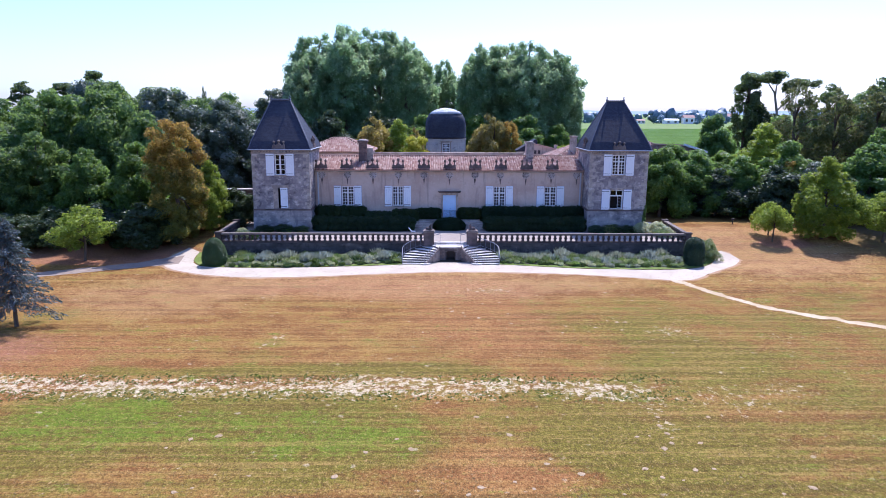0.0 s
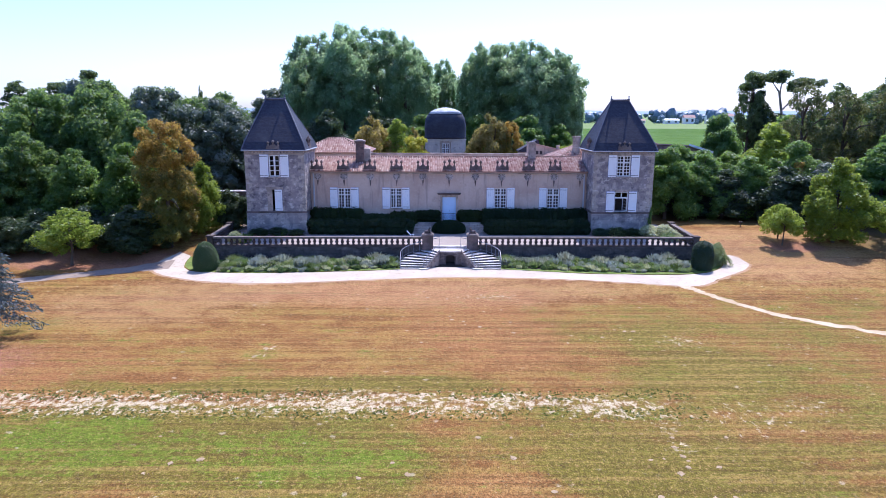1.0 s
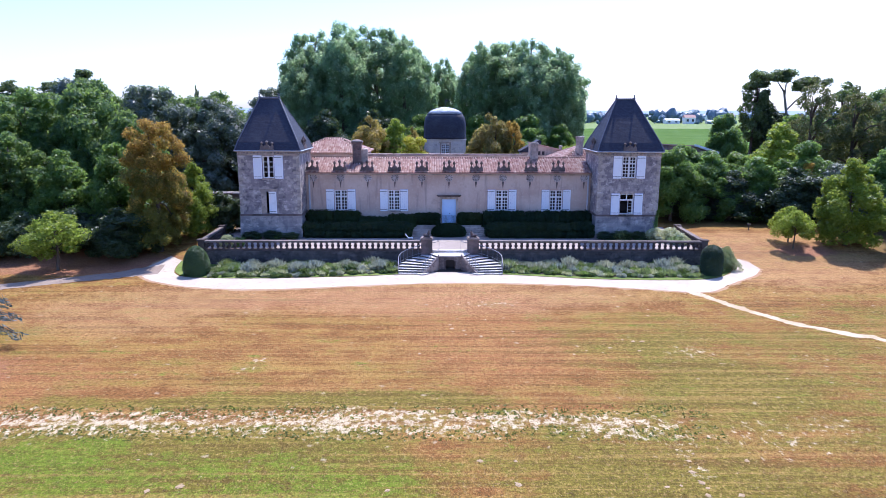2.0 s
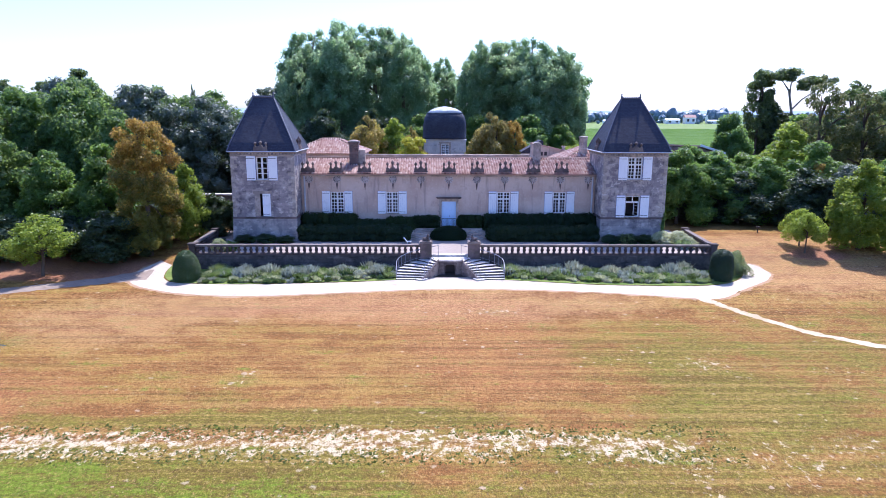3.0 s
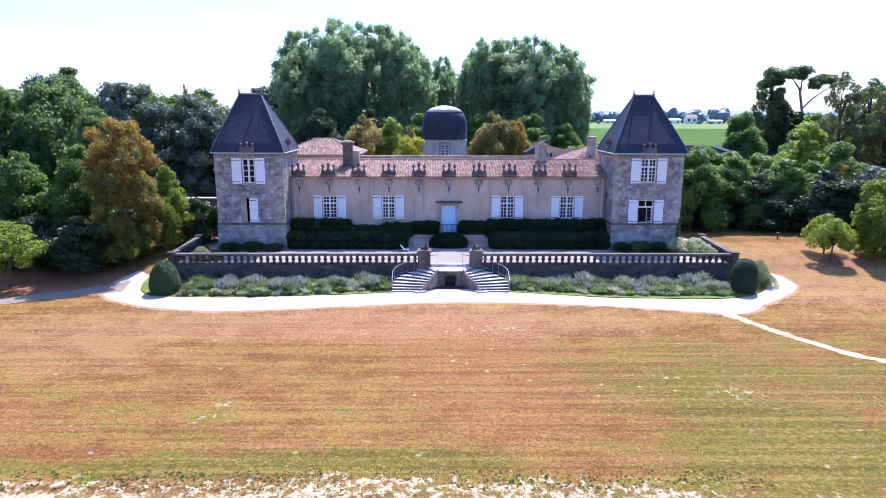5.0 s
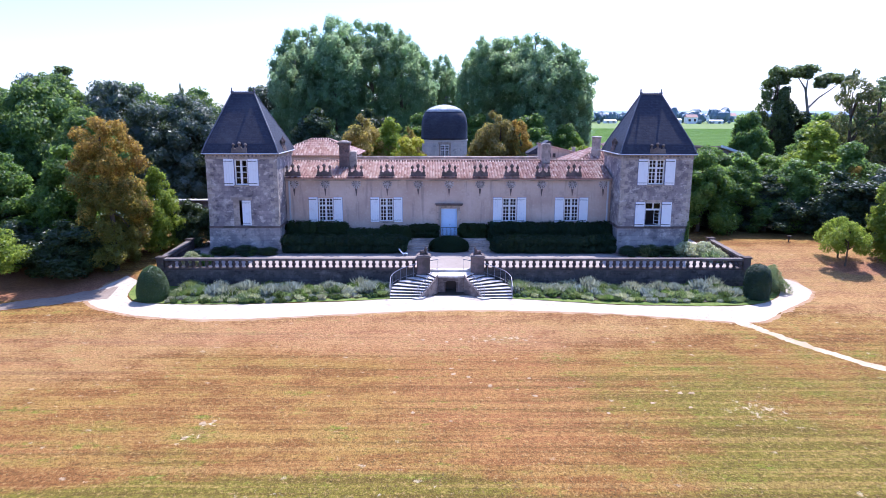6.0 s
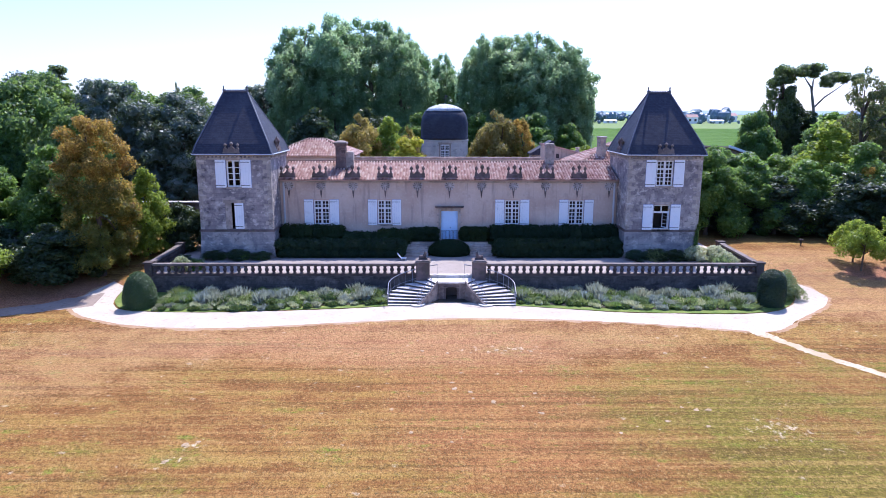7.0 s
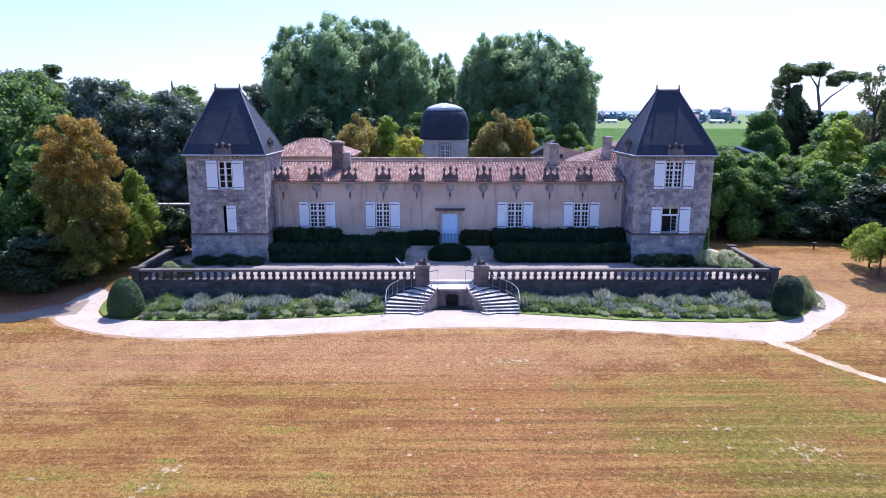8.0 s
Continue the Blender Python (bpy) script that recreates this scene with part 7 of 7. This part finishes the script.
CHALK = make_oldstone("chalky_clod", (0.38, 0.28, 0.165), (0.30, 0.215, 0.115), (0.22, 0.15, 0.08))
CLODS = [clod_mesh(80), clod_mesh(81), clod_mesh(82)]
NEAR = [(-14.1, -43.2), (-12.7, -45.6), (-13.5, -46.4), (-11.5, -45.3), (-4.6, -46.8), (-9.2, -48.7), (-5.7, -48.8), (-11.8, -49.9), (-11.2, -49.6), (-2.6, -46.5), (-3.3, -45.6), (-2.8, -41.6), (0.5, -43.4), (2.0, -43.4),
        (1.9, -45.2), (3.2, -47.8), (1.7, -49.2), (0.3, -49.6), (-0.2, -50.1), (5.9, -50.1), (7.3, -48.2), (7.8, -48.9), (8.6, -49.1), (9.4, -48.3), (10.2, -48.2), (8.7, -46.5), (9.2, -46.0), (9.4, -45.5), (9.3, -45.1), (9.4, -43.4),
        (9.8, -42.8), (9.2, -44.3), (7.8, -45.4), (8.4, -45.3), (10.5, -46.0), (12.2, -50.1), (13.6, -49.7), (11.9, -43.4), (2.4, -49.7), (4.5, -48.6)]
FAR = [(-0.6, -20.9), (0.8, -20.9), (2.4, -20.5), (2.9, -20.6), (3.8, -20.7), (4.4, -20.7), (0.1, -23.7), (-0.3, -25.8), (0.5, -26.2), (0.6, -27.0), (1.6, -27.4), (-0.4, -25.0), (3.0, -27.9), (3.8, -28.7), (3.8, -26.4), (8.0, -30.1),
       (9.6, -29.6), (7.1, -30.7), (12.0, -28.4), (11.3, -30.1), (10.8, -28.1), (11.4, -28.4), (-2.4, -30.6), (-0.6, -31.5), (12.4, -21.0), (14.5, -21.6), (-2.4, -19.1), (-2.1, -20.6), (-11.7, -31.4), (-12.2, -31.7), (-12.5, -33.1)]
for i, (cx, cy) in enumerate(NEAR + FAR):
    ob = new("chalk_clod", CLODS[i % 3])
    k = 0.45 + 0.06 * (i * 7 % 11)
    ob.location, ob.rotation_euler, ob.scale = (cx, cy, land(cx, cy)), (0, 0, i * 1.3), (k, k, k)
    tagged(ob, "pale chalky clod lying on the dry lawn", "clod", "chalk clods")


def make_stubble():
    """Short dry blades over the near lawn, and green tufts along the bare band."""
    rng = np.random.default_rng(21)
    n = 120000
    x = rng.uniform(-36, 38, n)
    y = -53 + 37 * rng.uniform(0, 1, n) ** 1.15
    thick = np.array([noise.noise((a * 0.35, b * 0.5, 0)) + 0.6 * noise.noise((a * 1.3, b * 1.6, 4)) for a, b in zip(x, y)])
    edge = np.exp(-((np.abs(y + 39.8) - 1.1) / 0.7) ** 2) * (x < 12)
    keep = thick + 0.35 * edge + rng.normal(size=n) * 0.3 > 0.0
    x, y, edge, thick = x[keep], y[keep], edge[keep], thick[keep]
    z = np.array([land(0, b) for b in y])
    m = len(x)
    green = (edge > 0.35) & (rng.uniform(0, 1, m) < 0.6)
    h = rng.uniform(0.012, 0.035, m) * (1 + 1.6 * green)
    w = rng.uniform(0.016, 0.04, m) * (1 + 1.8 * green)
    a = rng.uniform(0, np.pi, m)
    d = np.stack([np.cos(a), np.sin(a), np.zeros(m)], 1) * w[:, None]
    p = np.stack([x, y, z + 0.004], 1)
    top = np.stack([rng.normal(size=m) * 0.05, 0.03 + rng.normal(size=m) * 0.05, h], 1)
    v = np.stack([p - d, p + d, p + top], 1).reshape(-1, 3)
    me = bpy.data.meshes.new("grass_stubble")
    me.from_pydata(v.tolist(), [], np.arange(m * 3).reshape(-1, 3).tolist())
    me.materials.append(LEAF_STUBBLE)
    me.materials.append(LEAF_TUFT)
    me.polygons.foreach_set("material_index", green.astype(np.int32))
    tagged(new("grass_stubble", me), "short dry tufts and stubble of the mown lawn", "grass", "", "stuff")


make_stubble()


# ---- an outbuilding half hidden in the shrubbery ----
def make_outbuilding():
    t = thing("outbuilding", (35.0, 23.0, 1.98), "low outbuilding with a pale roof edge among shrubs", "building")
    a, b, n = Vector((33.1, 19.9, 10.3)), Vector((38.4, 24.8, 9.0)), Vector((-3.4, 3.7, 0))
    up = Vector((0, 0, 0.16))
    low = [Vector((p.x, p.y, 1.7)) for p in (a, b, b + n, a + n)]
    top = [p - up * 1.6 for p in (a, b, b + n, a + n)]
    quads = [(0, 1, 5, 4), (1, 2, 6, 5), (2, 3, 7, 6), (3, 0, 4, 7), (4, 5, 6, 7), (3, 2, 1, 0)]
    part("wall", Shape().add([p[:] for p in low + top], quads), BRICK, t)
    part("roof", Shape().add([p[:] for p in [a - up, b - up, b + n - up, a + n - up, a, b, b + n, a + n]], quads), TILE, t)
    d = (b - a).cross(Vector((0, 0, 1))).normalized() * 0.22
    part("verge", Shape().add([p[:] for p in [a + d - up, b + d - up, b + d * 0.1 - up, a + d * 0.1 - up, a + d + up * 0.9, b + d + up * 0.9, b + d * 0.1 + up * 0.9, a + d * 0.1 + up * 0.9]], quads), PALEWALL, t)


# ---- vineyard and distance ----
def make_vines():
    rng = np.random.default_rng(8)
    v, f = [], []
    for j in range(95):
        y = 128 + 3.2 * j
        x0, x1 = 8 + 0.10 * (y - 128), 70 + 0.62 * (y - 60)
        n = int((x1 - x0) / 3.0)
        xs = np.linspace(x0, x1, n)
        h = 0.7 + rng.normal(size=n) * 0.03
        k = len(v)
        w = 1.0 + rng.normal(size=n) * 0.03
        for i in range(n):
            jy = 0.0
            v += [(xs[i], y - w[i] + jy, 2.1), (xs[i], y - 0.45 * w[i] + jy, 1.98 + h[i]), (xs[i], y + 0.45 * w[i] + jy, 1.98 + h[i]), (xs[i], y + w[i] + jy, 2.1)]
        for i in range(n - 1):
            for c in range(3):
                f.append((k + 4 * i + c, k + 4 * i + 4 + c, k + 4 * i + 5 + c, k + 4 * i + 1 + c))
    me = bpy.data.meshes.new("vine_rows")
    me.from_pydata(v, [], f)
    me.materials.append(LEAF_VINE)
    tagged(new("vine_rows", me), "green rows of a vineyard behind the park", "vineyard", "", "stuff")


make_vines()


def far_shed(x, y, w, d, h, wall, roof, label):
    t = thing("far_building", (x, y, 1.9), label, "building", "far buildings")
    part("wall", Shape().box(x - w / 2, x + w / 2, y - d / 2, y + d / 2, 1.6, 1.9 + h), wall, t)
    s = Shape().prism([(-d / 2 - 0.5, 1.9 + h), (d / 2 + 0.5, 1.9 + h), (0, 1.9 + h * 1.45)], x - w / 2 - 0.5, x + w / 2 + 0.5)
    s.v = [(b, y + a, c) for a, b, c in s.v]
    part("roof", s, roof, t)
    for i in range(max(2, int(w / 9))):
        cx = x - w / 2 + w * (i + 0.5) / max(2, int(w / 9))
        part("window", Shape().box(cx - 1.2, cx + 1.2, y - d / 2 - 0.15, y - d / 2 - 0.02, 1.9 + h * 0.35, 1.9 + h * 0.75), DARKWOOD, t)


PALEWALL = make_paint("pale_render", (0.78, 0.77, 0.75), (0.60, 0.58, 0.55), 0.8)
SHEETROOF = make_paint("pale_sheet_roof", (0.72, 0.73, 0.75), (0.55, 0.55, 0.57), 0.5)
for x, y, w, d, h, roof, lab in ((196, 700, 13, 9, 3, SHEETROOF, "long white farm shed across the vineyard"), (268, 700, 16, 10, 4, SHEETROOF, "long white farm shed across the vineyard"), (236, 710, 9, 8, 3.5, TILE, "low house with a red tile roof"),
                                 (288, 700, 12, 9, 7, TILE, "low house with a red tile roof"), (318, 705, 15, 9, 3, SHEETROOF, "long white farm shed across the vineyard"), (372, 830, 22, 14, 6, SHEETROOF, "pale distant warehouse across the plain"),
                                 (95, 800, 18, 12, 4, SHEETROOF, "pale distant warehouse across the plain"), (140, 860, 26, 14, 5, SHEETROOF, "pale distant warehouse across the plain"), (392, 840, 16, 12, 8, TILE, "distant house with a tile roof"), (180, 900, 34, 14, 5, SHEETROOF, "pale distant warehouse across the plain")):
    far_shed(x, y, w, d, h, PALEWALL, roof, lab)
make_outbuilding()


def far_wood(name, seed, runs, label):
    """Distant woods as many lumpy crowns in one mesh."""
    rng = np.random.default_rng(seed)
    b = []
    for x0, x1, y, h, n in runs:
        for _ in range(n):
            x = rng.uniform(x0, x1)
            hh = h * rng.uniform(0.55, 1.15)
            r = hh * rng.uniform(0.35, 0.6)
            yy = y + rng.uniform(-0.04, 0.04) * y
            b.append((x, yy, 1.5 + hh * 0.55, r, r, hh * 0.5))
            for _ in range(3):
                b.append((x + rng.normal() * r * 0.7, yy + rng.normal() * r * 0.4, 1.5 + hh * rng.uniform(0.3, 0.9), r * 0.45, r * 0.45, hh * 0.22))
    b = np.array(b)
    v, f = cores(rng, b, 1.0)
    me = bpy.data.meshes.new(name)
    me.from_pydata(v.tolist(), [], f.tolist())
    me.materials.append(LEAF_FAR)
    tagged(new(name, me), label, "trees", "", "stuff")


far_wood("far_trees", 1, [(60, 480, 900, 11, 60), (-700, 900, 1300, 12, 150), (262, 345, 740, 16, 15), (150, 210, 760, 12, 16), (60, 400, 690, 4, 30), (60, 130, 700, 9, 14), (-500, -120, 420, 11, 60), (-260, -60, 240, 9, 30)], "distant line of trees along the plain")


def make_hills():
    """A low far ridge on the horizon."""
    s = Shape()
    n = 90
    v, f = [], []
    for i in range(n + 1):
        x = -4200 + 8400 * i / n
        h = 26 + 14 * noise.noise((x * 0.0011, 3, 0)) + 6 * noise.noise((x * 0.005, 8, 0))
        v += [(x, 4300, -5), (x, 4300, h), (x, 4500, h * 0.9)]
    for i in range(n):
        f += [(3 * i, 3 * i + 3, 3 * i + 4, 3 * i + 1), (3 * i + 1, 3 * i + 4, 3 * i + 5, 3 * i + 2)]
    s.add(v, f)
    solid("backdrop", s, HILL, "low hazy ridge on the horizon", "hills", kind="structure")


HILLM = Mat("far_hazy_ridge", 1.0, 0.0)
# The ridge glows pale blue in place of haze in the air.
HILLM.put(HILLM.p.inputs["Emission Color"], HILLM.mix(HILLM.noise(0.004, 4), (0.46, 0.55, 0.66), (0.58, 0.65, 0.74)))
HILLM.p.inputs["Emission Strength"].default_value = 0.75
HILL = HILLM.color((0.10, 0.13, 0.16))
make_hills()
